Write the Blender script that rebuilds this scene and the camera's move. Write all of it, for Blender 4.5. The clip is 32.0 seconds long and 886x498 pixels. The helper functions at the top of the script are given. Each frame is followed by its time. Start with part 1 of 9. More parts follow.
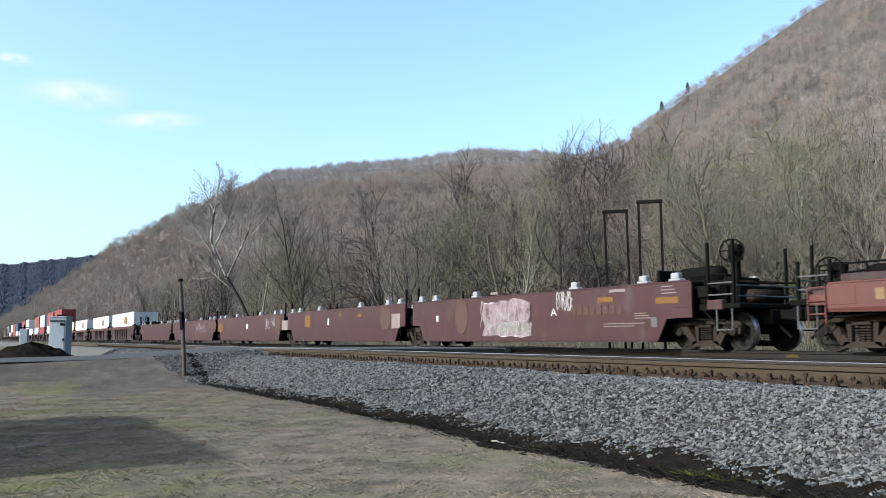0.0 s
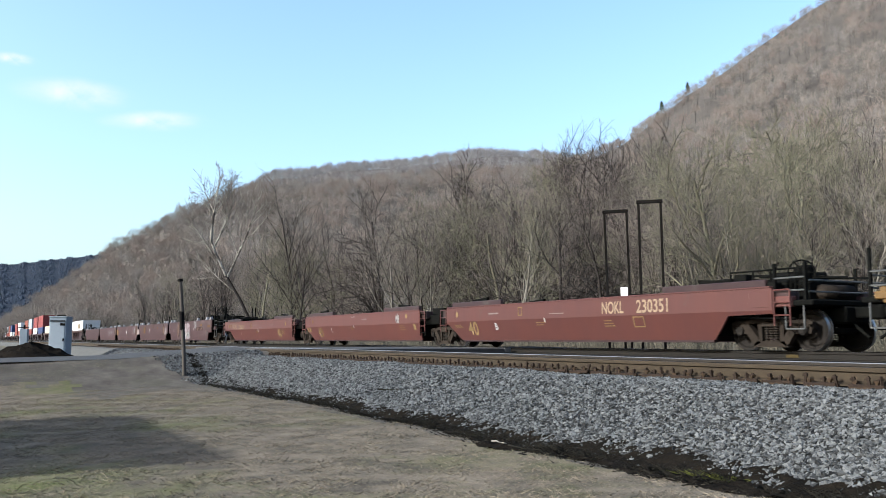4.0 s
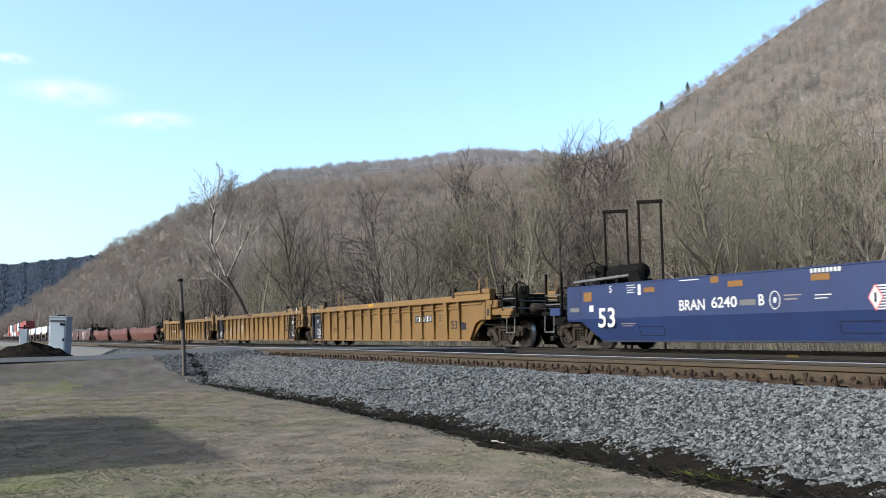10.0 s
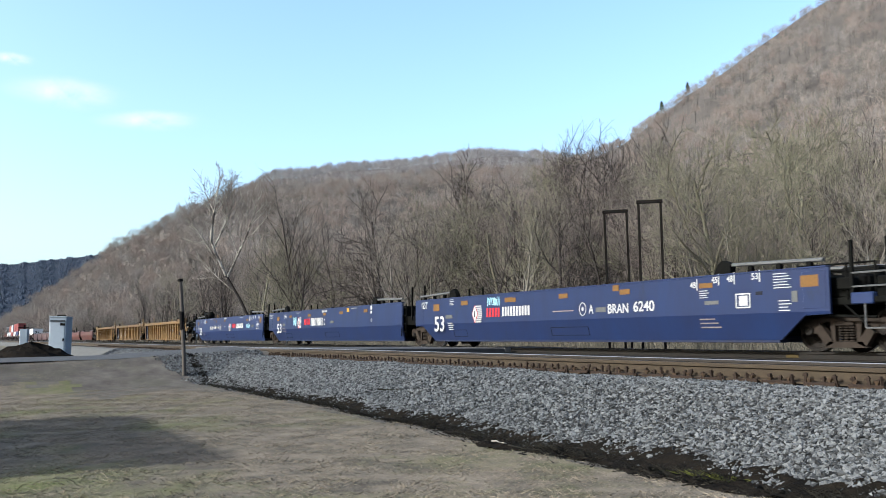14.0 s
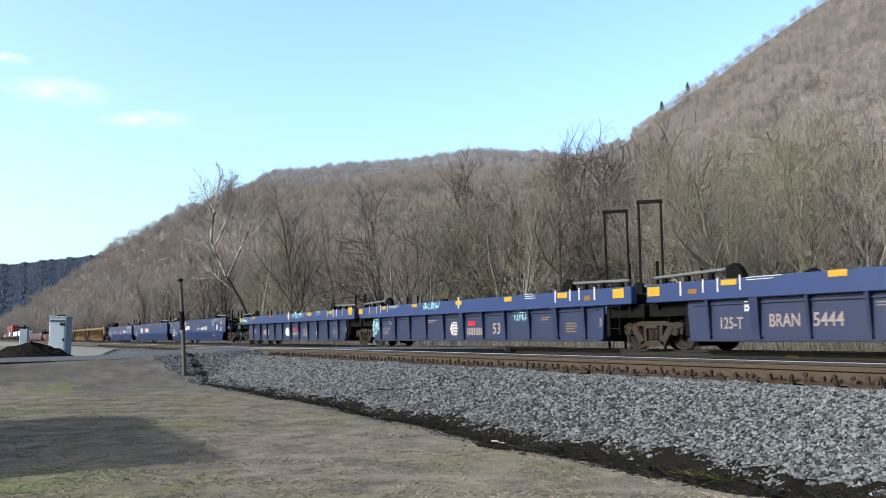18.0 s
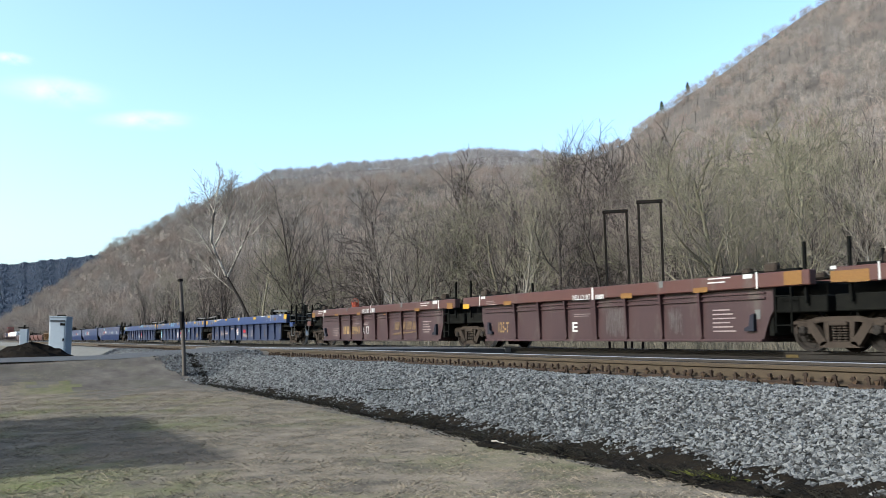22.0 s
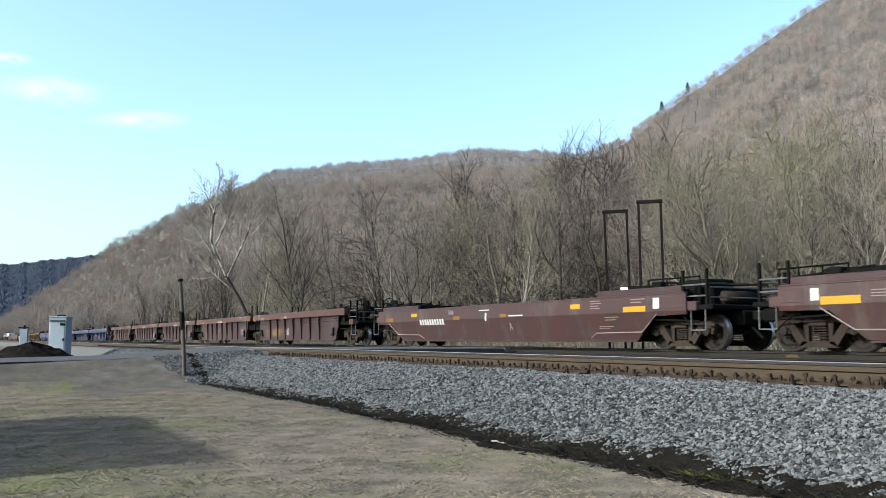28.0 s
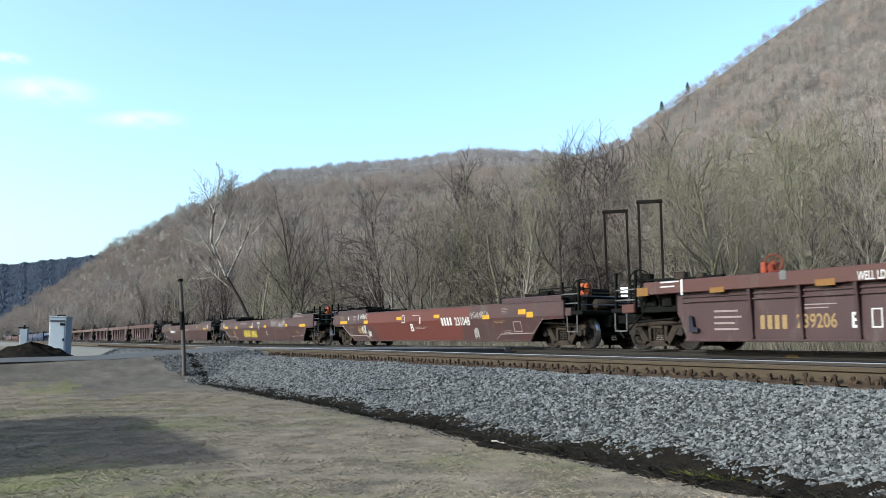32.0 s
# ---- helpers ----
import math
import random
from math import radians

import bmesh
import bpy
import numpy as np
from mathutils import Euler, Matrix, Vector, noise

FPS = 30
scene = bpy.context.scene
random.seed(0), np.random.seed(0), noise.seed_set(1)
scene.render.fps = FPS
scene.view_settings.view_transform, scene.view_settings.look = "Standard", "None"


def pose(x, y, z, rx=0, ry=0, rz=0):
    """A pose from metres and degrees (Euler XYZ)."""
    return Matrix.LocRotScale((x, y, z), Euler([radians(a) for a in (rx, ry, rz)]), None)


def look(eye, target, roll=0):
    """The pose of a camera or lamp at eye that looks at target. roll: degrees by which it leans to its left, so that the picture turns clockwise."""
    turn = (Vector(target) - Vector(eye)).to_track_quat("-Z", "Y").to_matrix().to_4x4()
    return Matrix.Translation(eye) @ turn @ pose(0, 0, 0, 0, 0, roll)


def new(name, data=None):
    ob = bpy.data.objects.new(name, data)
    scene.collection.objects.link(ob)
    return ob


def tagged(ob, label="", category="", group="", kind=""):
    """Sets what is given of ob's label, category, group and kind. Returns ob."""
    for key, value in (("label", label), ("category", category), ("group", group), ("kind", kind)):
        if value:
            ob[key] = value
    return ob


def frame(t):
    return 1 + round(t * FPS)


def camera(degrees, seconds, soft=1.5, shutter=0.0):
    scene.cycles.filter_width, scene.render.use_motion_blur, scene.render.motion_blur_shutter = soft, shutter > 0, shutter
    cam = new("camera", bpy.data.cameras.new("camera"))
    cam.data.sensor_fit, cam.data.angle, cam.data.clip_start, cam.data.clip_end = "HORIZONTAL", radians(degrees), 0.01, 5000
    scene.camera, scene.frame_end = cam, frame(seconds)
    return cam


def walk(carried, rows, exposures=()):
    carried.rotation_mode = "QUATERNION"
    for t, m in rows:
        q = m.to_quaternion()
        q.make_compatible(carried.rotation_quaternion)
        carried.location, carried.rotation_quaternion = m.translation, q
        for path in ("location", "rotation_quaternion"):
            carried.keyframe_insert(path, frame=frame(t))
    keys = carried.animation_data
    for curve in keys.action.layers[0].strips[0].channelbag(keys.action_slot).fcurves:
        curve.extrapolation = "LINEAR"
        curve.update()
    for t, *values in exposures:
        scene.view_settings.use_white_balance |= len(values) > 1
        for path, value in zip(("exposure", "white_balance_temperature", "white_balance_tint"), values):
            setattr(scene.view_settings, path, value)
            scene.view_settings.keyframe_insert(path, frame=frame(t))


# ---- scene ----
# World: x along the tracks (the train runs towards -x), y across them away from the camera, z up.
EYE_Z = 1.40
RAIL_Z = EYE_Z - 0.27           # top of the rail heads
NEAR_TRACK = 8.45               # centre line of the empty track
FAR_TRACK = 17.12               # centre line of the train's track
SPEED = 12.1                    # metres a second, towards -x
SECONDS = 32.0
YAW = 28.5                      # degrees between the tracks and the view
PITCH = 5.95

cam = camera(54.0, SECONDS, soft=0.85, shutter=0.12)
CAM_POSE = pose(0, 0, EYE_Z, 90 + PITCH, 0, 90 - YAW)
walk(cam, [(0.0, CAM_POSE), (SECONDS, CAM_POSE)],
     exposures=[(0.0, 1.28, 5600, 4), (6.0, 1.31, 5700, 4), (14.0, 1.35, 5650, 4),
                (23.0, 1.40, 5650, 2), (28.0, 1.42, 5650, 1), (32.0, 1.40, 5550, 0)])

# ---- light ----
SUN_FROM = Vector((-0.08, -1.0, 0.0)).normalized()
SUN_ELEVATION = radians(27)
world = bpy.data.worlds.new("sky")
scene.world = world
world.use_nodes = True
sky_nodes = world.node_tree.nodes
sky_tex = sky_nodes.new("ShaderNodeTexSky")
sky_tex.sky_type = "NISHITA"
sky_tex.sun_disc = False
sky_tex.sun_elevation = SUN_ELEVATION
sky_tex.sun_rotation = math.atan2(SUN_FROM.x, SUN_FROM.y)
sky_tex.air_density = 1.0
sky_tex.dust_density = 3.2
sky_tex.ozone_density = 1.0
world.node_tree.links.new(sky_tex.outputs[0], sky_nodes["Background"].inputs[0])
sky_nodes["Background"].inputs[1].default_value = 0.15

sun_data = bpy.data.lights.new("sun", "SUN")
sun_data.energy = 4.0
sun_data.angle = radians(0.6)
sun_data.color = (1.0, 0.92, 0.83)
sun = new("sun", sun_data)
sun_dir = SUN_FROM * math.cos(SUN_ELEVATION) + Vector((0, 0, math.sin(SUN_ELEVATION)))
sun.matrix_world = look(sun_dir * 300, (0, 0, 0))
# ---- materials ----
def material(name, color, rough=0.8, metal=0.0, second=None, scale=4.0, detail=6.0, amount=1.0,
             bump=0.0, bump_scale=40.0, stain=None, stain_scale=0.7, stain_at=0.55, spec=0.12, vary=0.0, stretch=None,
             island=0.0):
    """A surface of two mixed colours, with larger stains, fine relief and, if asked, a shade per object or per piece."""
    m = bpy.data.materials.new(name)
    m.use_nodes = True
    t = m.node_tree
    n, link = t.nodes, t.links.new
    b = n["Principled BSDF"]
    b.inputs["Roughness"].default_value = rough
    b.inputs["Metallic"].default_value = metal
    b.inputs["Specular IOR Level"].default_value = spec
    co = n.new("ShaderNodeTexCoord").outputs["Object"]
    if stretch:
        mp = n.new("ShaderNodeMapping")
        mp.inputs["Scale"].default_value = stretch
        link(co, mp.inputs["Vector"])
        co = mp.outputs[0]
    out = None
    if second:
        tex = n.new("ShaderNodeTexNoise")
        tex.inputs["Scale"].default_value = scale
        tex.inputs["Detail"].default_value = detail
        tex.inputs["Roughness"].default_value = 0.65
        link(co, tex.inputs["Vector"])
        ramp = n.new("ShaderNodeMapRange")
        ramp.inputs[1].default_value = 0.5 - 0.22 / amount
        ramp.inputs[2].default_value = 0.5 + 0.22 / amount
        link(tex.outputs[0], ramp.inputs[0])
        mix = n.new("ShaderNodeMix")
        mix.data_type = "RGBA"
        mix.inputs[6].default_value = (*color, 1)
        mix.inputs[7].default_value = (*second, 1)
        link(ramp.outputs[0], mix.inputs[0])
        out = mix.outputs[2]
    if stain:
        tex = n.new("ShaderNodeTexNoise")
        tex.inputs["Scale"].default_value = stain_scale
        tex.inputs["Detail"].default_value = 8
        tex.inputs["Roughness"].default_value = 0.7
        link(co, tex.inputs["Vector"])
        ramp = n.new("ShaderNodeMapRange")
        ramp.inputs[1].default_value = stain_at
        ramp.inputs[2].default_value = stain_at + 0.16
        link(tex.outputs[0], ramp.inputs[0])
        mix = n.new("ShaderNodeMix")
        mix.data_type = "RGBA"
        if out:
            link(out, mix.inputs[6])
        else:
            mix.inputs[6].default_value = (*color, 1)
        mix.inputs[7].default_value = (*stain, 1)
        link(ramp.outputs[0], mix.inputs[0])
        out = mix.outputs[2]
    if vary or island:
        if island:
            rnd = n.new("ShaderNodeNewGeometry").outputs["Random Per Island"]
        else:
            rnd = n.new("ShaderNodeObjectInfo").outputs["Random"]
        r = n.new("ShaderNodeMapRange")
        r.inputs[3].default_value = 1 - (vary or island)
        r.inputs[4].default_value = 1 + (vary or island)
        link(rnd, r.inputs[0])
        mul = n.new("ShaderNodeVectorMath")
        mul.operation = "SCALE"
        if out:
            link(out, mul.inputs[0])
        else:
            mul.inputs[0].default_value = color
        link(r.outputs[0], mul.inputs["Scale"])
        out = mul.outputs[0]
    if out:
        link(out, b.inputs["Base Color"])
    else:
        b.inputs["Base Color"].default_value = (*color, 1)
    if bump:
        tex = n.new("ShaderNodeTexNoise")
        tex.inputs["Scale"].default_value = bump_scale
        tex.inputs["Detail"].default_value = 4
        link(co, tex.inputs["Vector"])
        bp = n.new("ShaderNodeBump")
        bp.inputs["Strength"].default_value = bump
        bp.inputs["Distance"].default_value = 0.02
        link(tex.outputs[0], bp.inputs["Height"])
        link(bp.outputs[0], b.inputs["Normal"])
    return m


def lawn_material(name, gain, island):
    """Bleached straw and grey thatch, with wide patches that are still green."""
    m = material(name, (0.134 * gain, 0.112 * gain, 0.084 * gain), 0.95, second=(0.050 * gain, 0.043 * gain, 0.034 * gain), scale=2.6, detail=12,
                 amount=1.2, stain=(0.072 * gain, 0.075 * gain, 0.030 * gain), stain_scale=0.27, stain_at=0.50, bump=1.0, bump_scale=26, island=island, spec=0.05)
    return m


M_LAWN = lawn_material("dry_lawn", 1.0, 0.0)
M_GRASS = lawn_material("dry_grass_blades", 1.2, 0.2)
M_STRAW = material("bleached_straw", (0.125, 0.106, 0.079), 0.95, island=0.5, spec=0.05)
M_DIRT = material("trodden_dirt", (0.088, 0.078, 0.066), 0.95, second=(0.042, 0.037, 0.032), scale=1.8, detail=12, amount=1.2, stain=(0.050, 0.047, 0.034), stain_scale=0.6, stain_at=0.54, bump=1.0, bump_scale=26, spec=0.05)
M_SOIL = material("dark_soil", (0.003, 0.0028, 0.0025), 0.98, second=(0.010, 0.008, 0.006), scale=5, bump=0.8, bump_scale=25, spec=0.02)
# Near-black bed: shade between the loose stones is put into its colour.
M_GAPBED = material("ballast_bed", (0.021, 0.020, 0.019), 0.9, second=(0.010, 0.010, 0.009), scale=9, bump=1.0, bump_scale=22)
M_PALEBED = material("pale_ballast", (0.085, 0.082, 0.074), 0.95, second=(0.048, 0.046, 0.042), scale=7, detail=10, bump=1.0, bump_scale=20)
# Near-black bed from the near track to just past the far one.
M_DARKBED = material("dark_track_bed", (0.005, 0.005, 0.005), 0.95, second=(0.011, 0.009, 0.009), scale=6, bump=0.8, bump_scale=20)
M_STONE = material("ballast_stone", (0.058, 0.059, 0.059), 0.85, island=0.85)
M_ASPHALT = material("asphalt", (0.034, 0.034, 0.035), 0.9, second=(0.047, 0.046, 0.046), scale=1.2, bump=0.3, bump_scale=80)
M_RAIL = material("rusty_rail", (0.030, 0.021, 0.011), 0.8, second=(0.019, 0.013, 0.0075), scale=5, stain=(0.026, 0.017, 0.009), stain_scale=2, spec=0.2)
M_RAILGREY = material("grey_brown_rail", (0.019, 0.0152, 0.012), 0.8, second=(0.015, 0.012, 0.0095), scale=5, spec=0.15)
M_RAILDARK = material("near_black_rail", (0.007, 0.006, 0.005), 0.7, second=(0.010, 0.008, 0.006), scale=5)
M_RAILTOP = material("polished_rail_top", (0.14, 0.14, 0.15), 0.45, metal=0.3, second=(0.13, 0.13, 0.14), scale=6, stretch=(0.2, 6, 1), spec=0.4)
M_DULLTOP = material("dull_rail_top", (0.030, 0.026, 0.023), 0.6, metal=0.3, second=(0.045, 0.038, 0.032), scale=6, stretch=(0.2, 6, 1))
M_TIE = material("old_tie_wood", (0.016, 0.014, 0.010), 0.95, second=(0.028, 0.022, 0.018), scale=3, bump=0.5, vary=0.25, stretch=(8, 1, 1))
M_IRON = material("dark_rusty_iron", (0.020, 0.013, 0.008), 0.85, second=(0.034, 0.021, 0.011), scale=8)
M_HILL = material("leaf_litter", (0.064, 0.055, 0.047), 0.95, second=(0.046, 0.040, 0.035), scale=0.05, detail=10,
                  stain=(0.076, 0.065, 0.055), stain_scale=0.012, bump=0.4, bump_scale=0.6)
M_BARK = material("grey_bark", (0.026, 0.021, 0.018), 0.95, second=(0.013, 0.011, 0.010), scale=3, vary=0.35)
M_LIGHTBARK = material("light_grey_bark", (0.115, 0.106, 0.090), 0.95, second=(0.060, 0.054, 0.045), scale=2, vary=0.3)
M_TWIG = material("bare_twigs", (0.108, 0.093, 0.080), 0.95, vary=0.3)
M_REDTWIG = material("brownish_budding_twigs", (0.098, 0.082, 0.073), 0.95, vary=0.25)
M_GREENTWIG = material("mossy_green_twigs", (0.110, 0.104, 0.070), 0.95, vary=0.25)
M_PALE = material("pale_sycamore_bark", (0.30, 0.28, 0.24), 0.9, second=(0.040, 0.034, 0.029), scale=0.7, amount=2.0)
M_FARTRUNK = material("far_tree_trunks", (0.060, 0.053, 0.047), 0.95, island=0.6)
M_FARTWIG = material("far_tan_twigs", (0.152, 0.131, 0.114), 0.95, island=0.22)
M_FARRED = material("far_red_brown_twigs", (0.140, 0.112, 0.097), 0.95, island=0.22)
M_FARGREY = material("far_grey_twigs", (0.140, 0.128, 0.118), 0.95, island=0.22)
M_VALLEY = material("valley_grey_brown_twigs", (0.108, 0.095, 0.086), 0.95, island=0.15)
# Cooler than the slope's twigs, with distance haze put into the colour.
M_RIDGETWIG = material("far_ridge_hazed_twigs", (0.160, 0.150, 0.152), 0.95, island=0.4)
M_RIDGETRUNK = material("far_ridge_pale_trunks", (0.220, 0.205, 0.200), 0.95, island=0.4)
M_NEEDLE = material("pine_needles", (0.024, 0.034, 0.018), 0.9, second=(0.040, 0.050, 0.022), scale=2)
M_SHRUB = material("pale_brush", (0.092, 0.080, 0.062), 0.95, second=(0.062, 0.057, 0.041), scale=0.4, island=0.3)
M_PAINTGREY = material("weathered_grey_paint", (0.205, 0.228, 0.252), 0.55, second=(0.172, 0.195, 0.220), scale=3, stain=(0.126, 0.132, 0.147), stain_scale=1.4, stain_at=0.6)
M_WOOD = material("weathered_grey_wood", (0.069, 0.060, 0.051), 0.95, second=(0.042, 0.036, 0.032), scale=2, stretch=(10, 10, 1), bump=0.5, bump_scale=12)
M_BLACKSTEEL = material("black_steel", (0.005, 0.005, 0.005), 0.9, second=(0.010, 0.008, 0.007), scale=4, spec=0.03)
M_SIGNWHITE = material("white_enamel_sign", (0.80, 0.80, 0.79), 0.5, second=(0.72, 0.72, 0.71), scale=3)
M_HOUSE = material("pale_house_boards", (0.55, 0.53, 0.49), 0.8, second=(0.48, 0.46, 0.43), scale=2, stretch=(0.3, 0.3, 6))
M_ROOF = material("grey_roof_shingles", (0.09, 0.088, 0.085), 0.9, second=(0.06, 0.06, 0.06), scale=4)
M_MOSS = material("yellow_green_moss", (0.066, 0.069, 0.012), 0.95, second=(0.036, 0.040, 0.010), scale=4)
M_STICK = material("dead_sticks", (0.008, 0.007, 0.005), 0.95)
M_PALESTICK = material("bleached_stick", (0.22, 0.20, 0.18), 0.95)
M_YELLOWMARK = material("yellow_rail_paint", (0.040, 0.028, 0.008), 0.7, second=(0.030, 0.021, 0.007), scale=20)
# ---- mesh tools ----
def mesh_from(name, verts, faces_flat, size, mats, mat_index=None, smooth=False):
    """A mesh from arrays whose faces all have the same number of corners."""
    me = bpy.data.meshes.new(name)
    verts = np.asarray(verts, dtype=np.float32).reshape(-1, 3)
    loops = np.asarray(faces_flat, dtype=np.int32).ravel()
    count = len(loops) // size
    me.vertices.add(len(verts))
    me.vertices.foreach_set("co", verts.ravel())
    me.loops.add(len(loops))
    me.loops.foreach_set("vertex_index", loops)
    me.polygons.add(count)
    me.polygons.foreach_set("loop_start", np.arange(0, count * size, size, dtype=np.int32))
    if mat_index is not None:
        me.polygons.foreach_set("material_index", np.asarray(mat_index, dtype=np.int32))
    me.polygons.foreach_set("use_smooth", np.full(count, bool(smooth)))
    for m in mats:
        me.materials.append(m)
    me.update(calc_edges=True)
    me.validate()
    return me


def grid_mesh(name, xs, ys, height, mat, smooth=True):
    """A sheet over the lines xs and ys whose height is height(X, Y)."""
    X, Y = np.meshgrid(np.asarray(xs, float), np.asarray(ys, float), indexing="ij")
    Z = height(X, Y)
    n, k = X.shape
    v = np.stack([X, Y, Z], -1).reshape(-1, 3)
    i = np.arange(n * k).reshape(n, k)
    f = np.stack([i[:-1, :-1], i[1:, :-1], i[1:, 1:], i[:-1, 1:]], -1).reshape(-1, 4)
    return mesh_from(name, v, f, 4, [mat], smooth=smooth)


def part(name, bm, mat, parent, label=""):
    """Link a bmesh, or a ready mesh, as one object under a thing or under a part."""
    if isinstance(bm, bmesh.types.BMesh):
        me = bpy.data.meshes.new(name)
        bm.to_mesh(me)
        bm.free()
        me.materials.append(mat)
    else:
        me = bm
    ob = new(name, me)
    ob.parent = parent
    if label:
        ob["label"] = label
    return ob


def smooth_noise(X, Y, scale, seed=0.0):
    """A cheap rolling noise from summed waves, about -1 to 1."""
    a = np.sin(X / scale * 1.3 + seed) * np.cos(Y / scale * 1.7 - seed * 2.1)
    b = np.sin(X / scale * 2.9 - Y / scale * 2.3 + seed * 3.3) * 0.5
    c = np.cos(X / scale * 5.3 + Y / scale * 4.7 + seed * 1.7) * 0.25
    return (a + b + c) / 1.75


# ---- ground ----
ROAD_Y = np.array([-40, -12, -3, 0.7, 3.3, 5.5, 7.0, 8.0])
ROAD_H = np.array([0.0, 0.55, 0.76, 0.82, 0.87, 1.0, RAIL_Z - 0.02, RAIL_Z - 0.02])
ROAD_X0, ROAD_X1 = -29.4, -25.0


def ground_height(X, Y):
    z = np.interp(Y, [-4000, -3, 0, 3, 5.2, 5.8, 7, 20, 22, 26, 60, 4000],
                  [-0.3, 0.0, 0.06, 0.20, 0.28, 0.30, 0.35, 0.35, 0.5, 0.35, -0.3, -0.3])
    near = np.clip(1 - (np.abs(X) + np.abs(Y)) / 200, 0, 1)
    # the low bank that carries the road up to the crossing
    top = np.interp(Y, ROAD_Y, ROAD_H) - 0.02
    aside = np.maximum(np.maximum(X - ROAD_X1, ROAD_X0 - X), 0)
    fall = np.where(aside < 0.5, 0.5 * aside * aside, 0.25 * (aside - 0.25) + 0.0625)
    bank = np.where((Y < 8.2) & (Y > -40), top - fall * 1.15, -9)
    blend = 0.06
    z = np.maximum(z, bank) + 0.5 * blend * np.exp(-np.abs(z - bank) / blend)
    return z + near * (0.03 * smooth_noise(X, Y, 2.3) + 0.016 * smooth_noise(X, Y, 0.75, 4.0))


def spaced(a, b, fine_a, fine_b, step, far_steps):
    fine = np.arange(fine_a, fine_b + step / 2, step)
    left = fine_a - np.geomspace(1, fine_a - a + 1, far_steps)[1:] + 1
    right = fine_b + np.geomspace(1, b - fine_b + 1, far_steps)[1:] - 1
    return np.concatenate([left[::-1], fine, right])


ground = new("ground", grid_mesh("ground", spaced(-4500, 4500, -60, 8, 0.25, 26), spaced(-4000, 4500, -8, 30, 0.25, 26),
                                 ground_height, M_LAWN))
ground.data.materials.append(M_DIRT)
ground.data.materials.append(M_PALEBED)
centres = np.empty(len(ground.data.polygons) * 3, dtype=np.float32)
ground.data.polygons.foreach_get("center", centres)
centres = centres.reshape(-1, 3)
ragged = 0.5 * np.sin(centres[:, 1] * 1.3) + 0.3 * np.sin(centres[:, 1] * 3.1 + centres[:, 0]) + 0.25 * np.sin(centres[:, 0] * 5 + centres[:, 1] * 7)
bare = (centres[:, 0] < -19.8 + 1.6 * ragged) & (centres[:, 1] > 2.2 + 0.8 * ragged) & (centres[:, 0] > -30) & (centres[:, 1] < 8)
bare |= (centres[:, 0] < ROAD_X1 + 1.3 + ragged) & (centres[:, 0] > -75) & (centres[:, 1] > -8) & (centres[:, 1] < 22)
bare |= (centres[:, 1] > 5.0) & (centres[:, 1] < 24) & (np.abs(centres[:, 0]) < 75)
gravelly = (centres[:, 0] < -31.5 + ragged) & (centres[:, 0] > -120) & (centres[:, 1] > 4.0 + 0.5 * ragged) & (centres[:, 1] < 8.5)
ground.data.polygons.foreach_set("material_index", np.where(gravelly, 2, bare.astype(np.int32)))
tagged(ground, "dry winter lawn of tan and dull green grass", "lawn", kind="structure")


def ballast_height(X, Y):
    z = np.interp(Y, [5.2, 5.5, 6.6, 6.85, 10.2, 11.5, 14.2, 15.4, 18.9, 19.3, 21.0, 21.3],
                  [0.22, 0.34, 0.86, 0.925, 0.925, 0.80, 0.80, 0.92, 0.92, 0.88, 0.45, 0.30])
    return z + 0.02 * smooth_noise(X, Y, 0.5, 2) + 0.03 * smooth_noise(X, Y, 1.9, 1)


ballast_bed = new("ballast_bed", grid_mesh("ballast_bed", np.concatenate([[-1500, -900, -600, -400, -300, -220, -160, -120, -90, -75], np.arange(-60, 12, 0.4), [20, 40, 80, 160, 400]]),
                                           [5.2, 5.35, 5.5, 5.7, 5.9, 6.1, 6.35, 6.6, 6.9, 7.4, 8, 9, 10.2, 11.5, 12.8, 14.2, 15.4, 16, 17, 18, 18.9, 19.3, 20, 21, 21.3],
                                           ballast_height, M_GAPBED))
ballast_bed.data.materials.append(M_DARKBED)
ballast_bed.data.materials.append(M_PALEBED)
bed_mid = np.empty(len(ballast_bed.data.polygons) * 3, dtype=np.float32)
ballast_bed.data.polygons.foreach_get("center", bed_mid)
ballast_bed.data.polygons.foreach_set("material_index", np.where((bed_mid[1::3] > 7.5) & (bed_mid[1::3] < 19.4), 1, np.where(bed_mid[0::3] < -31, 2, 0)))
tagged(ballast_bed, "grey crushed stone railway embankment", "ballast", kind="structure")

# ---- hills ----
# fitted to the camera's skyline: bearing from tracks in degrees, crest rise over distance
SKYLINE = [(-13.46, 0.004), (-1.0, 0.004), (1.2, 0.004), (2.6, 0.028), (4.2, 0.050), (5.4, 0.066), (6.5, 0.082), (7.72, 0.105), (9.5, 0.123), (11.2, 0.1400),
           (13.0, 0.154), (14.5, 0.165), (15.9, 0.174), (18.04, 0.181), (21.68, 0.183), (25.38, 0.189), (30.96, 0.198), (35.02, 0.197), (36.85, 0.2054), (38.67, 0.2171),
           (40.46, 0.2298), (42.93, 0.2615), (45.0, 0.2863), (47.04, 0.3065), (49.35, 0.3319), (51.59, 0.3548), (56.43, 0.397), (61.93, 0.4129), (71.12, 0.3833)]


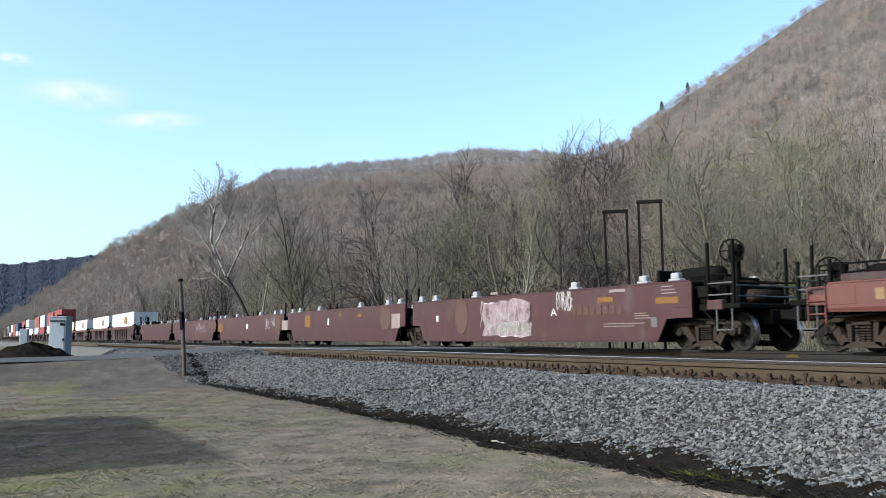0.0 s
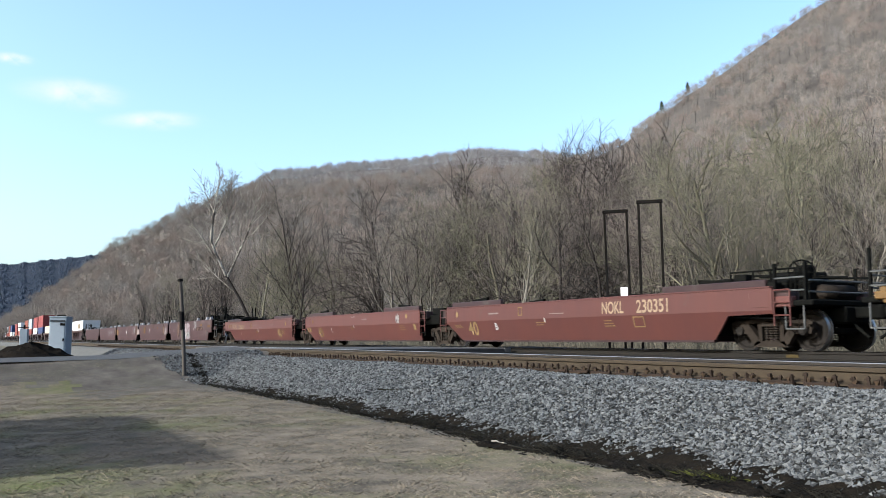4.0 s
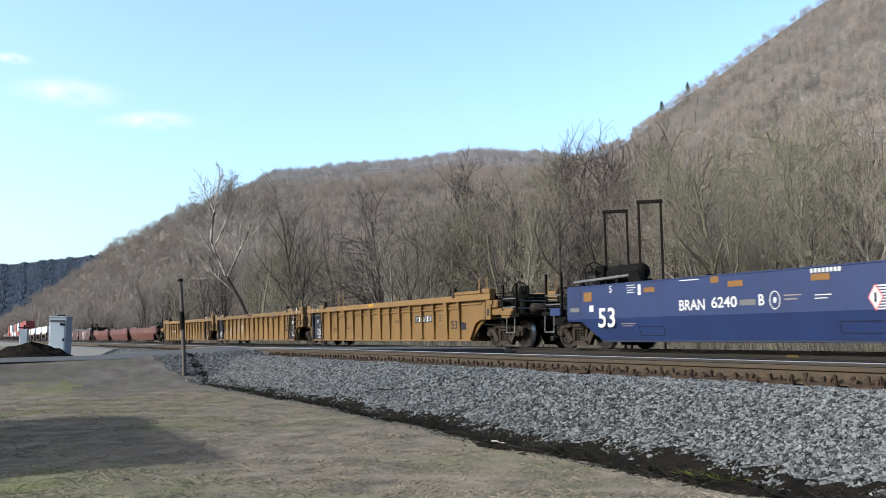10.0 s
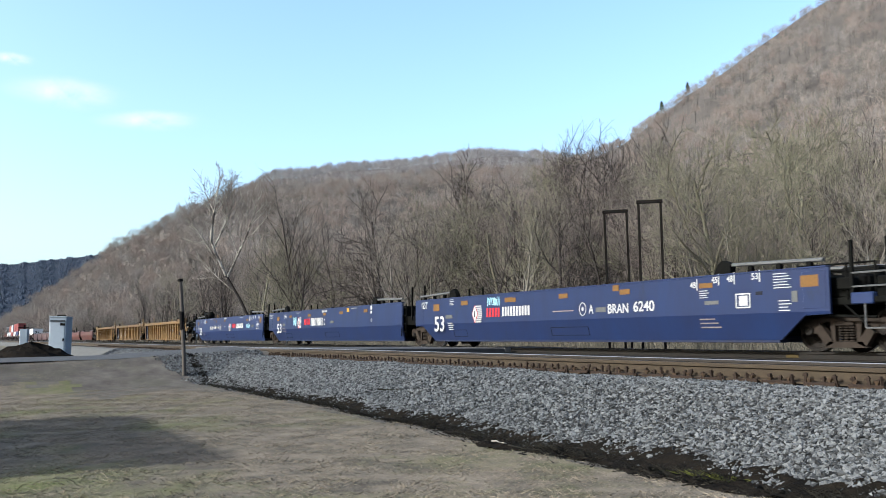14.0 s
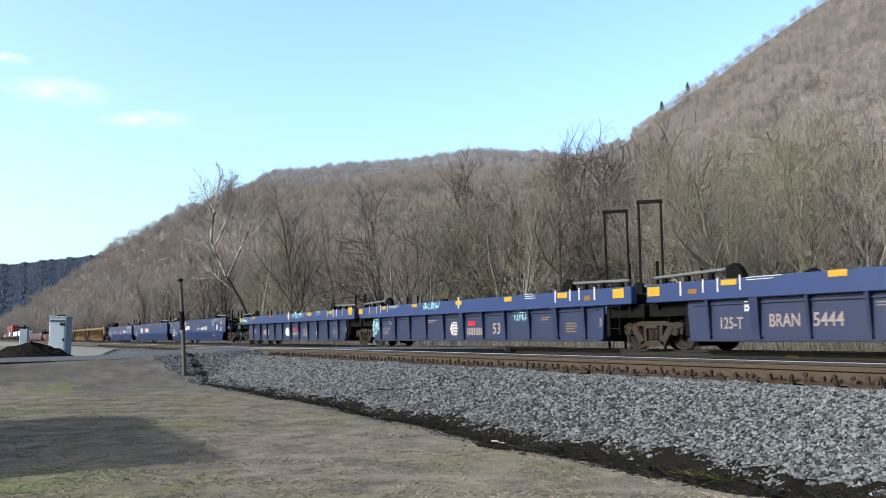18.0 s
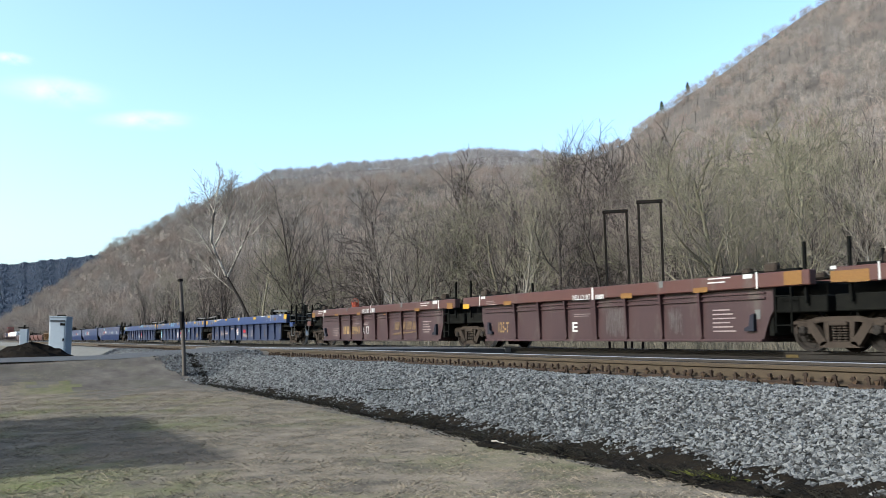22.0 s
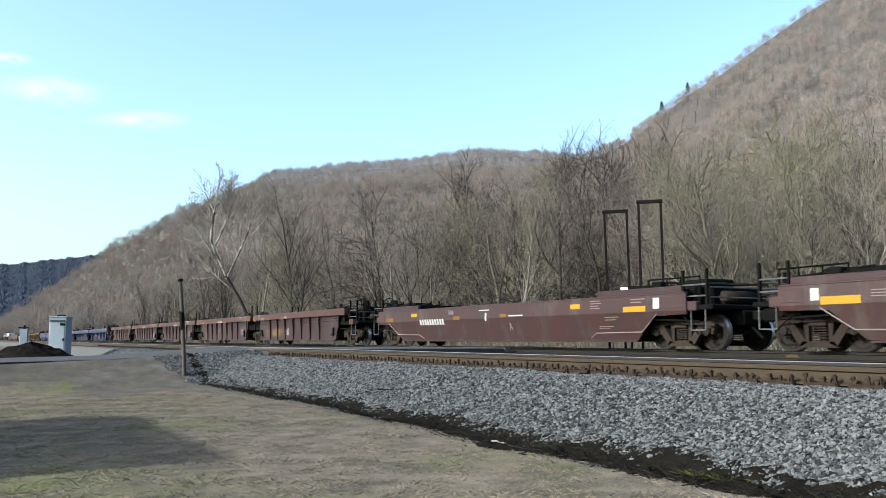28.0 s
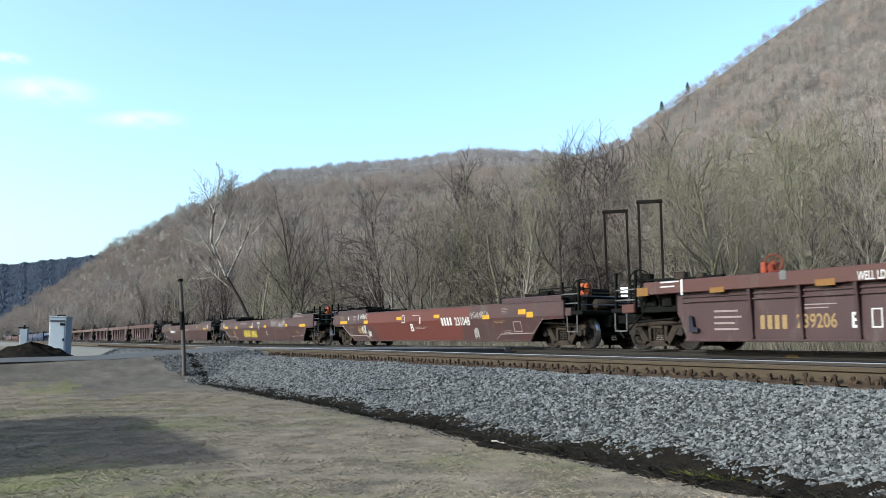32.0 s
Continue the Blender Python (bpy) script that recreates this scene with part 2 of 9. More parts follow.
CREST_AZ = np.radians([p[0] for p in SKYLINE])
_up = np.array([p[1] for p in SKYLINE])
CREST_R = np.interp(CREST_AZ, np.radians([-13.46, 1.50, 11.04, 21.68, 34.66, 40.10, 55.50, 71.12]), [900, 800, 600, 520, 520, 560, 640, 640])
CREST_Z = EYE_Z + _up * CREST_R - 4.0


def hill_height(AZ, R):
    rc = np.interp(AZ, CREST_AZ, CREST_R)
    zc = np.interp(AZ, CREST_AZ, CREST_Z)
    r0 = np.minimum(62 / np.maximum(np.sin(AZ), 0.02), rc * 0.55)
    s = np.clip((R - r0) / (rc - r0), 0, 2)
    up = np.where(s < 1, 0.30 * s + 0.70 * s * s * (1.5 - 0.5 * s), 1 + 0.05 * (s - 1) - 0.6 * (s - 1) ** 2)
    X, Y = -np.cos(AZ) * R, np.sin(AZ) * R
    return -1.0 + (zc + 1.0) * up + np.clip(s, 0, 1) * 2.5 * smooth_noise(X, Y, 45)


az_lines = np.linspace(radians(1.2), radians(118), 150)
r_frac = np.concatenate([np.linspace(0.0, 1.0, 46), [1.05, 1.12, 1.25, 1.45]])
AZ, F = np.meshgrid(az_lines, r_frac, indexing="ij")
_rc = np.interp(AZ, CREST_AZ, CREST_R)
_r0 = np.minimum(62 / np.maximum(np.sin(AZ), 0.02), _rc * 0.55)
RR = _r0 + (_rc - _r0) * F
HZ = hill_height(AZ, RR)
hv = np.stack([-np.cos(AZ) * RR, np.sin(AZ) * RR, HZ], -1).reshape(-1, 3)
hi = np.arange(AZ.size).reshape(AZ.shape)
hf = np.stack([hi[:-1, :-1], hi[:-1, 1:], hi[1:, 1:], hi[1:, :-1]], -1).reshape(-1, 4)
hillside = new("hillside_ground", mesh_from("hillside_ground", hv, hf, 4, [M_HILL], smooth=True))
tagged(hillside, "steep hillside covered in brown leaf litter", "hillside", kind="structure")

# the ridge at the end of the valley, its crest fitted to the view
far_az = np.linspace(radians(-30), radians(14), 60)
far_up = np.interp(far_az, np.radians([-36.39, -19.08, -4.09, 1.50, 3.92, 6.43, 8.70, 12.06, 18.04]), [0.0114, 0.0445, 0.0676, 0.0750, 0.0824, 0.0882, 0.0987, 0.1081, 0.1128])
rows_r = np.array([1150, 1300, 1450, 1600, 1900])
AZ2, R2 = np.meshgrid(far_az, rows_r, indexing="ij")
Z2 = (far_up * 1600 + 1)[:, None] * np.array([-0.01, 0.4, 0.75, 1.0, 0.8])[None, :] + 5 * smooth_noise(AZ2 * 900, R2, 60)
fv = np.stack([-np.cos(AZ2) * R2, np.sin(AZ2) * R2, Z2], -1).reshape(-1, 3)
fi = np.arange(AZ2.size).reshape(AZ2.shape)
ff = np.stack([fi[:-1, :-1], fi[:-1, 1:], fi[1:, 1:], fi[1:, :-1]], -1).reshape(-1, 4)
# Distance haze is put into these blue base colours.
M_FARRIDGE = material("hazed_wooded_ridge", (0.018, 0.023, 0.034), 0.95, second=(0.012, 0.016, 0.024), scale=0.04, detail=10)
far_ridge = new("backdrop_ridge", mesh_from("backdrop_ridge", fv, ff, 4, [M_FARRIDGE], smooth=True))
tagged(far_ridge, "distant wooded ridge closing the valley, blue with painted haze", "ridge", kind="structure")


def ridge_woods():
    """The ragged tree tops along the distant ridge."""
    rng = np.random.default_rng(52)
    n = 14000
    az = rng.uniform(radians(-3), far_az[-1], n)
    k = np.where(np.arange(n) < 3000, rng.uniform(0.95, 1.01, n), rng.uniform(0.12, 1.0, n))
    r = 1150 + (1600 - 1150) * k
    col = np.interp(az, far_az, np.arange(len(far_az)))
    lo = np.clip(col.astype(int), 0, len(far_az) - 2)
    row_z = np.array([np.interp(r[i], rows_r, Z2[lo[i]] * (1 - col[i] + lo[i]) + Z2[lo[i] + 1] * (col[i] - lo[i])) for i in range(n)])
    tall = rng.uniform(4, 7, n) * (0.8 + 0.4 * np.clip(np.sin(az * 300) + np.sin(az * 710), 0, 1))
    base = np.stack([-np.cos(az) * r, np.sin(az) * r, row_z - 3], -1)
    tip = base + np.stack([rng.normal(0, 2, n), rng.normal(0, 2, n), tall], -1)
    mid = (base + tip) / 2
    wide = rng.uniform(1.3, 2.4, n)
    turn = rng.uniform(0, math.pi, n)
    side = np.stack([np.cos(turn) * wide, np.sin(turn) * wide, np.zeros(n)], -1)
    across = np.stack([-side[:, 1], side[:, 0], np.zeros(n)], -1)
    v = np.stack([base, mid - side, mid - across, mid + side, mid + across, tip], 1).reshape(-1, 3)
    solid_faces = np.array([(0, 2, 1), (0, 3, 2), (0, 4, 3), (0, 1, 4), (5, 1, 2), (5, 2, 3), (5, 3, 4), (5, 4, 1)])
    f = ((np.arange(n) * 6)[:, None, None] + solid_faces[None]).reshape(-1, 3)
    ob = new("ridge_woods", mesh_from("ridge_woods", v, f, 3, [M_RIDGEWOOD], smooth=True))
    tagged(ob, "bare woods on the distant ridge, bluish with painted haze", "forest", kind="stuff")


# The tree colour carries the same haze blue.
M_RIDGEWOOD = material("hazed_ridge_trees", (0.025, 0.032, 0.046), 0.95, island=0.2)
ridge_woods()

# ---- bare trees ----
def grow(rng, height, spread=0.5, levels=4, lean=(0, 0), kids=(7, 5, 4, 4), low=0.3, trunk_r=None, straight=0.75):
    """Segments of a leafless tree: start, end, radius at both, level."""
    segs = []
    r0 = trunk_r or height * 0.013

    def branch(p, d, length, r, level):
        steps = 5 if level == 0 else 3 if level < 3 else 1
        pts = [np.array(p, float)]
        dd = np.array(d, float)
        for k in range(steps):
            dd = dd + rng.normal(0, 0.07 if level == 0 else 0.17, 3) + np.array([0, 0, 0.035])
            dd /= np.linalg.norm(dd)
            pts.append(pts[-1] + dd * length / steps)
        end_r = r * (0.25 if level else 0.3)
        for k in range(steps):
            a = r + (end_r - r) * k / steps
            b = r + (end_r - r) * (k + 1) / steps
            segs.append((*pts[k], *pts[k + 1], a, b, level))
        if level >= levels:
            return
        n = kids[min(level, len(kids) - 1)]
        for k in range(n):
            f = (low if level == 0 else 0.25) + (1 - (low if level == 0 else 0.25)) * (k + rng.random()) / n
            f = min(f, 0.98)
            j = min(int(f * steps), steps - 1)
            q = pts[j] + (pts[j + 1] - pts[j]) * (f * steps - j)
            axis = pts[j + 1] - pts[j]
            axis /= np.linalg.norm(axis)
            side = rng.normal(0, 1, 3)
            side -= axis * side.dot(axis)
            side /= np.linalg.norm(side)
            out = spread * (1.25 - 0.5 * f) * rng.uniform(0.7, 1.3)
            nd = axis * straight + side * out
            nd[2] += 0.14
            nd /= np.linalg.norm(nd)
            ln = length * (0.56 - 0.30 * f) * rng.uniform(0.75, 1.25) if level == 0 else length * rng.uniform(0.35, 0.65)
            branch(q, nd, ln, (r + (end_r - r) * f) * rng.uniform(0.5, 0.7), level + 1)

    d = np.array([lean[0], lean[1], 1.0])
    branch((0, 0, -0.3), d / np.linalg.norm(d), height, r0, 0)
    return np.array(segs)


def tubes(segs, sides, min_r=0.0):
    """Tapered prisms round the segments; triangles."""
    p, q = segs[:, 0:3], segs[:, 3:6]
    ra, rb = np.maximum(segs[:, 6], min_r), np.maximum(segs[:, 7], min_r * 0.5)
    d = q - p
    d = d / np.maximum(np.linalg.norm(d, axis=1, keepdims=True), 1e-6)
    ref = np.where(np.abs(d[:, 2:3]) > 0.9, np.array([[1.0, 0, 0]]), np.array([[0, 0, 1.0]]))
    u = np.cross(d, ref)
    u /= np.linalg.norm(u, axis=1, keepdims=True)
    w = np.cross(d, u)
    n = len(segs)
    ang = np.arange(sides) * 2 * np.pi / sides
    ring = u[:, None, :] * np.cos(ang)[None, :, None] + w[:, None, :] * np.sin(ang)[None, :, None]
    va = p[:, None, :] + ring * ra[:, None, None]
    vb = q[:, None, :] + ring * rb[:, None, None]
    v = np.concatenate([va, vb], 1).reshape(-1, 3)
    base = (np.arange(n) * 2 * sides)[:, None]
    k = np.arange(sides)
    k2 = (k + 1) % sides
    t1 = np.stack([k, k2, k2 + sides], -1)
    t2 = np.stack([k, k2 + sides, k + sides], -1)
    f = np.concatenate([t1, t2]).reshape(1, -1) + base
    return v, f.reshape(-1, 3)


def slivers(segs, width=1.0, min_r=0.0):
    """One thin triangle a twig."""
    p, q = segs[:, 0:3], segs[:, 3:6]
    r = np.maximum(segs[:, 6], min_r) * width
    d = q - p
    rnd = np.stack([np.sin(p[:, 0] * 37 + p[:, 2] * 11), np.cos(p[:, 1] * 29 + p[:, 2] * 7), 0.3 * np.sin(p[:, 2] * 53)], -1)
    u = np.cross(d, rnd)
    u /= np.maximum(np.linalg.norm(u, axis=1, keepdims=True), 1e-6)
    v = np.stack([p - u * r[:, None], p + u * r[:, None], q], 1).reshape(-1, 3)
    f = np.arange(len(v)).reshape(-1, 3)
    return v, f


def merge(pieces):
    vs, fs, off = [], [], 0
    for v, f in pieces:
        vs.append(v)
        fs.append(f + off)
        off += len(v)
    return np.concatenate(vs), np.concatenate(fs)


def tree_meshes(seed, height, bark=M_BARK, twig=0.010, crown_mat=M_TWIG, **kw):
    """Trunk-with-limbs mesh and crown-of-twigs mesh of one bare tree."""
    rng = np.random.default_rng(seed)
    segs = grow(rng, height, **kw)
    lv = segs[:, 8]
    v, f = merge([tubes(segs[lv == 0], 7), tubes(segs[lv == 1], 5), tubes(segs[lv == 2], 3, 0.024)])
    trunk = mesh_from("tree_trunk", v, f, 3, [bark], smooth=True)
    v, f = merge([slivers(segs[lv == 3], 1.2, twig * 1.2), slivers(segs[lv >= 4], 1.0, twig)])
    crown = mesh_from("tree_crown", v, f, 3, [crown_mat])
    return trunk, crown


def plant_tree(kind, x, y, z, turn, size, label):
    ob = new("bare_tree")
    tagged(ob, label, "tree", group="bare trees behind the railway")
    ob.matrix_world = pose(x, y, z, 0, 0, turn) @ Matrix.Scale(size, 4)
    part("trunk", kind[0], None, ob)
    part("crown", kind[1], None, ob)
    return ob


KIDS = (12, 7, 5, 3)
TREE_KINDS = [tree_meshes(11, 15, kids=KIDS, spread=0.62, low=0.25, twig=0.012), tree_meshes(12, 17, kids=KIDS, spread=0.52, low=0.35, twig=0.012, crown_mat=M_REDTWIG),
              tree_meshes(13, 14, M_LIGHTBARK, kids=KIDS, spread=0.70, low=0.22, twig=0.012), tree_meshes(14, 16, kids=KIDS, spread=0.55, low=0.30, twig=0.012, crown_mat=M_REDTWIG),
              tree_meshes(15, 13, M_LIGHTBARK, kids=KIDS, spread=0.62, low=0.20, twig=0.012, crown_mat=M_GREENTWIG), tree_meshes(16, 18, kids=KIDS, spread=0.48, low=0.40, twig=0.012)]
KIND_HEIGHT = (15, 17, 14, 16, 13, 18)
rng = np.random.default_rng(5)
planted = 0
while planted < 225:
    bearing = rng.uniform(radians(4), radians(62)) if planted < 150 else rng.uniform(radians(33), radians(60)) if planted < 190 else rng.uniform(radians(6), radians(15))
    y = 31 + 42 * rng.random() ** 1.3
    x = -y / math.tan(bearing)
    if x < -420:
        continue
    d = math.hypot(x, y)
    k = int(rng.integers(6))
    tall = min(rng.uniform(12.5, 21.0), d * rng.uniform(0.15, 0.21)) * float(np.interp(bearing, [radians(6), radians(20)], [0.5, 1.0]))
    z = max(-0.4, float(hill_height(np.array(bearing), np.array(d))) if y > 62 else -0.4)
    # Crowns are kept under the skyline seen from the camera.
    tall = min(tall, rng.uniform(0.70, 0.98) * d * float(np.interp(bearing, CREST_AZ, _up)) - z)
    plant_tree(TREE_KINDS[k], x, y, z, rng.uniform(0, 360), tall / KIND_HEIGHT[k] * 0.92,
               "leafless grey deciduous tree at the foot of the hill")
    planted += 1


def far_kind(seed, height, wide, twigs, thick):
    """A small leafless tree: trunk, rising limbs and a rounded crown of fine twigs; corners, faces and how many faces are wood."""
    rng = np.random.default_rng(seed)
    bend = rng.normal(0, 0.35, (4, 2)) * np.array([[0], [0.4], [0.8], [1.0]])
    stem = [np.array([bend[k][0], bend[k][1], height * f]) for k, f in enumerate((-0.03, 0.3, 0.55, 0.8))]
    wood = [(*stem[k], *stem[k + 1], height * 0.011 * (1 - 0.28 * k), height * 0.011 * (1 - 0.28 * (k + 1)), 0) for k in range(3)]
    mid, half = np.array([0, 0, height * 0.63]), np.array([wide, wide, height * 0.37])
    limbs = []
    for k in range(9):
        a = k * 2.4 + rng.uniform(-0.4, 0.4)
        f = rng.uniform(0.28, 0.72)
        p = np.array([np.interp(f, (-0.03, 0.3, 0.55, 0.8), [q[i] for q in stem]) for i in range(2)] + [height * f])
        up = rng.uniform(0.1, 0.8)
        q = mid + half * np.array([math.cos(a) * math.sqrt(1 - up * up), math.sin(a) * math.sqrt(1 - up * up), up]) * rng.uniform(0.75, 1.0)
        limbs.append((*p, *q, 0.06, 0.02, 1))
    d = rng.normal(0, 1, (twigs, 3))
    d /= np.linalg.norm(d, axis=1, keepdims=True)
    d[:, 2] = np.where(d[:, 2] < -0.45, -d[:, 2], d[:, 2])
    p = mid + d * half * rng.uniform(0.35, 1.0, (twigs, 1))
    way = d * 0.7 + np.array([0, 0, 0.6]) + rng.normal(0, 0.45, (twigs, 3))
    way /= np.linalg.norm(way, axis=1, keepdims=True)
    q = p + way * rng.uniform(0.07, 0.15, (twigs, 1)) * height
    fine = np.concatenate([p, q, np.full((twigs, 1), thick), np.zeros((twigs, 1)), np.ones((twigs, 1))], 1)
    v, f = merge([tubes(np.array(wood), 3), slivers(np.array(limbs), 1.0, 0.05), slivers(fine)])
    return v, f, 18 + len(limbs)


def forest(name, seed, count, place, kinds, mats, label):
    """Many small leafless trees in one mesh; place gives x, y, z and size of each."""
    rng = np.random.default_rng(seed)
    vs, fs, ms, off = [], [], [], 0
    for k in range(count):
        x, y, z, size = place(rng, k)
        v, fc, wood = kinds[rng.integers(len(kinds))]
        a = rng.uniform(0, 6.28)
        c, s = math.cos(a) * size * rng.uniform(0.85, 1.15), math.sin(a) * size
        m = np.array([[c, -s, 0], [s, c, 0], [0, 0, size]])
        vs.append(v @ m.T + np.array([x, y, z]))
        fs.append(fc + off)
        tint = 1 + int(rng.integers(len(mats) - 1))
        ms.append(np.where(np.arange(len(fc)) < wood, 0, tint))
        off += len(v)
    ob = new(name, mesh_from(name, np.concatenate(vs), np.concatenate(fs), 3, mats, np.concatenate(ms)))
    tagged(ob, label, "forest", kind="stuff")


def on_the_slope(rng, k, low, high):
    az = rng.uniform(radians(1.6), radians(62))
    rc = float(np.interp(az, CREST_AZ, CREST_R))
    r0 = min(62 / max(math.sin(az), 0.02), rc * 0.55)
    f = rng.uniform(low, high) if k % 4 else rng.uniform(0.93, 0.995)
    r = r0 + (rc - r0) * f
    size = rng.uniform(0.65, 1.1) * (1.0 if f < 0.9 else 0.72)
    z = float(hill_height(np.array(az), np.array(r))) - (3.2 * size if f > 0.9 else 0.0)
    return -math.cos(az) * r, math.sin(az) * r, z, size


def low_slope(rng, k):
    return on_the_slope(rng, 1, 0.0, 0.28)


def high_slope(rng, k):
    return on_the_slope(rng, k, 0.22, 1.02)


WIDTHS = (3.6, 4.3, 3.9, 4.8, 3.4)
forest("hillside_woods", 9, 3300, high_slope, [far_kind(100 + s, 13.5, w, 250, 0.062) for s, w in enumerate(WIDTHS)],
       [M_FARTRUNK, M_FARTWIG, M_FARRED, M_FARGREY], "bare deciduous forest covering the hillside")
forest("lower_woods", 10, 700, low_slope, [far_kind(120 + s, 13.5, w, 420, 0.030) for s, w in enumerate(WIDTHS)],
       [M_FARTRUNK, M_FARTWIG, M_FARRED, M_FARGREY], "bare deciduous forest low on the hillside")



def valley_slope(rng, k):
    az = rng.uniform(radians(1.4), radians(13))
    rc = float(np.interp(az, CREST_AZ, CREST_R))
    r = rc * rng.uniform(0.55, 1.0)
    return -math.cos(az) * r, math.sin(az) * r, float(hill_height(np.array(az), np.array(r))) - 1.5, rng.uniform(0.5, 0.85)


forest("valley_woods", 29, 900, valley_slope, [far_kind(140 + s, 13.5, w, 150, 0.085) for s, w in enumerate(WIDTHS)],
       [M_FARTRUNK, M_VALLEY], "bare grey-brown woods far down the valley side")

# ---- the wooded ridge behind the slope ----
# Crest rises follow the skyline in the camera's view.
BACK_AZ = np.radians([8.0, 11.0, 14.3, 17.2, 23.0, 27.0, 31.0, 35.1, 38.0, 43.0])
BACK_UP = np.array([0.08, 0.120, 0.158, 0.191, 0.203, 0.211, 0.221, 0.2165, 0.206, 0.20])
BACK_R = (660.0, 740.0, 820.0, 880.0, 960.0)


def back_height(az, r):
    crest = EYE_Z + np.interp(az, BACK_AZ, BACK_UP) * 880 - 8.5
    return crest * np.interp(r, BACK_R, (0.55, 0.78, 0.94, 1.0, 0.95)) + 2.0 * smooth_noise(az * 880, r, 40)


AZ3, R3 = np.meshgrid(np.linspace(BACK_AZ[0], BACK_AZ[-1], 60), BACK_R, indexing="ij")
i3 = np.arange(AZ3.size).reshape(AZ3.shape)
back_ridge = new("hillside_ridge", mesh_from("hillside_ridge", np.stack([-np.cos(AZ3) * R3, np.sin(AZ3) * R3, back_height(AZ3, R3)], -1).reshape(-1, 3),
                                             np.stack([i3[:-1, :-1], i3[:-1, 1:], i3[1:, 1:], i3[1:, :-1]], -1).reshape(-1, 4), 4, [M_HILL], smooth=True))
tagged(back_ridge, "wooded ridge rising behind the hillside", "hillside", kind="structure")


def on_the_ridge(rng, k):
    az = rng.uniform(BACK_AZ[0] + 0.01, BACK_AZ[-1] - 0.02)
    r = rng.uniform(740, 890) if k % 2 else rng.uniform(850, 895)
    return -math.cos(az) * r, math.sin(az) * r, float(back_height(az, r)) - 5.2, rng.uniform(0.75, 1.15)


forest("ridge_line_woods", 19, 1900, on_the_ridge, [far_kind(300 + s, 14.5, 3.6, 120, 0.12) for s in range(4)], [M_RIDGETRUNK, M_RIDGETWIG], "bare woods along the ridge behind the slope, greyed for haze")

# ---- single trees that stand out ----
def sycamore():
    """A big leaning tree with pale limbs that divides half way up."""
    rng = np.random.default_rng(77)
    right = np.array([0.477, 0.879])

    def at(side, z):
        return np.array([right[0] * side, right[1] * side, z])

    stem = [at(0.0, -0.3), at(-1.2, 3.0), at(-2.7, 6.0), at(-4.35, 8.7), at(-5.5, 11.0), at(-6.3, 13.0)]
    radii = [0.19, 0.17, 0.155, 0.15, 0.14, 0.12]
    segs = np.array([(*stem[k], *stem[k + 1], radii[k], radii[k + 1], 0) for k in range(5)])
    thick, twigs = [tubes(segs, 8)], []
    for side, z, lean, height, r in ((-6.2, 12.9, 0.10, 7.2, 0.17), (-5.4, 10.9, -0.75, 6.0, 0.11), (-4.3, 8.6, 0.55, 9.5, 0.14),
                                     (-5.9, 12.2, 0.45, 6.0, 0.11), (-3.4, 7.2, -1.1, 5.5, 0.08)):
        segs = grow(rng, height, kids=(9, 6, 5, 4), spread=0.62, low=0.3, lean=tuple(right * lean), trunk_r=r)
        segs[:, 0:3] += at(side, z)
        segs[:, 3:6] += at(side, z)
        lv = segs[:, 8]
        thick += [tubes(segs[lv <= 1], 6, 0.035), tubes(segs[lv == 2], 3, 0.022)]
        twigs.append(slivers(segs[lv >= 3], 1.1, 0.018))
    v, f = merge(thick)
    trunk = mesh_from("sycamore_trunk", v, f, 3, [M_PALE, M_BARK], (np.arange(len(f)) < 3 * 16).astype(int), smooth=True)
    v, f = merge(twigs)
    return trunk, mesh_from("sycamore_crown", v, f, 3, [M_TWIG])


ob = plant_tree(sycamore(), -97.5, 29.5, 0.0, 0, 1.0, "tall leaning sycamore with pale patchy bark and bare limbs")
ob.name = "sycamore_tree"


def broad_meshes(seed, height, bark, crown_mat=M_TWIG, **kw):
    """A spreading tree whose limbs can be told apart."""
    segs = grow(np.random.default_rng(seed), height, kids=(12, 8, 7, 5), spread=0.85, low=0.14, straight=0.7, trunk_r=0.24, **kw)
    lv = segs[:, 8]
    v, f = merge([tubes(segs[lv == 0], 8), tubes(segs[lv == 1], 6, 0.04), tubes(segs[lv == 2], 4, 0.024), tubes(segs[lv == 3], 3, 0.012)])
    trunk = mesh_from("broad_trunk", v, f, 3, [bark], smooth=True)
    v, f = slivers(segs[lv >= 4], 1.0, 0.009)
    return trunk, mesh_from("broad_crown", v, f, 3, [crown_mat])


M_MOSSBARK = material("mossy_grey_bark", (0.128, 0.118, 0.078), 0.95, second=(0.040, 0.038, 0.031), scale=3, vary=0.2)
BROAD = [broad_meshes(201, 12, M_BARK, M_REDTWIG), broad_meshes(202, 12, M_MOSSBARK, M_GREENTWIG), broad_meshes(203, 12, M_MOSSBARK, M_GREENTWIG)]
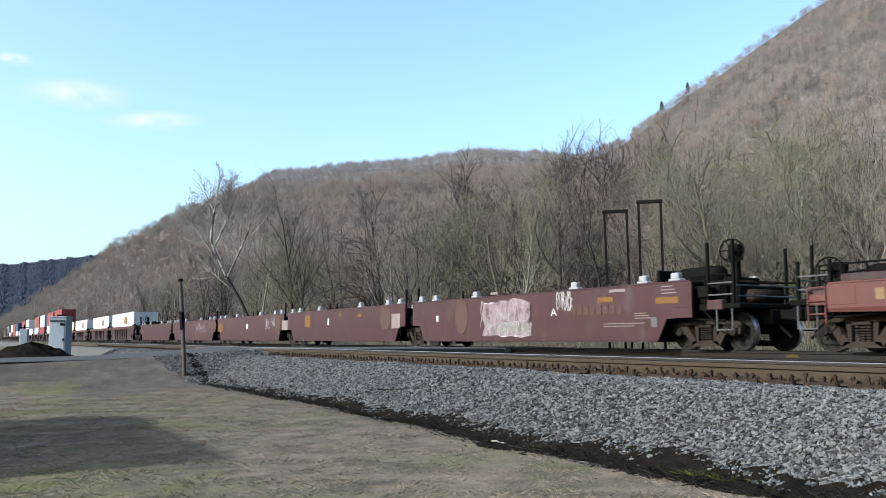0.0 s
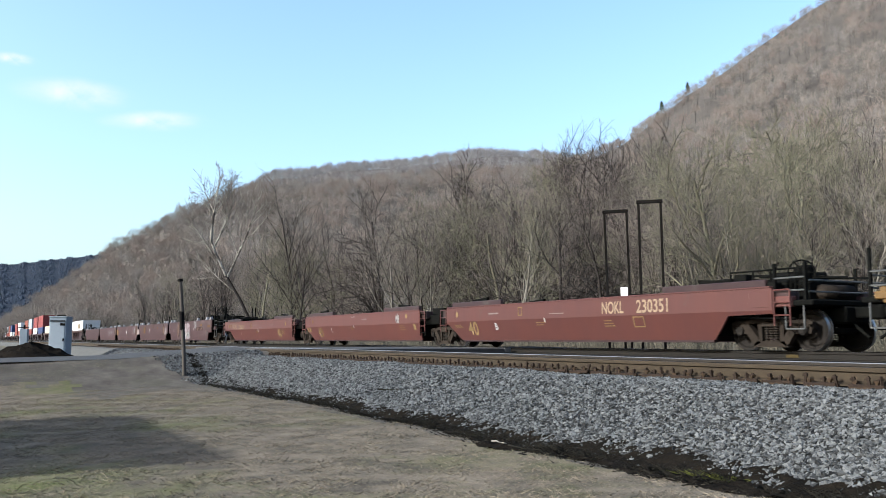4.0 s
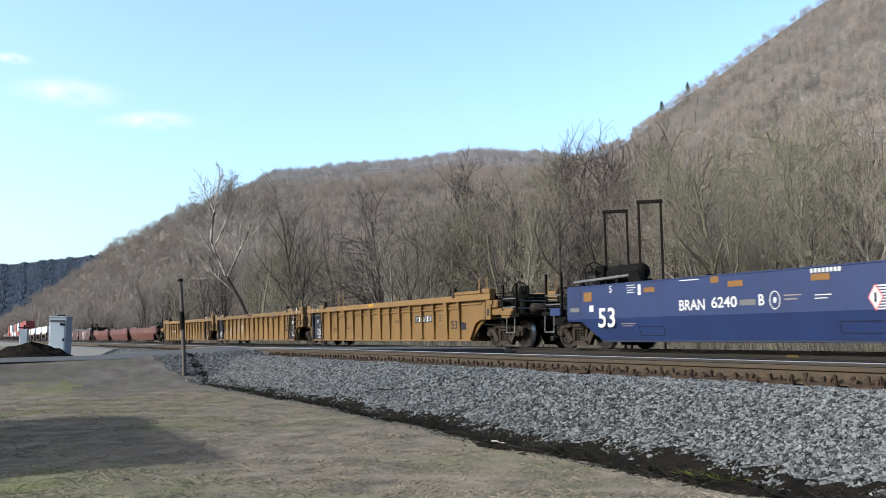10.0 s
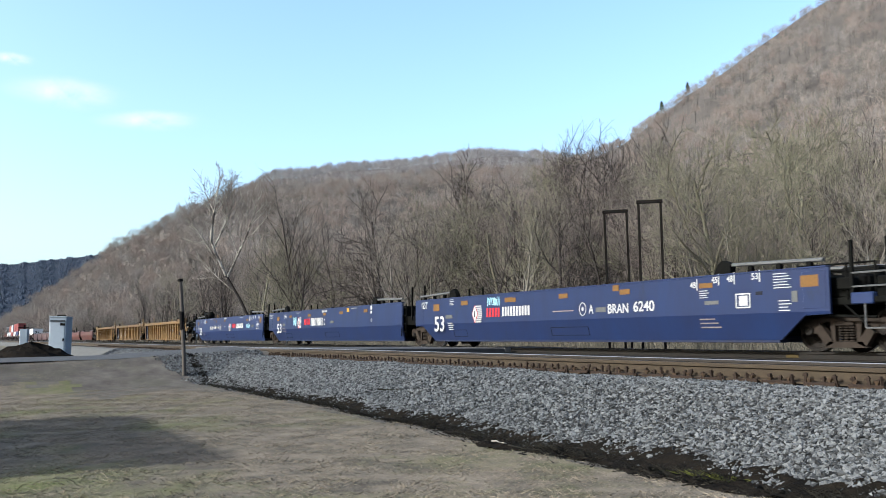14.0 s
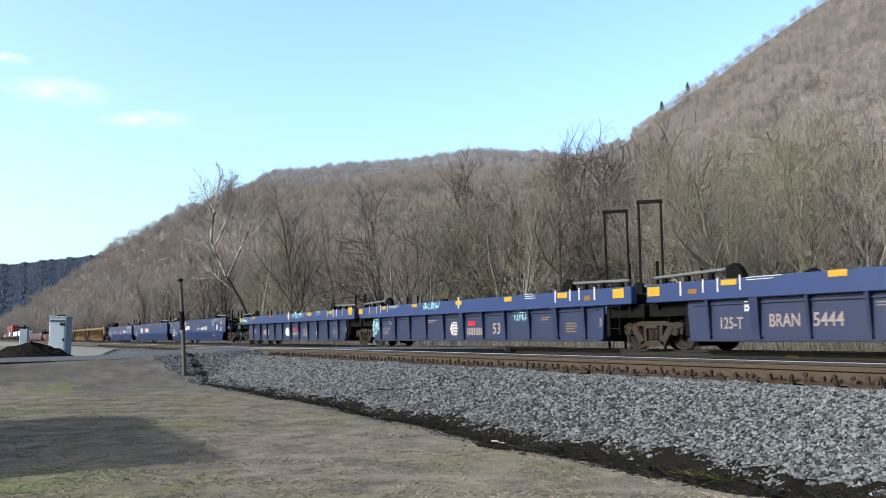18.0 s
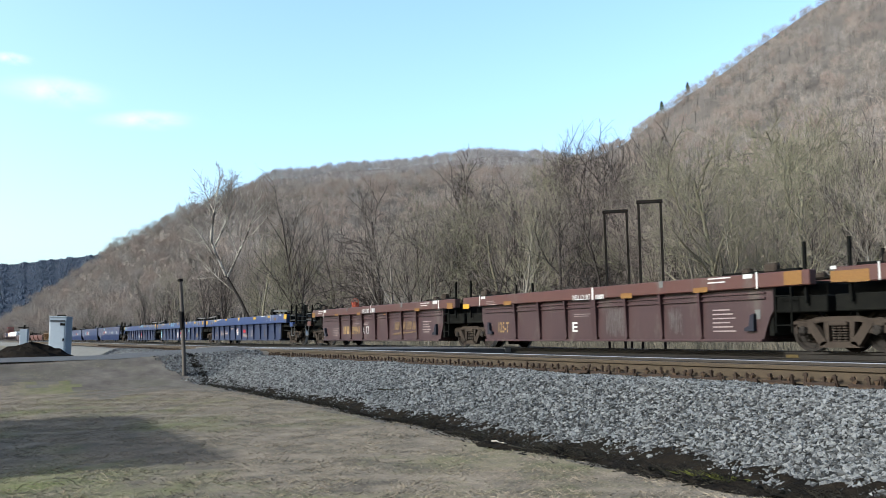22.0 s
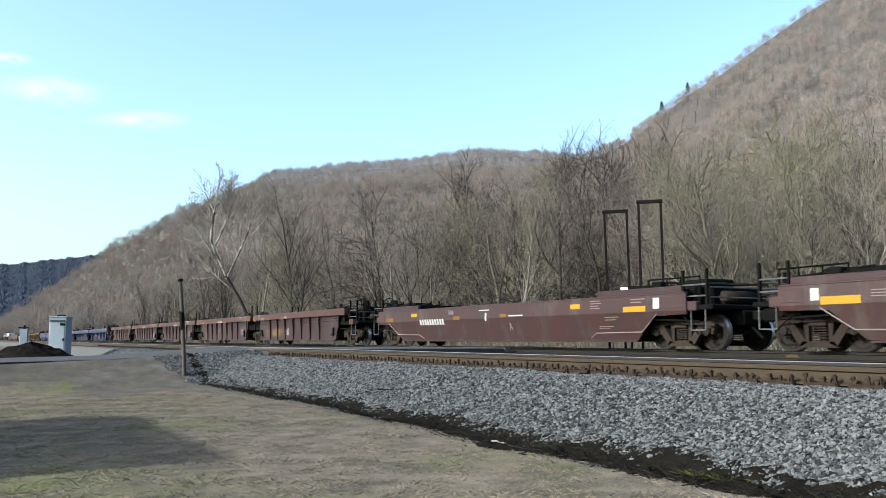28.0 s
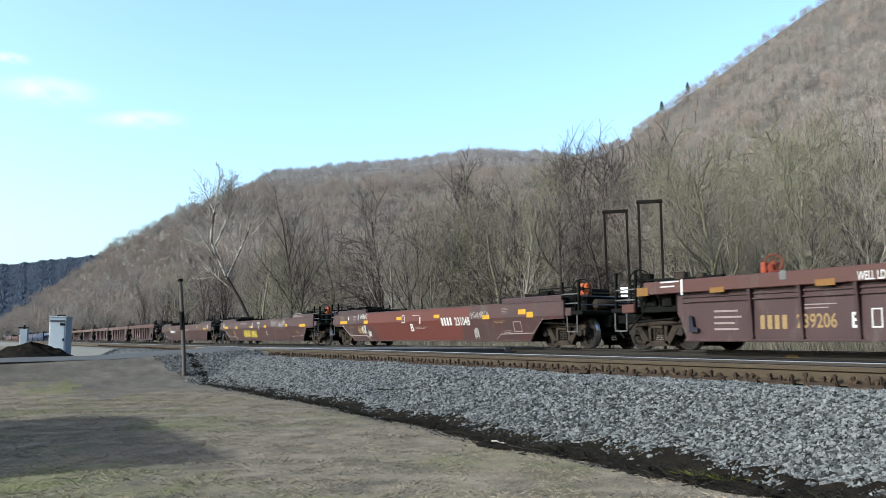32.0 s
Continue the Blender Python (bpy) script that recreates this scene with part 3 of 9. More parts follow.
# fitted to the view: bearing, distance across the tracks, height, kind
for bearing, y, tall, kind in ((46.5, 31, 9.6, 1), (51.0, 32, 8.6, 2), (54.5, 36, 8.6, 1), (36.0, 33, 9.4, 0), (32.5, 36, 10.5, 2), (40.5, 35, 9.0, 0),
                               (28.5, 34, 9.5, 0), (24.5, 35, 10.5, 0), (43.0, 40, 11.5, 2), (49.0, 39, 12.0, 2), (21.0, 36, 10.0, 1), (31.2, 42, 15.5, 0), (24.8, 38, 14.5, 0), (19.6, 37, 13.0, 2), (48.6, 46, 13.0, 2), (38.4, 48, 15.6, 0),
                               (39.4, 47, 15.2, 0), (37.6, 50, 15.4, 0), (38.9, 53, 17.0, 0), (39.9, 50, 15.8, 0), (38.0, 54, 16.6, 0), (28.0, 46, 15.0, 1), (34.4, 44, 14.5, 2), (52.5, 47, 14.0, 1), (44.6, 50, 15.5, 0), (16.6, 36, 12.5, 1)):
    x = -y / math.tan(radians(bearing))
    plant_tree(BROAD[kind], x, y, -0.4, bearing * 53, tall / 12,
               "spreading leafless tree with mossy grey limbs" if kind else "spreading leafless tree with dark limbs")


def conifer_meshes(seed, height):
    rng = np.random.default_rng(seed)
    bm_v, bm_f = tubes(np.array([(0, 0, -0.5, 0, 0, height, height * 0.02, 0.02, 0)]), 6)
    trunk = mesh_from("conifer_trunk", bm_v, bm_f, 3, [M_BARK])
    segs = []
    for k in range(230):
        f = rng.random() ** 0.8
        z = height * (0.15 + 0.85 * f)
        a = rng.uniform(0, 6.28)
        ln = height * 0.34 * (1.05 - f) * rng.uniform(0.6, 1.2)
        p = np.array([0, 0, z])
        q = p + np.array([math.cos(a) * ln, math.sin(a) * ln, -0.15 * ln])
        for j in range(7):
            s = p + (q - p) * (0.2 + 0.8 * j / 6)
            e = s + rng.normal(0, 0.55, 3) * np.array([1, 1, 0.6])
            segs.append((*s, *e, 0.16, 0.02, 1))
    v, f = slivers(np.array(segs), 1.0, 0.14)
    return trunk, mesh_from("conifer_crown", v, f, 3, [M_NEEDLE])


CONIFER = conifer_meshes(3, 15)
for bearing, frac, size in ((42.93, 0.985, 0.75), (44.59, 0.99, 0.7), (42.65, 0.97, 0.55), (37.22, 0.98, 0.5)):
    az = radians(bearing)
    r = float(np.interp(az, CREST_AZ, CREST_R)) * frac
    z = float(hill_height(np.array(az), np.array(r)))
    ob = plant_tree(CONIFER, -math.cos(az) * r, math.sin(az) * r, z, bearing * 31, size, "dark evergreen conifer standing on the ridge")
    ob.name = "conifer_tree"


def brush_belt():
    """Thin saplings and brambles behind the far track."""
    rng = np.random.default_rng(21)
    n = 30000
    y = 23.5 + 16 * rng.random(n) ** 1.5
    bearing = rng.uniform(radians(3.0), radians(60), n)
    x = -y / np.tan(bearing)
    keep = x > -300
    x, y = x[keep], y[keep]
    n = len(x)
    tall = rng.uniform(0.6, 2.6, n) * rng.uniform(0.5, 1.5, n)
    base = np.stack([x, y, np.full(n, -0.2)], -1)
    tip = base + np.stack([rng.normal(0, 0.35, n) * tall, rng.normal(0, 0.35, n) * tall, tall + 0.4], -1)
    segs = np.concatenate([base, tip, np.full((n, 1), 0.016), np.full((n, 1), 0.004), np.ones((n, 1))], 1)
    v, f = slivers(segs, 1.0, 0.012)
    ob = new("brushwood", mesh_from("brushwood", v, f, 3, [M_SHRUB]))
    tagged(ob, "pale leafless brush and saplings beyond the tracks", "brush", kind="stuff")


brush_belt()
# ---- tracks ----
RAIL_PROFILE = [(-0.07, 0), (0.07, 0), (0.07, 0.014), (0.012, 0.035), (0.010, 0.13), (0.037, 0.142), (0.037, 0.178), (0.030, 0.186),
                (-0.030, 0.186), (-0.037, 0.178), (-0.037, 0.142), (-0.010, 0.13), (-0.012, 0.035), (-0.07, 0.014)]


def rail_mesh(x0, x1, step, mat, top, bright=(7,)):
    xs = np.arange(x0, x1 + step / 2, step)
    n = len(RAIL_PROFILE)
    v = np.array([(x, p[0], p[1]) for x in xs for p in RAIL_PROFILE])
    f, mi = [], []
    for i in range(len(xs) - 1):
        for k in range(n):
            a, b = i * n + k, i * n + (k + 1) % n
            f.append((a, a + n, b + n, b))
            mi.append(1 if k in bright else 0)
    return mesh_from("rail", v, f, 4, [mat, top], mi)


def solid(name, mat, *sizes, bevel=0.0):
    """A mesh of a few boxes, each from low to high corner."""
    bm = bmesh.new()
    for x0, x1, y0, y1, z0, z1 in sizes:
        m = Matrix.Translation(((x0 + x1) / 2, (y0 + y1) / 2, (z0 + z1) / 2)) @ Matrix.Diagonal((x1 - x0, y1 - y0, z1 - z0, 1))
        made = bmesh.ops.create_cube(bm, size=1, matrix=m)
        if bevel:
            bmesh.ops.bevel(bm, geom=list({e for q in made["verts"] for e in q.link_edges}), offset=bevel, segments=1, affect="EDGES")
    me = bpy.data.meshes.new(name)
    bm.to_mesh(me)
    bm.free()
    me.materials.append(mat)
    return me


TIE_TOP = RAIL_Z - 0.186 - 0.018
PLATE_MESH = solid("tie_plate", M_IRON, (-0.12, 0.12, -0.20, 0.19, 0, 0.018), bevel=0.004)
SPIKE_MESH = solid("spike", M_IRON, (-0.014, 0.014, -0.014, 0.014, -0.02, 0.030), (-0.026, 0.026, -0.016, 0.035, 0.024, 0.044))
TIE_MESHES = [solid("tie", M_TIE, (-0.115 - j * 0.004, 0.115, -1.30 - j * 0.02, 1.30, -0.18, 0.0), bevel=0.012) for j in range(3)]
# Dark colour for the added shadow streaks and for the spikes.
M_STREAKIRON = material("shadow_streak_and_spike_iron", (0.012, 0.008, 0.006), 0.85, second=(0.022, 0.014, 0.009), scale=9)
STREAK_MESH = solid("rail_anchor", M_STREAKIRON, (-0.17, 0.17, -0.012, 0.012, -0.030, 0.012), bevel=0.006)
CLIP_MESH = solid("spike", M_STREAKIRON, (-0.013, 0.013, -0.013, 0.013, -0.03, 0.105), (-0.030, 0.018, -0.016, 0.022, 0.070, 0.088))


def track(name, y, label, mat, near):
    ob = new(name)
    tagged(ob, label, "railway track", kind="structure")
    ob.location = (0, y, 0)
    # On the near track, sky sheen is put into the far head's colour only.
    for s, top in ((-1, M_DULLTOP if near else M_RAILTOP), (1, M_RAILTOP)):
        r = part("rail", rail_mesh(-1300, 300, 20, M_RAILGREY if near and s > 0 else mat, top, (7, 8) if near and s > 0 else (7,)), None, ob)
        r.location = (0, s * 0.755, RAIL_Z - 0.186)
    rng = random.Random(4)
    x, count = -1.0, 0
    while x > -130:
        x -= 0.50 + rng.uniform(-0.03, 0.03)
        count += 1
        if -33.2 < x < -24.4:
            continue
        t = part("tie", TIE_MESHES[count % 3], None, ob)
        t.location = (x, rng.uniform(-0.06, 0.06), TIE_TOP)
        t.rotation_euler = (0, 0, radians(rng.uniform(-1.5, 1.5)))
        if near and x > -62:
            p = part("tie_plate", PLATE_MESH, None, ob)
            p.location = (x, -0.755, TIE_TOP)
            for dx, dy in ((-0.115, -0.11), (0.12, -0.10)):
                q = part("spike", SPIKE_MESH, None, ob)
                q.location = (x + dx, -0.755 + dy + rng.uniform(-0.01, 0.01), TIE_TOP + 0.018 + rng.uniform(0, 0.03))
                q.rotation_euler = (radians(rng.uniform(-6, 6)), radians(rng.uniform(-8, 8)), radians(rng.uniform(-20, 20)))
            # Dark bar laid in place of the tie plate's slanting shadow.
            q = part("rail_anchor", STREAK_MESH, None, ob)
            q.location = (x + 0.03, -0.755 - 0.15, TIE_TOP + 0.034)
            q.rotation_euler = (0, radians(rng.uniform(-4, 4)), radians(rng.uniform(8, 26)))
            for dx in (-0.15, 0.02, 0.17):
                q = part("spike", CLIP_MESH, None, ob)
                q.location = (x + dx + rng.uniform(-0.03, 0.03), -0.755 - 0.10, TIE_TOP + 0.03 + rng.uniform(-0.035, 0.005))
                q.rotation_euler = (radians(rng.uniform(-8, 8)), radians(rng.uniform(-14, 14)), radians(rng.uniform(-30, 30)))
    return ob


near_track = track("track_near", NEAR_TRACK, "empty railway track with rusty rails on wooden ties", M_RAIL, True)
far_track = track("track_far", FAR_TRACK, "railway track with dark rails under the moving freight train", M_RAILDARK, False)
daub = part("paint_daub", solid("paint_daub", M_YELLOWMARK, (-0.17, 0.17, -0.004, 0.004, -0.035, 0.035)), None, far_track, "dull yellow paint daub on the rail")
daub.location = (-13.6, -0.755 - 0.016, RAIL_Z - 0.186 + 0.085)


# ---- loose ballast stones ----
def ballast_stones():
    rng = np.random.default_rng(31)
    n = 140000
    u = rng.random(n)
    x = -3.2 - 45 * u ** 1.55
    y = 4.5 + 2.95 * rng.random(n)
    keep0 = (y < 7.15) | (rng.random(n) < 0.8)
    x, y = x[keep0], y[keep0]
    n = len(x)
    toe = np.interp(x, [-24.9, -24.4, -23.4, -22, -19, 0], [4.45, 4.62, 5.0, 5.38, 5.50, 5.53]) + 0.06 * np.sin(x * 1.7) + 0.07 * np.sin(x * 4.3 + 1)
    keep = y > toe + rng.normal(0, 0.06, n) - np.where(rng.random(n) < 0.06, 0.35 * rng.random(n), 0)
    keep &= ~((x > ROAD_X0 - 0.3) & (x < ROAD_X1 + 0.05))
    x, y = x[keep], y[keep]
    n = len(x)
    z = np.maximum(ballast_height(x, y), ground_height(x, y)) + 0.004
    size = rng.uniform(0.013, 0.027, n) * (1 + 0.9 * np.clip((-x - 8) / 35, 0, 1))
    octa = np.array([(1, 0, 0), (-1, 0, 0), (0, 1, 0), (0, -1, 0), (0, 0, 1), (0, 0, -1)], float)
    tri = np.array([(0, 2, 4), (2, 1, 4), (1, 3, 4), (3, 0, 4), (2, 0, 5), (1, 2, 5), (3, 1, 5), (0, 3, 5)])
    v = octa[None] * rng.uniform(0.6, 1.35, (n, 6, 1)) + rng.normal(0, 0.18, (n, 6, 3))
    a, b = rng.uniform(0, 6.28, n), rng.uniform(0, 3.14, n)
    ca, sa, cb, sb = np.cos(a), np.sin(a), np.cos(b), np.sin(b)
    zero, one = np.zeros(n), np.ones(n)
    ra = np.stack([ca, -sa, zero, sa, ca, zero, zero, zero, one], -1).reshape(n, 3, 3)
    rb = np.stack([one, zero, zero, zero, cb, -sb, zero, sb, cb], -1).reshape(n, 3, 3)
    v = np.einsum("nij,nkj->nki", ra @ rb, v) * size[:, None, None] * np.array([1.15, 1.15, 0.85])
    v = v + np.stack([x, y, z], -1)[:, None, :]
    f = tri[None] + (np.arange(n) * 6)[:, None, None]
    ob = new("ballast_stones", mesh_from("ballast_stones", v.reshape(-1, 3), f.reshape(-1, 3), 3, [M_STONE]))
    tagged(ob, "loose light grey crushed stones on the track bank", "ballast", kind="stuff")


ballast_stones()


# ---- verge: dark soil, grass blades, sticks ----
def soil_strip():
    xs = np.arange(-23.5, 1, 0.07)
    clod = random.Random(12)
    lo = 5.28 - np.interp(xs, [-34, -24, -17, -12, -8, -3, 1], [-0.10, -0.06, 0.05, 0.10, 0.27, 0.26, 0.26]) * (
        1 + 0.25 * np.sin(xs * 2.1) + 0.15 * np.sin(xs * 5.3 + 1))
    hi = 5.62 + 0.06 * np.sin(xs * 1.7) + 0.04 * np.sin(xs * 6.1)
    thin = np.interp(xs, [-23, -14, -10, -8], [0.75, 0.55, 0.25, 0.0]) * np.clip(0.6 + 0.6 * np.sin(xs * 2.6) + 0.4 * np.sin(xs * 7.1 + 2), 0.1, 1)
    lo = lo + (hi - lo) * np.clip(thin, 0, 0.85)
    v, f = [], []
    for i, x in enumerate(xs):
        for k in range(8):
            y = lo[i] + (hi[i] - lo[i]) * k / 7
            z = max(float(ground_height(np.array(x), np.array(y))), float(ballast_height(np.array(x), np.array(y))) if y > 5.25 else 0)
            v.append((x, y, z + (0.016 if 0 < k < 7 else 0.003) + 0.012 * math.sin(x * 17 + k * 3) + clod.uniform(-0.014, 0.014)))
    for i in range(len(xs) - 1):
        for k in range(7):
            a = i * 8 + k
            f.append((a, a + 8, a + 9, a + 1))
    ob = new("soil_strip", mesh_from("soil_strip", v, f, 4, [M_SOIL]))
    tagged(ob, "dark bare soil and leaf mould along the bank's foot", "soil", kind="structure")


soil_strip()


def blades(name, n, x_range, y_of, tall, width, mat, label, seed):
    rng = np.random.default_rng(seed)
    x = x_range[0] + (x_range[1] - x_range[0]) * rng.random(n)
    y = y_of(rng, x, n)
    z = ground_height(x, y)
    clump = 0.6 + 0.8 * np.clip(smooth_noise(x, y, 0.35, 3) + 0.5, 0, 1)
    h = rng.uniform(tall[0], tall[1], n) * clump
    base = np.stack([x, y, z - 0.005], -1)
    tip = base + np.stack([rng.normal(0, 1.5, n) * h, rng.normal(0, 1.5, n) * h, h], -1)
    segs = np.concatenate([base, tip, np.full((n, 1), width), np.full((n, 1), 0.001), np.ones((n, 1))], 1)
    v, f = slivers(segs)
    ob = new(name, mesh_from(name, v, f, 3, [mat]))
    tagged(ob, label, "grass", kind="stuff")


def lawn_spots(rng, x, n):
    edge = np.interp(x, [-34, -24, -17, -12, -8, -3], [-0.10, -0.06, 0.05, 0.10, 0.27, 0.26]) * (1 + 0.25 * np.sin(x * 2.1) + 0.15 * np.sin(x * 5.3 + 1))
    far = np.minimum(5.28 - edge + np.interp(x, [-23, -10, -8], [0.22, 0.12, 0.0]) + np.abs(rng.normal(0, 0.10, n)) + 0.03, np.interp(x, [-24, -18.5], [3.4, 6.2]) + rng.normal(0, 0.9, n))
    near = np.maximum(-3.0, x * 0.02 - 0.2)
    return near + (far - near) * rng.random(n)


blades("lawn_grass", 100000, (-30, -4.2), lawn_spots, (0.007, 0.022), 0.004, M_GRASS, "short dry tan and green lawn grass", 41)
blades("lawn_tufts", 60000, (-20, -4.0), lawn_spots, (0.008, 0.022), 0.005, M_STRAW, "tufts of bleached straw in the lawn", 45)
blades("verge_weeds", 2200, (-24, -3), lambda rng, x, n: 5.15 + 0.40 * rng.random(n), (0.04, 0.11), 0.005, M_STICK, "dark dead weeds at the foot of the bank", 42)


def litter_spots(rng, x, n):
    edge = np.interp(x, [-30, -24, -17, -12, -8, -3], [0.0, 0.05, 0.12, 0.18, 0.30, 0.32])
    return 5.48 - 0.6 * edge + rng.normal(0, 0.5, n) * (0.06 + 0.60 * edge)


blades("leaf_litter_strip", 30000, (-28, -2.6), litter_spots, (0.01, 0.05), 0.012, M_STICK, "dark dead leaves and stalks along the foot of the bank", 44)


def moss_spots(rng, x, n):
    return 5.26 + 0.20 * rng.random(n) + 0.06 * np.sin(x * 5)


blades("moss_tufts", 420, (-5.5, -4.95), moss_spots, (0.015, 0.042), 0.014, M_MOSS, "yellow-green tufts in the dark soil", 43)


def stick(x, y, length, turn, mat, label, r=0.012):
    rng = np.random.default_rng(int(abs(x * 100)))
    pts = [np.array([length * (k / 4 - 0.5), rng.normal(0, 0.03), rng.normal(0, 0.008)]) for k in range(5)]
    segs = np.array([(*pts[k], *pts[k + 1], r * (1 - 0.12 * k), r * (1 - 0.12 * (k + 1)), 0) for k in range(4)])
    v, f = tubes(segs, 5)
    ob = new("fallen_stick", mesh_from("fallen_stick", v, f, 3, [mat]))
    z = max(float(ballast_height(np.array(x), np.array(y))) if y > 5.3 else 0, float(ground_height(np.array(x), np.array(y)))) + 0.03
    ob.matrix_world = pose(x, y, z, 0, 0, turn)
    tagged(ob, label, "stick", group="sticks along the bank")


stick(-12.6, 5.95, 0.75, 12, M_STICK, "dark fallen stick lying on the crushed stone")
stick(-14.9, 5.55, 1.0, 8, M_STICK, "dark fallen stick lying on the crushed stone")
stick(-17.2, 5.35, 1.3, 20, M_STICK, "dark fallen branch at the foot of the bank")
stick(-20.5, 5.3, 1.2, -6, M_STICK, "dark fallen branch at the foot of the bank")
stick(-8.2, 5.12, 0.36, -14, M_PALESTICK, "bleached stick on the dark soil", 0.008)
stick(-7.6, 5.1, 0.6, 5, M_STICK, "dark fallen stick on the soil")
stick(-38.0, 6.0, 1.6, 25, M_STICK, "dark fallen branch on the far stone bank", 0.03)


# ---- road and crossing ----
def ribbon(name, mats, pts, halves, skirt, drop):
    """A road along points with x, y, z, with grassy banks that slope away at its sides."""
    v, f, mi = [], [], []
    for i, p in enumerate(pts):
        a, b = Vector(pts[max(i - 1, 0)]), Vector(pts[min(i + 1, len(pts) - 1)])
        d = (b - a)
        d.z = 0
        d.normalize()
        side = Vector((-d.y, d.x, 0))
        half = halves[min(i, len(halves) - 1)]
        for off, dz in ((-half - skirt, -drop), (-half, 0), (0, 0.03), (half, 0), (half + skirt, -drop)):
            q = Vector(p) + side * off
            v.append((q.x, q.y, q.z + dz))
    for i in range(len(pts) - 1):
        for k in range(4):
            a = i * 5 + k
            f.append((a, a + 1, a + 6, a + 5))
            mi.append(1 if k in (0, 3) else 0)
    return mesh_from(name, v, f, 4, mats, mi, smooth=True)


ROAD_Z = RAIL_Z + 0.004
road_pts = [(-28.6, 40, 0.3), (-28.6, 30, 0.5), (-28.6, 22, 0.95), (-28.6, 19.5, ROAD_Z - 0.03), (-28.6, 18.5, ROAD_Z - 0.03)]
road = new("road_beyond", ribbon("road_beyond", [M_ASPHALT, M_LAWN], road_pts, [3.3], 1.0, 0.5))
tagged(road, "grey asphalt road beyond the railway crossing", "road", kind="structure")
lane_y = np.concatenate([np.linspace(-40, -8, 12), np.linspace(-7.5, 7.2, 50)])
lane_v, lane_f = [], []
for i, y in enumerate(lane_y):
    for k in range(6):
        u = k / 5
        x = ROAD_X0 + (ROAD_X1 - ROAD_X0) * u + (0.06 * math.sin(y * 2.3) if k in (0, 5) else 0)
        lane_v.append((x, y, float(np.interp(y, ROAD_Y, ROAD_H)) + (0.03 + 0.03 * math.sin(u * math.pi) if 0 < k < 5 else 0.0)))
    if i:
        for k in range(5):
            a = (i - 1) * 6 + k
            lane_f.append((a, a + 1, a + 7, a + 6))
road2 = new("road_approach", mesh_from("road_approach", lane_v, lane_f, 4, [M_ASPHALT], smooth=True))
tagged(road2, "narrow grey asphalt lane climbing to the crossing", "road", kind="structure")
M_PLANK = material("crossing_planks", (0.055, 0.052, 0.05), 0.9, second=(0.08, 0.076, 0.072), scale=3, stretch=(0.3, 6, 1), vary=0.15)
crossing = new("level_crossing")
tagged(crossing, "plank and asphalt level crossing over both tracks", "crossing", kind="structure")
for y in (NEAR_TRACK, FAR_TRACK):
    for k, off in enumerate((-1.10, -0.52, -0.26, 0.0, 0.26, 0.52, 1.10)):
        p = part("plank", solid("plank", M_PLANK, (-32.0, -24.9, -0.12, 0.12, -0.16, 0.0), bevel=0.01), None, crossing)
        p.location = (0, y + off, RAIL_Z - 0.008)
fill = part("fill", solid("fill", M_ASPHALT, (-32.0, -24.9, NEAR_TRACK + 1.26, FAR_TRACK - 1.26, 0.7, RAIL_Z - 0.012), bevel=0.02), None, crossing)


# ---- lineside things ----
post = new("wooden_post")
tagged(post, "weathered grey wooden post leaning beside the lane", "post")
post.matrix_world = pose(-23.3, 5.0, 0.30, 3.5, -2.0, 15)
v, f = tubes(np.array([(0, 0, 0, 0.01, 0.01, 1.3, 0.055, 0.050, 0), (0.01, 0.01, 1.28, 0, 0, 2.65, 0.050, 0.046, 0)]), 9)
part("shaft", mesh_from("shaft", v, f, 3, [M_WOOD], smooth=True), None, post)
part("band", solid("band", M_BLACKSTEEL, (-0.056, 0.056, -0.056, 0.056, 1.35, 1.85), bevel=0.025), None, post, "dark metal sleeve")
part("cap", solid("cap", M_BLACKSTEEL, (-0.06, 0.06, -0.06, 0.06, 2.62, 2.70), bevel=0.02), None, post)

cabinet = new("signal_cabinet")
tagged(cabinet, "tall pale grey metal signal cabinet beside the track", "cabinet")
cabinet.matrix_world = pose(-46.75, 3.98, 0.36, 0, 0, -22)
part("body", solid("body", M_PAINTGREY, (-0.45, 0.50, -0.40, 0.40, 0.0, 2.12), bevel=0.02), None, cabinet)
part("roof", solid("roof", M_PAINTGREY, (-0.48, 0.54, -0.43, 0.43, 2.12, 2.17), bevel=0.02), None, cabinet)
part("door", solid("door", M_PAINTGREY, (0.50, 0.53, -0.33, 0.33, 0.15, 1.90), bevel=0.008), None, cabinet)
part("lintel", solid("lintel", M_BLACKSTEEL, (0.505, 0.56, -0.34, 0.34, 1.92, 1.97)), None, cabinet, "dark strip over the door")
part("vent", solid("vent", M_BLACKSTEEL, (0.532, 0.545, 0.12, 0.34, 1.72, 1.84)), None, cabinet)
part("lock", solid("lock", M_BLACKSTEEL, (0.53, 0.57, 0.26, 0.32, 0.95, 1.1), bevel=0.01), None, cabinet)
part("bracket", solid("bracket", M_BLACKSTEEL, (-0.1, 0.1, -0.2, 0.2, 2.17, 2.26), bevel=0.02), None, cabinet)

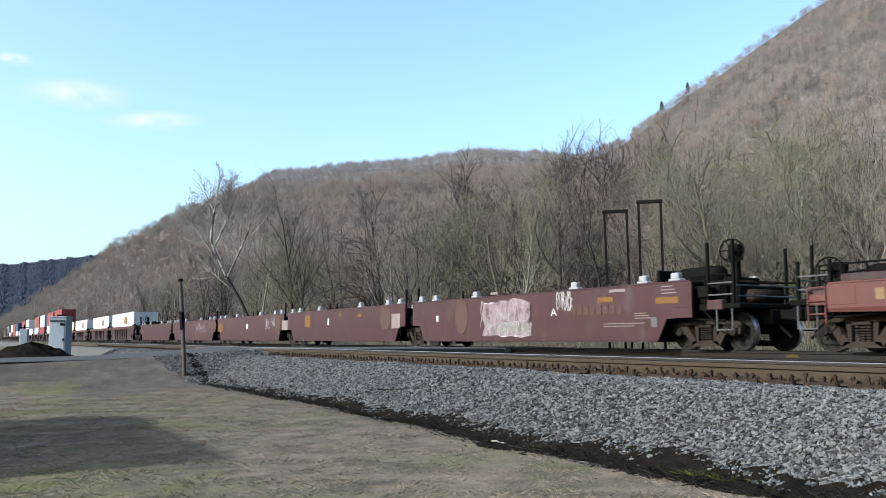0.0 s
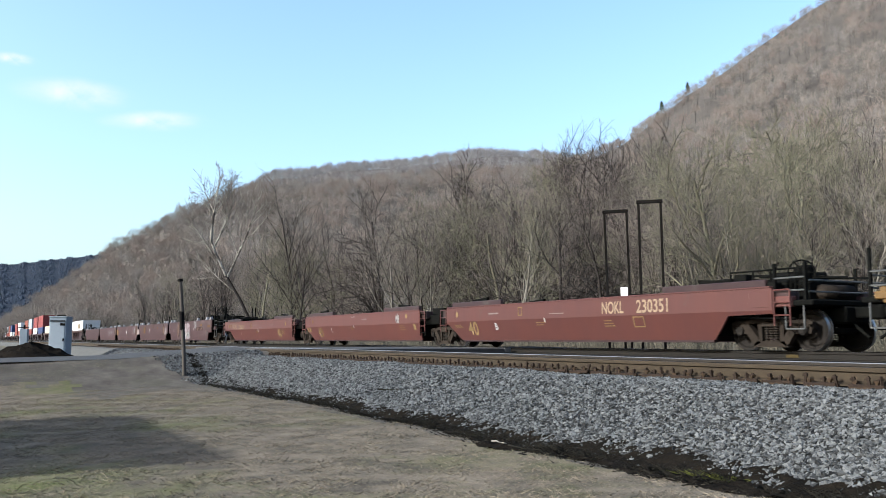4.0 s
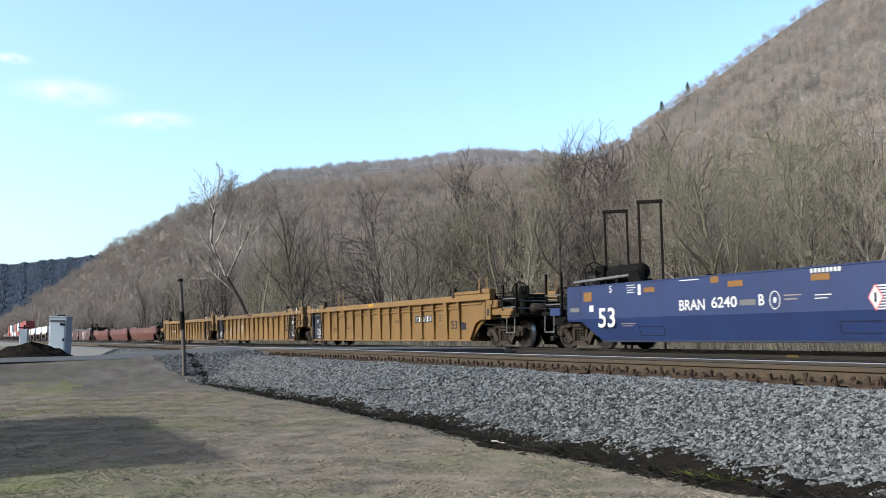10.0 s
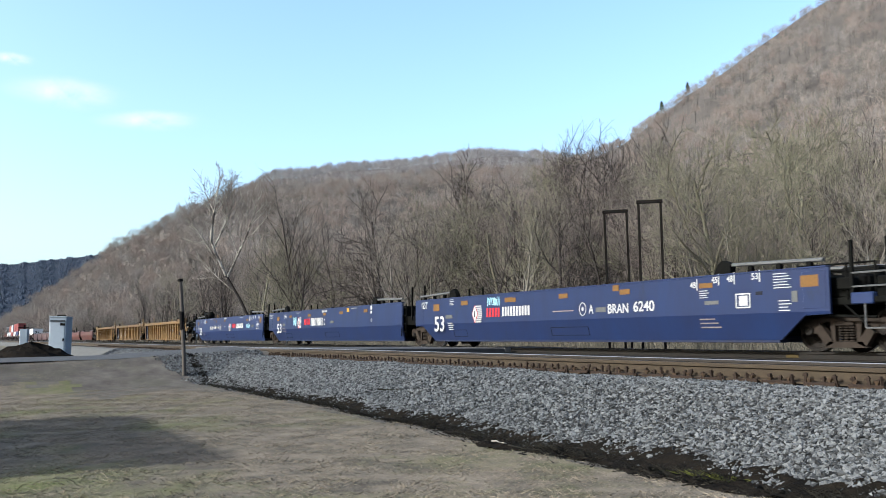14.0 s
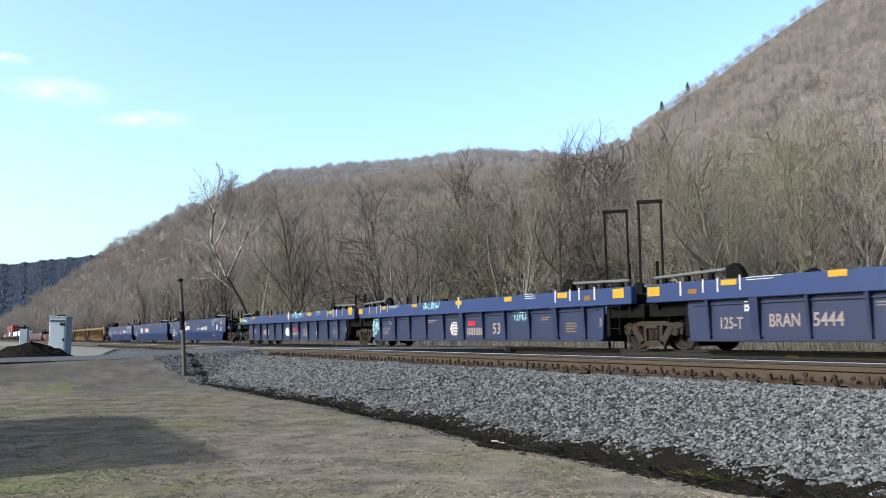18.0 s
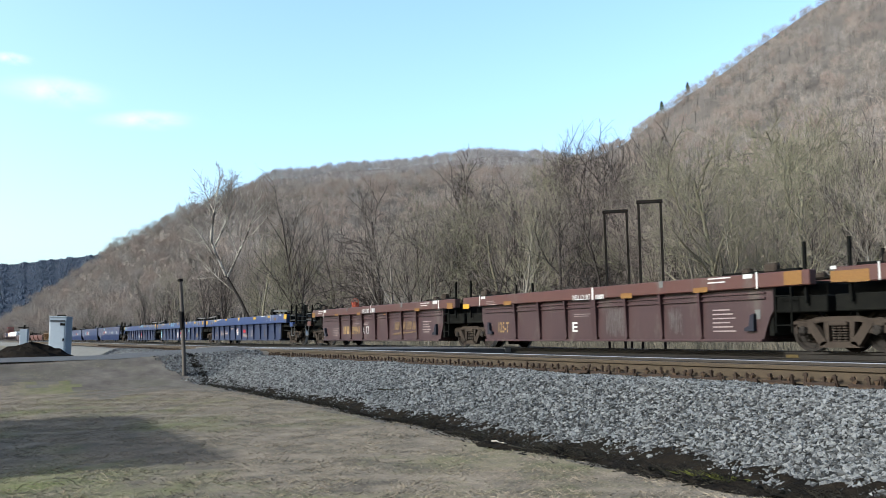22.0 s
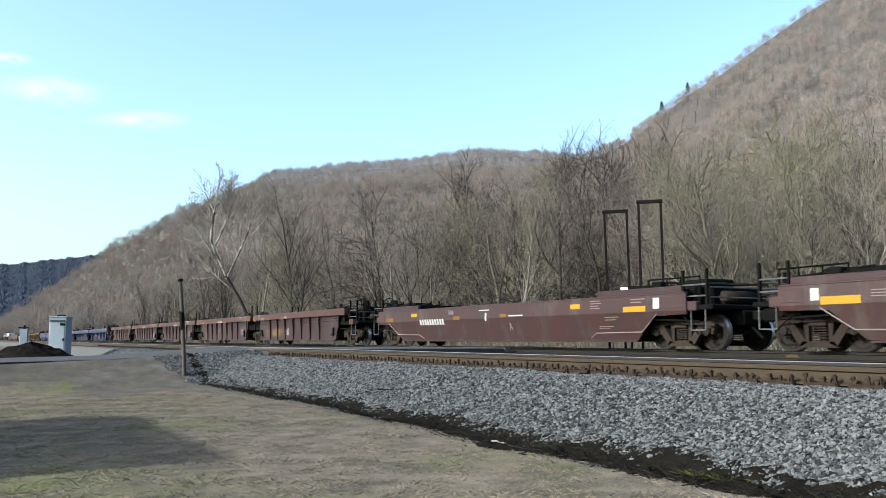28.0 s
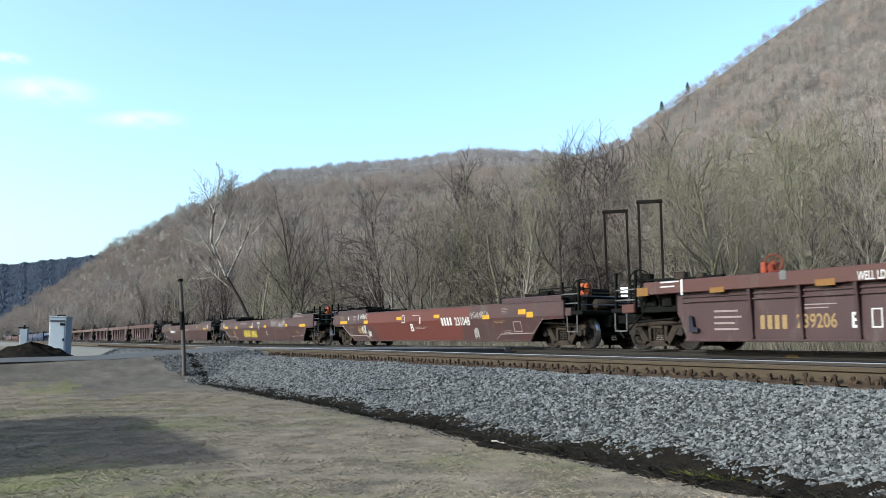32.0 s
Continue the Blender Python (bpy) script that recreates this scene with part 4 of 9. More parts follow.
relay = new("relay_box")
tagged(relay, "small grey relay box on a post with a bracket", "relay box")
relay.matrix_world = pose(-59.5, 3.0, 0.3, 0, 0, -15)
part("case", solid("case", M_PAINTGREY, (-0.2, 0.2, -0.22, 0.22, 0.45, 1.75), bevel=0.02), None, relay)
part("stand", solid("stand", M_BLACKSTEEL, (-0.05, 0.05, -0.05, 0.05, 0.0, 0.45)), None, relay)
part("bracket", solid("bracket", M_BLACKSTEEL, (-0.05, 0.05, -0.35, 0.25, 1.80, 1.86), (-0.05, 0.05, -0.05, 0.05, 1.75, 2.0), bevel=0.01), None, relay)
for k, (x, y, h) in enumerate(((-60.5, 0.05, 0.75), (-58.0, 0.2, 0.62), (-63, 0.1, 0.8))):
    b = new("white_bollard", solid("white_bollard", M_SIGNWHITE, (-0.07, 0.07, -0.07, 0.07, -0.1, h), bevel=0.03))
    b.location = (x, y, 0.28)
    tagged(b, "short white marker post by the lane", "bollard", group="white bollards")


def earth_mound():
    n, k = 28, 12
    v, f = [], []
    rng = np.random.default_rng(8)
    for i in range(n):
        for j in range(k):
            a = 2 * math.pi * i / n
            r = j / (k - 1)
            x, y = 2.1 * r * math.cos(a), 1.5 * r * math.sin(a)
            z = 0.78 * (1 - r ** 1.6) * (1 + 0.12 * math.sin(a * 3)) + 0.03 * rng.normal() * (j < k - 1) - 0.06
            v.append((x, y, z))
    for i in range(n):
        for j in range(k - 1):
            a, b = i * k + j, ((i + 1) % n) * k + j
            f.append((a, a + 1, b + 1, b))
    ob = new("earth_mound", mesh_from("earth_mound", v, f, 4, [M_SOIL]))
    ob.matrix_world = pose(-32.4, 1.85, 0.50, 0, 0, 75)
    tagged(ob, "heap of dark earth and old asphalt", "earth mound")


earth_mound()


def hoop_frame(x, y, height, width, turn, lean):
    ob = new("steel_hoop_frame")
    tagged(ob, "tall narrow black steel frame beyond the tracks", "steel frame", group="tall steel frames")
    ob.matrix_world = pose(x, y, 0.3, 0, lean, turn)
    w = width / 2
    for s in (-1, 1):
        p = part("upright", solid("upright", M_BLACKSTEEL, (-0.042, 0.042, -0.05, 0.05, 0, height - 0.1), bevel=0.008), None, ob)
        p.location = (s * w, 0, 0)
    part("top_bar", solid("top_bar", M_BLACKSTEEL, (-w - 0.07, w + 0.07, -0.08, 0.08, height - 0.09, height + 0.02), bevel=0.01), None, ob)


def place_by_bearing(degrees, y):
    return -y / math.tan(radians(degrees)), y


hx, hy = place_by_bearing(40.03, 20.6)
hoop_frame(hx, hy, 5.78, 0.79, 49, -1.2)
hx2, hy2 = place_by_bearing(42.09, 20.8)
hoop_frame(hx2, hy2, 5.95, 0.76, 45, -0.5)
sign = new("white_plate_sign")
tagged(sign, "small blank white plate on a rail between steel frames", "sign")
sx, sy = place_by_bearing(40.28, 20.3)
sign.matrix_world = pose(sx, sy, 0.3, 0, 0, 40)
part("plate", solid("plate", M_SIGNWHITE, (-0.12, 0.12, -0.03, 0.0, 2.60, 2.94), bevel=0.006), None, sign)
part("pole", solid("pole", M_BLACKSTEEL, (-0.04, 0.04, 0.0, 0.06, 0, 2.95)), None, sign)
part("rail", solid("rail", M_BLACKSTEEL, (-0.6, 1.4, 0.0, 0.05, 2.62, 2.70), bevel=0.006), None, sign)


# ---- the house whose shadow falls on the lawn ----
house = new("house")
tagged(house, "plain pale boarded house casting its shadow on the lawn", "house")
house.location = (0, 0, 0)
part("wall", solid("wall", M_HOUSE, (-16.6, -10.3, -11.4, -5.7, -0.3, 3.0), bevel=0.02), None, house)
gable = bmesh.new()
for x0, x1 in ((-10.42, -10.30), (-16.5, -16.38)):
    lo = [gable.verts.new((x0, y, z)) for y, z in ((-11.4, 2.98), (-5.7, 2.98), (-8.55, 5.6))]
    hi = [gable.verts.new((x1, y, z)) for y, z in ((-11.4, 2.98), (-5.7, 2.98), (-8.55, 5.6))]
    gable.faces.new(lo[::-1])
    gable.faces.new(hi)
    for k in range(3):
        gable.faces.new((lo[k], lo[(k + 1) % 3], hi[(k + 1) % 3], hi[k]))
part("gable", gable, M_HOUSE, house)
roof = bmesh.new()
rv = [roof.verts.new(p) for p in ((-16.9, -11.8, 2.75), (-10.1, -11.8, 2.75), (-10.1, -5.3, 2.75), (-16.9, -5.3, 2.75), (-15.9, -8.55, 5.8), (-10.1, -8.55, 5.8),
                                  (-16.9, -11.6, 2.65), (-10.1, -11.6, 2.65), (-10.1, -5.5, 2.65), (-16.9, -5.5, 2.65), (-15.8, -8.55, 5.62), (-10.1, -8.55, 5.62))]
for f in ((0, 1, 5, 4), (2, 3, 4, 5), (3, 0, 4), (7, 6, 10, 11), (9, 8, 11, 10), (6, 9, 10), (0, 6, 7, 1), (2, 8, 9, 3), (3, 9, 6, 0), (1, 7, 11, 5), (5, 11, 8, 2)):
    roof.faces.new([rv[k] for k in f])
part("roof", roof, M_ROOF, house)
part("door", solid("door", M_WOOD, (-13.8, -12.9, -5.70, -5.66, 0.0, 2.05), bevel=0.01), None, house)

# ---- clouds ----
def cloud_material():
    m = bpy.data.materials.new("thin_cloud")
    m.use_nodes = True
    t = m.node_tree
    n, link = t.nodes, t.links.new
    n.clear()
    out = n.new("ShaderNodeOutputMaterial")
    mix = n.new("ShaderNodeMixShader")
    clear = n.new("ShaderNodeBsdfTransparent")
    # Light on the wisp is given as an even glow.
    glow = n.new("ShaderNodeEmission")
    glow.inputs[0].default_value = (1.0, 0.93, 0.92, 1)
    glow.inputs[1].default_value = 0.46
    co = n.new("ShaderNodeTexCoord")
    ctr = n.new("ShaderNodeMapping")
    ctr.inputs["Location"].default_value = (-1, -1, 0)
    ctr.inputs["Scale"].default_value = (2, 2, 0)
    link(co.outputs["Generated"], ctr.inputs["Vector"])
    ln = n.new("ShaderNodeVectorMath")
    ln.operation = "LENGTH"
    link(ctr.outputs[0], ln.inputs[0])
    fade = n.new("ShaderNodeMapRange")
    fade.interpolation_type = "SMOOTHSTEP"
    fade.inputs[1].default_value, fade.inputs[2].default_value = 1.0, 0.1
    link(ln.outputs["Value"], fade.inputs[0])
    ns = n.new("ShaderNodeTexNoise")
    ns.inputs["Scale"].default_value = 1.6
    ns.inputs["Detail"].default_value = 5
    link(co.outputs["Generated"], ns.inputs["Vector"])
    nr = n.new("ShaderNodeMapRange")
    nr.inputs[1].default_value, nr.inputs[2].default_value = 0.30, 0.72
    link(ns.outputs[0], nr.inputs[0])
    mul = n.new("ShaderNodeMath")
    mul.operation = "MULTIPLY"
    link(fade.outputs[0], mul.inputs[0])
    link(nr.outputs[0], mul.inputs[1])
    link(mul.outputs[0], mix.inputs[0])
    link(clear.outputs[0], mix.inputs[1])
    link(glow.outputs[0], mix.inputs[2])
    link(mix.outputs[0], out.inputs[0])
    return m


M_CLOUD = cloud_material()
CLOUDS = []


def cloud(bearing, rise, width, height, roll, drift):
    """A wisp far down the valley, drifting to the left."""
    az, dist = radians(bearing), 3600.0
    up = rise
    w, h = width * dist / 2, height * dist / 2
    n = 12
    v, f = [], []
    for i in range(n + 1):
        for j in range(5):
            a, b = 2 * i / n - 1, 2 * j / 4 - 1
            v.append((a * w, b * h, 12 * math.sin(a * 3)))
    for i in range(n):
        for j in range(4):
            k = i * 5 + j
            f.append((k, k + 5, k + 6, k + 1))
    ob = new("backdrop_cloud", mesh_from("backdrop_cloud", v, f, 4, [M_CLOUD], smooth=True))
    tagged(ob, "thin wisp of pinkish white cloud in a clear sky", "cloud", kind="structure")
    ob.visible_shadow = False
    place = Vector((-math.cos(az) * dist, math.sin(az) * dist, EYE_Z + up * dist))
    left = Vector((-math.sin(az), -math.cos(az), 0))
    CLOUDS.append((ob, place, left * drift * dist, look(place, (0, 0, EYE_Z), roll) @ pose(0, 0, 0, 0, 180, 0)))


cloud(5.41, 0.2640, 0.150, 0.042, 0, 0.0312)
cloud(9.96, 0.2420, 0.140, 0.028, -4, 0.0143)
cloud(1.56, 0.2946, 0.0585, 0.0169, 0, 0.0026)
# ---- train: tools ----
def box(bm, x0, x1, y0, y1, z0, z1, bevel=0.0):
    """Adds a box, with its edges broken where asked."""
    m = Matrix.Translation(((x0 + x1) / 2, (y0 + y1) / 2, (z0 + z1) / 2)) @ Matrix.Diagonal((x1 - x0, y1 - y0, z1 - z0, 1))
    made = bmesh.ops.create_cube(bm, size=1, matrix=m)
    if bevel:
        edges = list({e for v in made["verts"] for e in v.link_edges})
        bmesh.ops.bevel(bm, geom=edges, offset=bevel, segments=1, affect="EDGES")


def bar(bm, a, b, r, sides=6):
    """Adds a round bar from a to b."""
    a, b = Vector(a), Vector(b)
    d = b - a
    m = Matrix.Translation((a + b) / 2) @ d.to_track_quat("Z", "Y").to_matrix().to_4x4()
    bmesh.ops.create_cone(bm, cap_ends=True, segments=sides, radius1=r, radius2=r, depth=d.length, matrix=m)


def boxes(*sizes, bevel=0.0):
    bm = bmesh.new()
    for s in sizes:
        box(bm, *s, bevel=bevel)
    return bm


def prism(bm, outline, y0, y1):
    """Adds an outline in x and z, drawn out from y0 to y1."""
    lo = [bm.verts.new((x, y0, z)) for x, z in outline]
    hi = [bm.verts.new((x, y1, z)) for x, z in outline]
    n = len(outline)
    bm.faces.new(lo)
    bm.faces.new(hi[::-1])
    for k in range(n):
        bm.faces.new((lo[k], hi[k], hi[(k + 1) % n], lo[(k + 1) % n]))


def ready(name, bm, mat, smooth=False):
    """A bmesh turned into a mesh that several parts share."""
    bmesh.ops.recalc_face_normals(bm, faces=bm.faces)
    me = bpy.data.meshes.new(name)
    bm.to_mesh(me)
    bm.free()
    me.materials.append(mat)
    if smooth:
        me.polygons.foreach_set("use_smooth", np.ones(len(me.polygons), dtype=bool))
    return me


def lathe(bm, profile, sides, y_axis=True):
    """Adds a body turned about the y axis from pairs of y and radius."""
    rings = []
    for y, r in profile:
        rings.append([bm.verts.new((r * math.cos(2 * math.pi * k / sides), y, r * math.sin(2 * math.pi * k / sides))) for k in range(sides)])
    for a, b in zip(rings[:-1], rings[1:]):
        for k in range(sides):
            bm.faces.new((a[k], a[(k + 1) % sides], b[(k + 1) % sides], b[k]))
    bm.faces.new(rings[0][::-1])
    bm.faces.new(rings[-1])


def paint(name, color, worn, rough=0.45, dirt=(0.042, 0.034, 0.029), at=0.56):
    """Weathered car paint: faded patches, streaks of dirt running down."""
    return material(name, color, rough, second=worn, scale=1.3, detail=8, amount=1.3, stain=dirt, stain_scale=1.7,
                    stain_at=at, stretch=(1.0, 1.0, 0.35), vary=0.10, bump=0.05, bump_scale=9, spec=0.20)


M_BROWN = paint("brown_car_paint", (0.027, 0.011, 0.011), (0.033, 0.015, 0.016))
M_BROWN4 = paint("rust_brown_car_paint", (0.036, 0.0135, 0.010), (0.029, 0.0125, 0.011))
M_BROWN2 = paint("dark_brown_car_paint", (0.018, 0.009, 0.010), (0.025, 0.013, 0.013))
M_BROWN3 = paint("grimy_brown_car_paint", (0.031, 0.014, 0.013), (0.022, 0.015, 0.015), at=0.52)
M_RED = paint("faded_red_car_paint", (0.060, 0.022, 0.018), (0.051, 0.020, 0.018), at=0.62)
M_FRESH = paint("newer_red_brown_paint", (0.049, 0.014, 0.011), (0.041, 0.014, 0.011), at=0.66)
M_YELLOW = paint("mustard_car_paint", (0.082, 0.046, 0.013), (0.066, 0.037, 0.012), dirt=(0.021, 0.013, 0.007), at=0.60)
M_BLUE = paint("blue_car_paint", (0.007, 0.014, 0.046), (0.007, 0.011, 0.034), dirt=(0.007, 0.010, 0.015), at=0.60)
M_BLUE2 = paint("bright_blue_car_paint", (0.009, 0.019, 0.062), (0.009, 0.015, 0.046), dirt=(0.009, 0.013, 0.020), at=0.60)
# Shade under the top chord is put into this blue, along with dust.
M_BLUEDARK = paint("shaded_dusty_blue_paint", (0.0070, 0.0105, 0.029), (0.009, 0.012, 0.027), dirt=(0.011, 0.010, 0.013))
M_BLACK = material("black_car_fittings", (0.002, 0.002, 0.002), 0.9, spec=0.04, second=(0.005, 0.005, 0.004), scale=5, vary=0.15)
M_TRUCK = material("dusty_truck_castings", (0.024, 0.019, 0.015), 0.85, second=(0.014, 0.011, 0.009), scale=4, bump=0.1, bump_scale=30, vary=0.2, spec=0.03)
M_WHEEL = material("worn_wheel_steel", (0.008, 0.007, 0.006), 0.8, metal=0.1, second=(0.014, 0.011, 0.009), scale=4)
M_TREAD = material("bright_wheel_tread", (0.45, 0.44, 0.43), 0.35, metal=0.9)
M_WHITE = material("white_car_lettering", (0.276, 0.276, 0.268), 0.6, second=(0.218, 0.213, 0.209), scale=6)
M_FADED = material("faded_white_lettering", (0.140, 0.120, 0.115), 0.7, second=(0.099, 0.074, 0.071), scale=7)
M_TAN = material("faded_tan_lettering", (0.134, 0.092, 0.043), 0.7, second=(0.098, 0.065, 0.032), scale=7)
M_REFLECT = material("yellow_reflector", (0.225, 0.132, 0.009), 0.45, second=(0.190, 0.105, 0.009), scale=9)
M_ORANGE = material("faded_orange_reflector", (0.095, 0.049, 0.012), 0.5, second=(0.073, 0.037, 0.012), scale=9)
M_PANEL = material("black_painted_panel", (0.009, 0.010, 0.014), 0.7, second=(0.014, 0.014, 0.018), scale=3, spec=0.05)
M_REDMARK = material("red_lettering", (0.252, 0.015, 0.019), 0.6)
M_GREYMARK = material("grey_logo_stripes", (0.252, 0.246, 0.240), 0.65)
M_SPRAY = material("white_spray_paint", (0.316, 0.296, 0.306), 0.7, second=(0.204, 0.168, 0.184), scale=2.2, amount=2)
M_OLDSPRAY = material("worn_pinkish_spray_paint", (0.170, 0.140, 0.150), 0.8, second=(0.070, 0.045, 0.047), scale=2.4, amount=1.6)
M_SCUFF = material("pale_scuffed_paint", (0.075, 0.066, 0.064), 0.85, second=(0.045, 0.036, 0.035), scale=8)
M_SPRAYBLUE = material("pale_blue_spray_paint", (0.266, 0.434, 0.462), 0.7, second=(0.175, 0.315, 0.385), scale=4)
M_SPRAYYEL = material("yellow_spray_paint", (0.150, 0.120, 0.017), 0.7, second=(0.108, 0.078, 0.015), scale=3, amount=2)
M_SPRAYGREY = material("grey_spray_paint", (0.156, 0.144, 0.138), 0.7)
M_STEELPIPE = material("grey_galvanised_pipe", (0.078, 0.078, 0.076), 0.6, metal=0.2, second=(0.050, 0.050, 0.049), scale=6)
M_LOCK = material("pale_grey_lock_steel", (0.200, 0.205, 0.215), 0.6, second=(0.130, 0.130, 0.135), scale=6)
M_REDBRAKE = material("red_hand_brake", (0.140, 0.026, 0.012), 0.65, second=(0.085, 0.020, 0.012), scale=5)
M_HANDBRAKE = material("orange_hand_brake", (0.231, 0.055, 0.015), 0.6, second=(0.168, 0.042, 0.013), scale=5)

M_TANBRIGHT = material("pale_tan_lettering", (0.200, 0.150, 0.100), 0.7, second=(0.150, 0.110, 0.078), scale=7)
M_DIMTAN = material("worn_tan_emblem_paint", (0.066, 0.044, 0.023), 0.8, second=(0.036, 0.022, 0.015), scale=6, amount=1.4)
M_DIM = material("rubbed_tan_paint", (0.052, 0.032, 0.024), 0.8, second=(0.038, 0.022, 0.019), scale=5)

PAINTS = {"dim": M_DIM, "dimtan": M_DIMTAN, "tanbright": M_TANBRIGHT, "white": M_WHITE, "faded": M_FADED, "tan": M_TAN, "yellow": M_REFLECT, "orange": M_ORANGE, "black": M_PANEL, "red": M_REDMARK,
          "grey": M_GREYMARK, "spray": M_SPRAY, "scuff": M_SCUFF, "oldspray": M_OLDSPRAY, "sprayblue": M_SPRAYBLUE, "sprayyellow": M_SPRAYYEL, "spraygrey": M_SPRAYGREY,
          "dark": M_PANEL, "cream": M_STEELPIPE}


# ---- trucks ----
def truck_meshes():
    bm = bmesh.new()
    y0, y1 = -1.06, -0.93
    prism(bm, [(-1.14, 0.50), (-1.14, 0.66), (-0.98, 0.72), (-0.74, 0.70), (-0.48, 0.76), (0.48, 0.76), (0.74, 0.70), (0.98, 0.72), (1.14, 0.66), (1.14, 0.50),
               (1.04, 0.60), (0.74, 0.59), (0.46, 0.64), (-0.46, 0.64), (-0.74, 0.59), (-1.04, 0.60)], y0, y1)
    for s in (-1, 1):
        prism(bm, [(s * 0.84, 0.62), (s * 0.62, 0.64), (s * 0.27, 0.20), (s * 0.46, 0.12)], y0 - 0.02, y1)
        prism(bm, [(s * 0.38, 0.68), (s * 0.25, 0.68), (s * 0.25, 0.20), (s * 0.33, 0.20)], y0 + 0.01, y1)
        prism(bm, [(s * 0.74, 0.60), (s * 0.67, 0.60), (s * 0.68, 0.40), (s * 0.78, 0.40)], y0, y1)
        prism(bm, [(s * 1.14, 0.60), (s * 1.05, 0.60), (s * 1.03, 0.40), (s * 1.10, 0.40)], y0, y1)
        box(bm, s * 0.889 - 0.15, s * 0.889 + 0.15, y0 - 0.015, y1 + 0.02, 0.54, 0.63, 0.015)
    prism(bm, [(-0.50, 0.10), (0.50, 0.10), (0.40, 0.23), (-0.40, 0.23)], y0 - 0.02, y1 + 0.01)
    frame_near = ready("side_frame", bm, M_TRUCK)
    bm = bmesh.new()
    for x in (-0.13, 0.0, 0.13):
        for k in range(6):
            z = 0.25 + k * 0.055
            bmesh.ops.create_cone(bm, cap_ends=True, segments=8, radius1=0.062, radius2=0.062, depth=0.030, matrix=Matrix.Translation((x, -1.0, z)))
    box(bm, -0.22, 0.22, -1.10, -0.9, 0.56, 0.66, 0.02)
    springs = ready("spring_nest", bm, M_TRUCK)
    bm = bmesh.new()
    box(bm, -0.18, 0.18, -1.0, 1.0, 0.50, 0.70, 0.03)
    box(bm, -0.25, 0.25, -0.3, 0.3, 0.68, 0.85, 0.03)
    bolster = ready("bolster", bm, M_TRUCK)
    bm = bmesh.new()
    for s in (-1, 1):
        prof = [(-0.815, 0.10), (-0.815, 0.17), (-0.765, 0.20), (-0.765, 0.36), (-0.815, 0.39), (-0.815, 0.455), (-0.72, 0.462),
                (-0.715, 0.487), (-0.69, 0.487), (-0.685, 0.40), (-0.73, 0.36), (-0.72, 0.20), (-0.67, 0.17), (-0.67, 0.10)]
        lathe(bm, [(y * -s, r) for y, r in prof], 28)
    lathe(bm, [(-0.9, 0.075), (0.9, 0.075)], 10)
    for s in (-1, 1):
        lathe(bm, [(s * 0.93, 0.10), (s * 1.06, 0.115), (s * 1.10, 0.10), (s * 1.11, 0.05)], 12)
        for k in range(3):
            a = k * 2.094
            box(bm, 0.06 * math.cos(a) - 0.015, 0.06 * math.cos(a) + 0.015, s * 1.105 - 0.012, s * 1.105 + 0.012,
                0.06 * math.sin(a) - 0.015, 0.06 * math.sin(a) + 0.015)
    wheelset = ready("wheelset", bm, M_WHEEL)
    wheelset.materials.append(M_TREAD)
    for p in wheelset.polygons:
        r = math.hypot(p.center.x, p.center.z)
        if r > 0.45 and abs(p.normal.y) < 0.5:
            p.material_index = 1
    return frame_near, springs, bolster, wheelset


FRAME_MESH, SPRING_MESH, BOLSTER_MESH, WHEEL_MESH = truck_meshes()
WHEEL_R = 0.462
WHEELSETS = []


def add_truck(car, x):
    ob = part("truck", BOLSTER_MESH, None, car, "dusty cast steel truck")
    ob.location = (x, 0, 0)
    for turn in (0, 180):
        for name, me in (("side_frame", FRAME_MESH), ("spring_nest", SPRING_MESH)):
            p = part(name, me, None, ob)
            p.rotation_euler = (0, 0, radians(turn))
    for dx in (-0.889, 0.889):
        w = part("wheelset", WHEEL_MESH, None, ob, "worn steel wheels on an axle")
        w.location = (dx, 0, WHEEL_R)
        WHEELSETS.append((w, dx))


# ---- car bodies ----
def sheet_mesh(name, rows, mat, thick=0.06, cols=10):
    """A plate with thickness: rows from bottom to top, each x from, x to, y, z."""
    vs, fs = [], []
    n = cols + 1
    for side in (0, 1):
        for x0, x1, y, z in rows:
            for k in range(n):
                vs.append((x0 + (x1 - x0) * k / cols, y + side * thick, z))
    R = len(rows)
    for side in (0, 1):
        for r in range(R - 1):
            for k in range(cols):
                a = (side * R + r) * n + k
                q = (a, a + 1, a + 1 + n, a + n)
                fs.append(q if side == 0 else q[::-1])
    top, off = (R - 1) * n, R * n
    for k in range(cols):
        fs.append((k, k + off, k + 1 + off, k + 1))
        fs.append((top + k, top + k + 1, top + k + 1 + off, top + k + off))
    for r in range(R - 1):
        a = r * n
        fs.append((a, a + n, a + n + off, a + off))
        b = r * n + cols
        fs.append((b, b + off, b + n + off, b + n))
    return mesh_from(name, vs, fs, 4, [mat])


def rib_mesh(z0, z1, deep, shallow, width, mat):
    """A tapered post: deep at the top, nearly flush at its foot."""
    bm = bmesh.new()
    w = width / 2
    lo = [bm.verts.new((x, y, z0)) for x, y in ((-w * 0.7, 0), (w * 0.7, 0), (w * 0.7, -shallow), (-w * 0.7, -shallow))]
    hi = [bm.verts.new((x, y, z1)) for x, y in ((-w, 0), (w, 0), (w, -deep), (-w, -deep))]
    bm.faces.new(lo)
    bm.faces.new(hi[::-1])
    for k in range(4):
        bm.faces.new((lo[k], hi[k], hi[(k + 1) % 4], lo[(k + 1) % 4]))
    box(bm, -w * 1.1, w * 1.1, -shallow - 0.04, 0, z0 - 0.02, z0 + 0.05)
    return ready("rib", bm, mat)


MESHES = {}


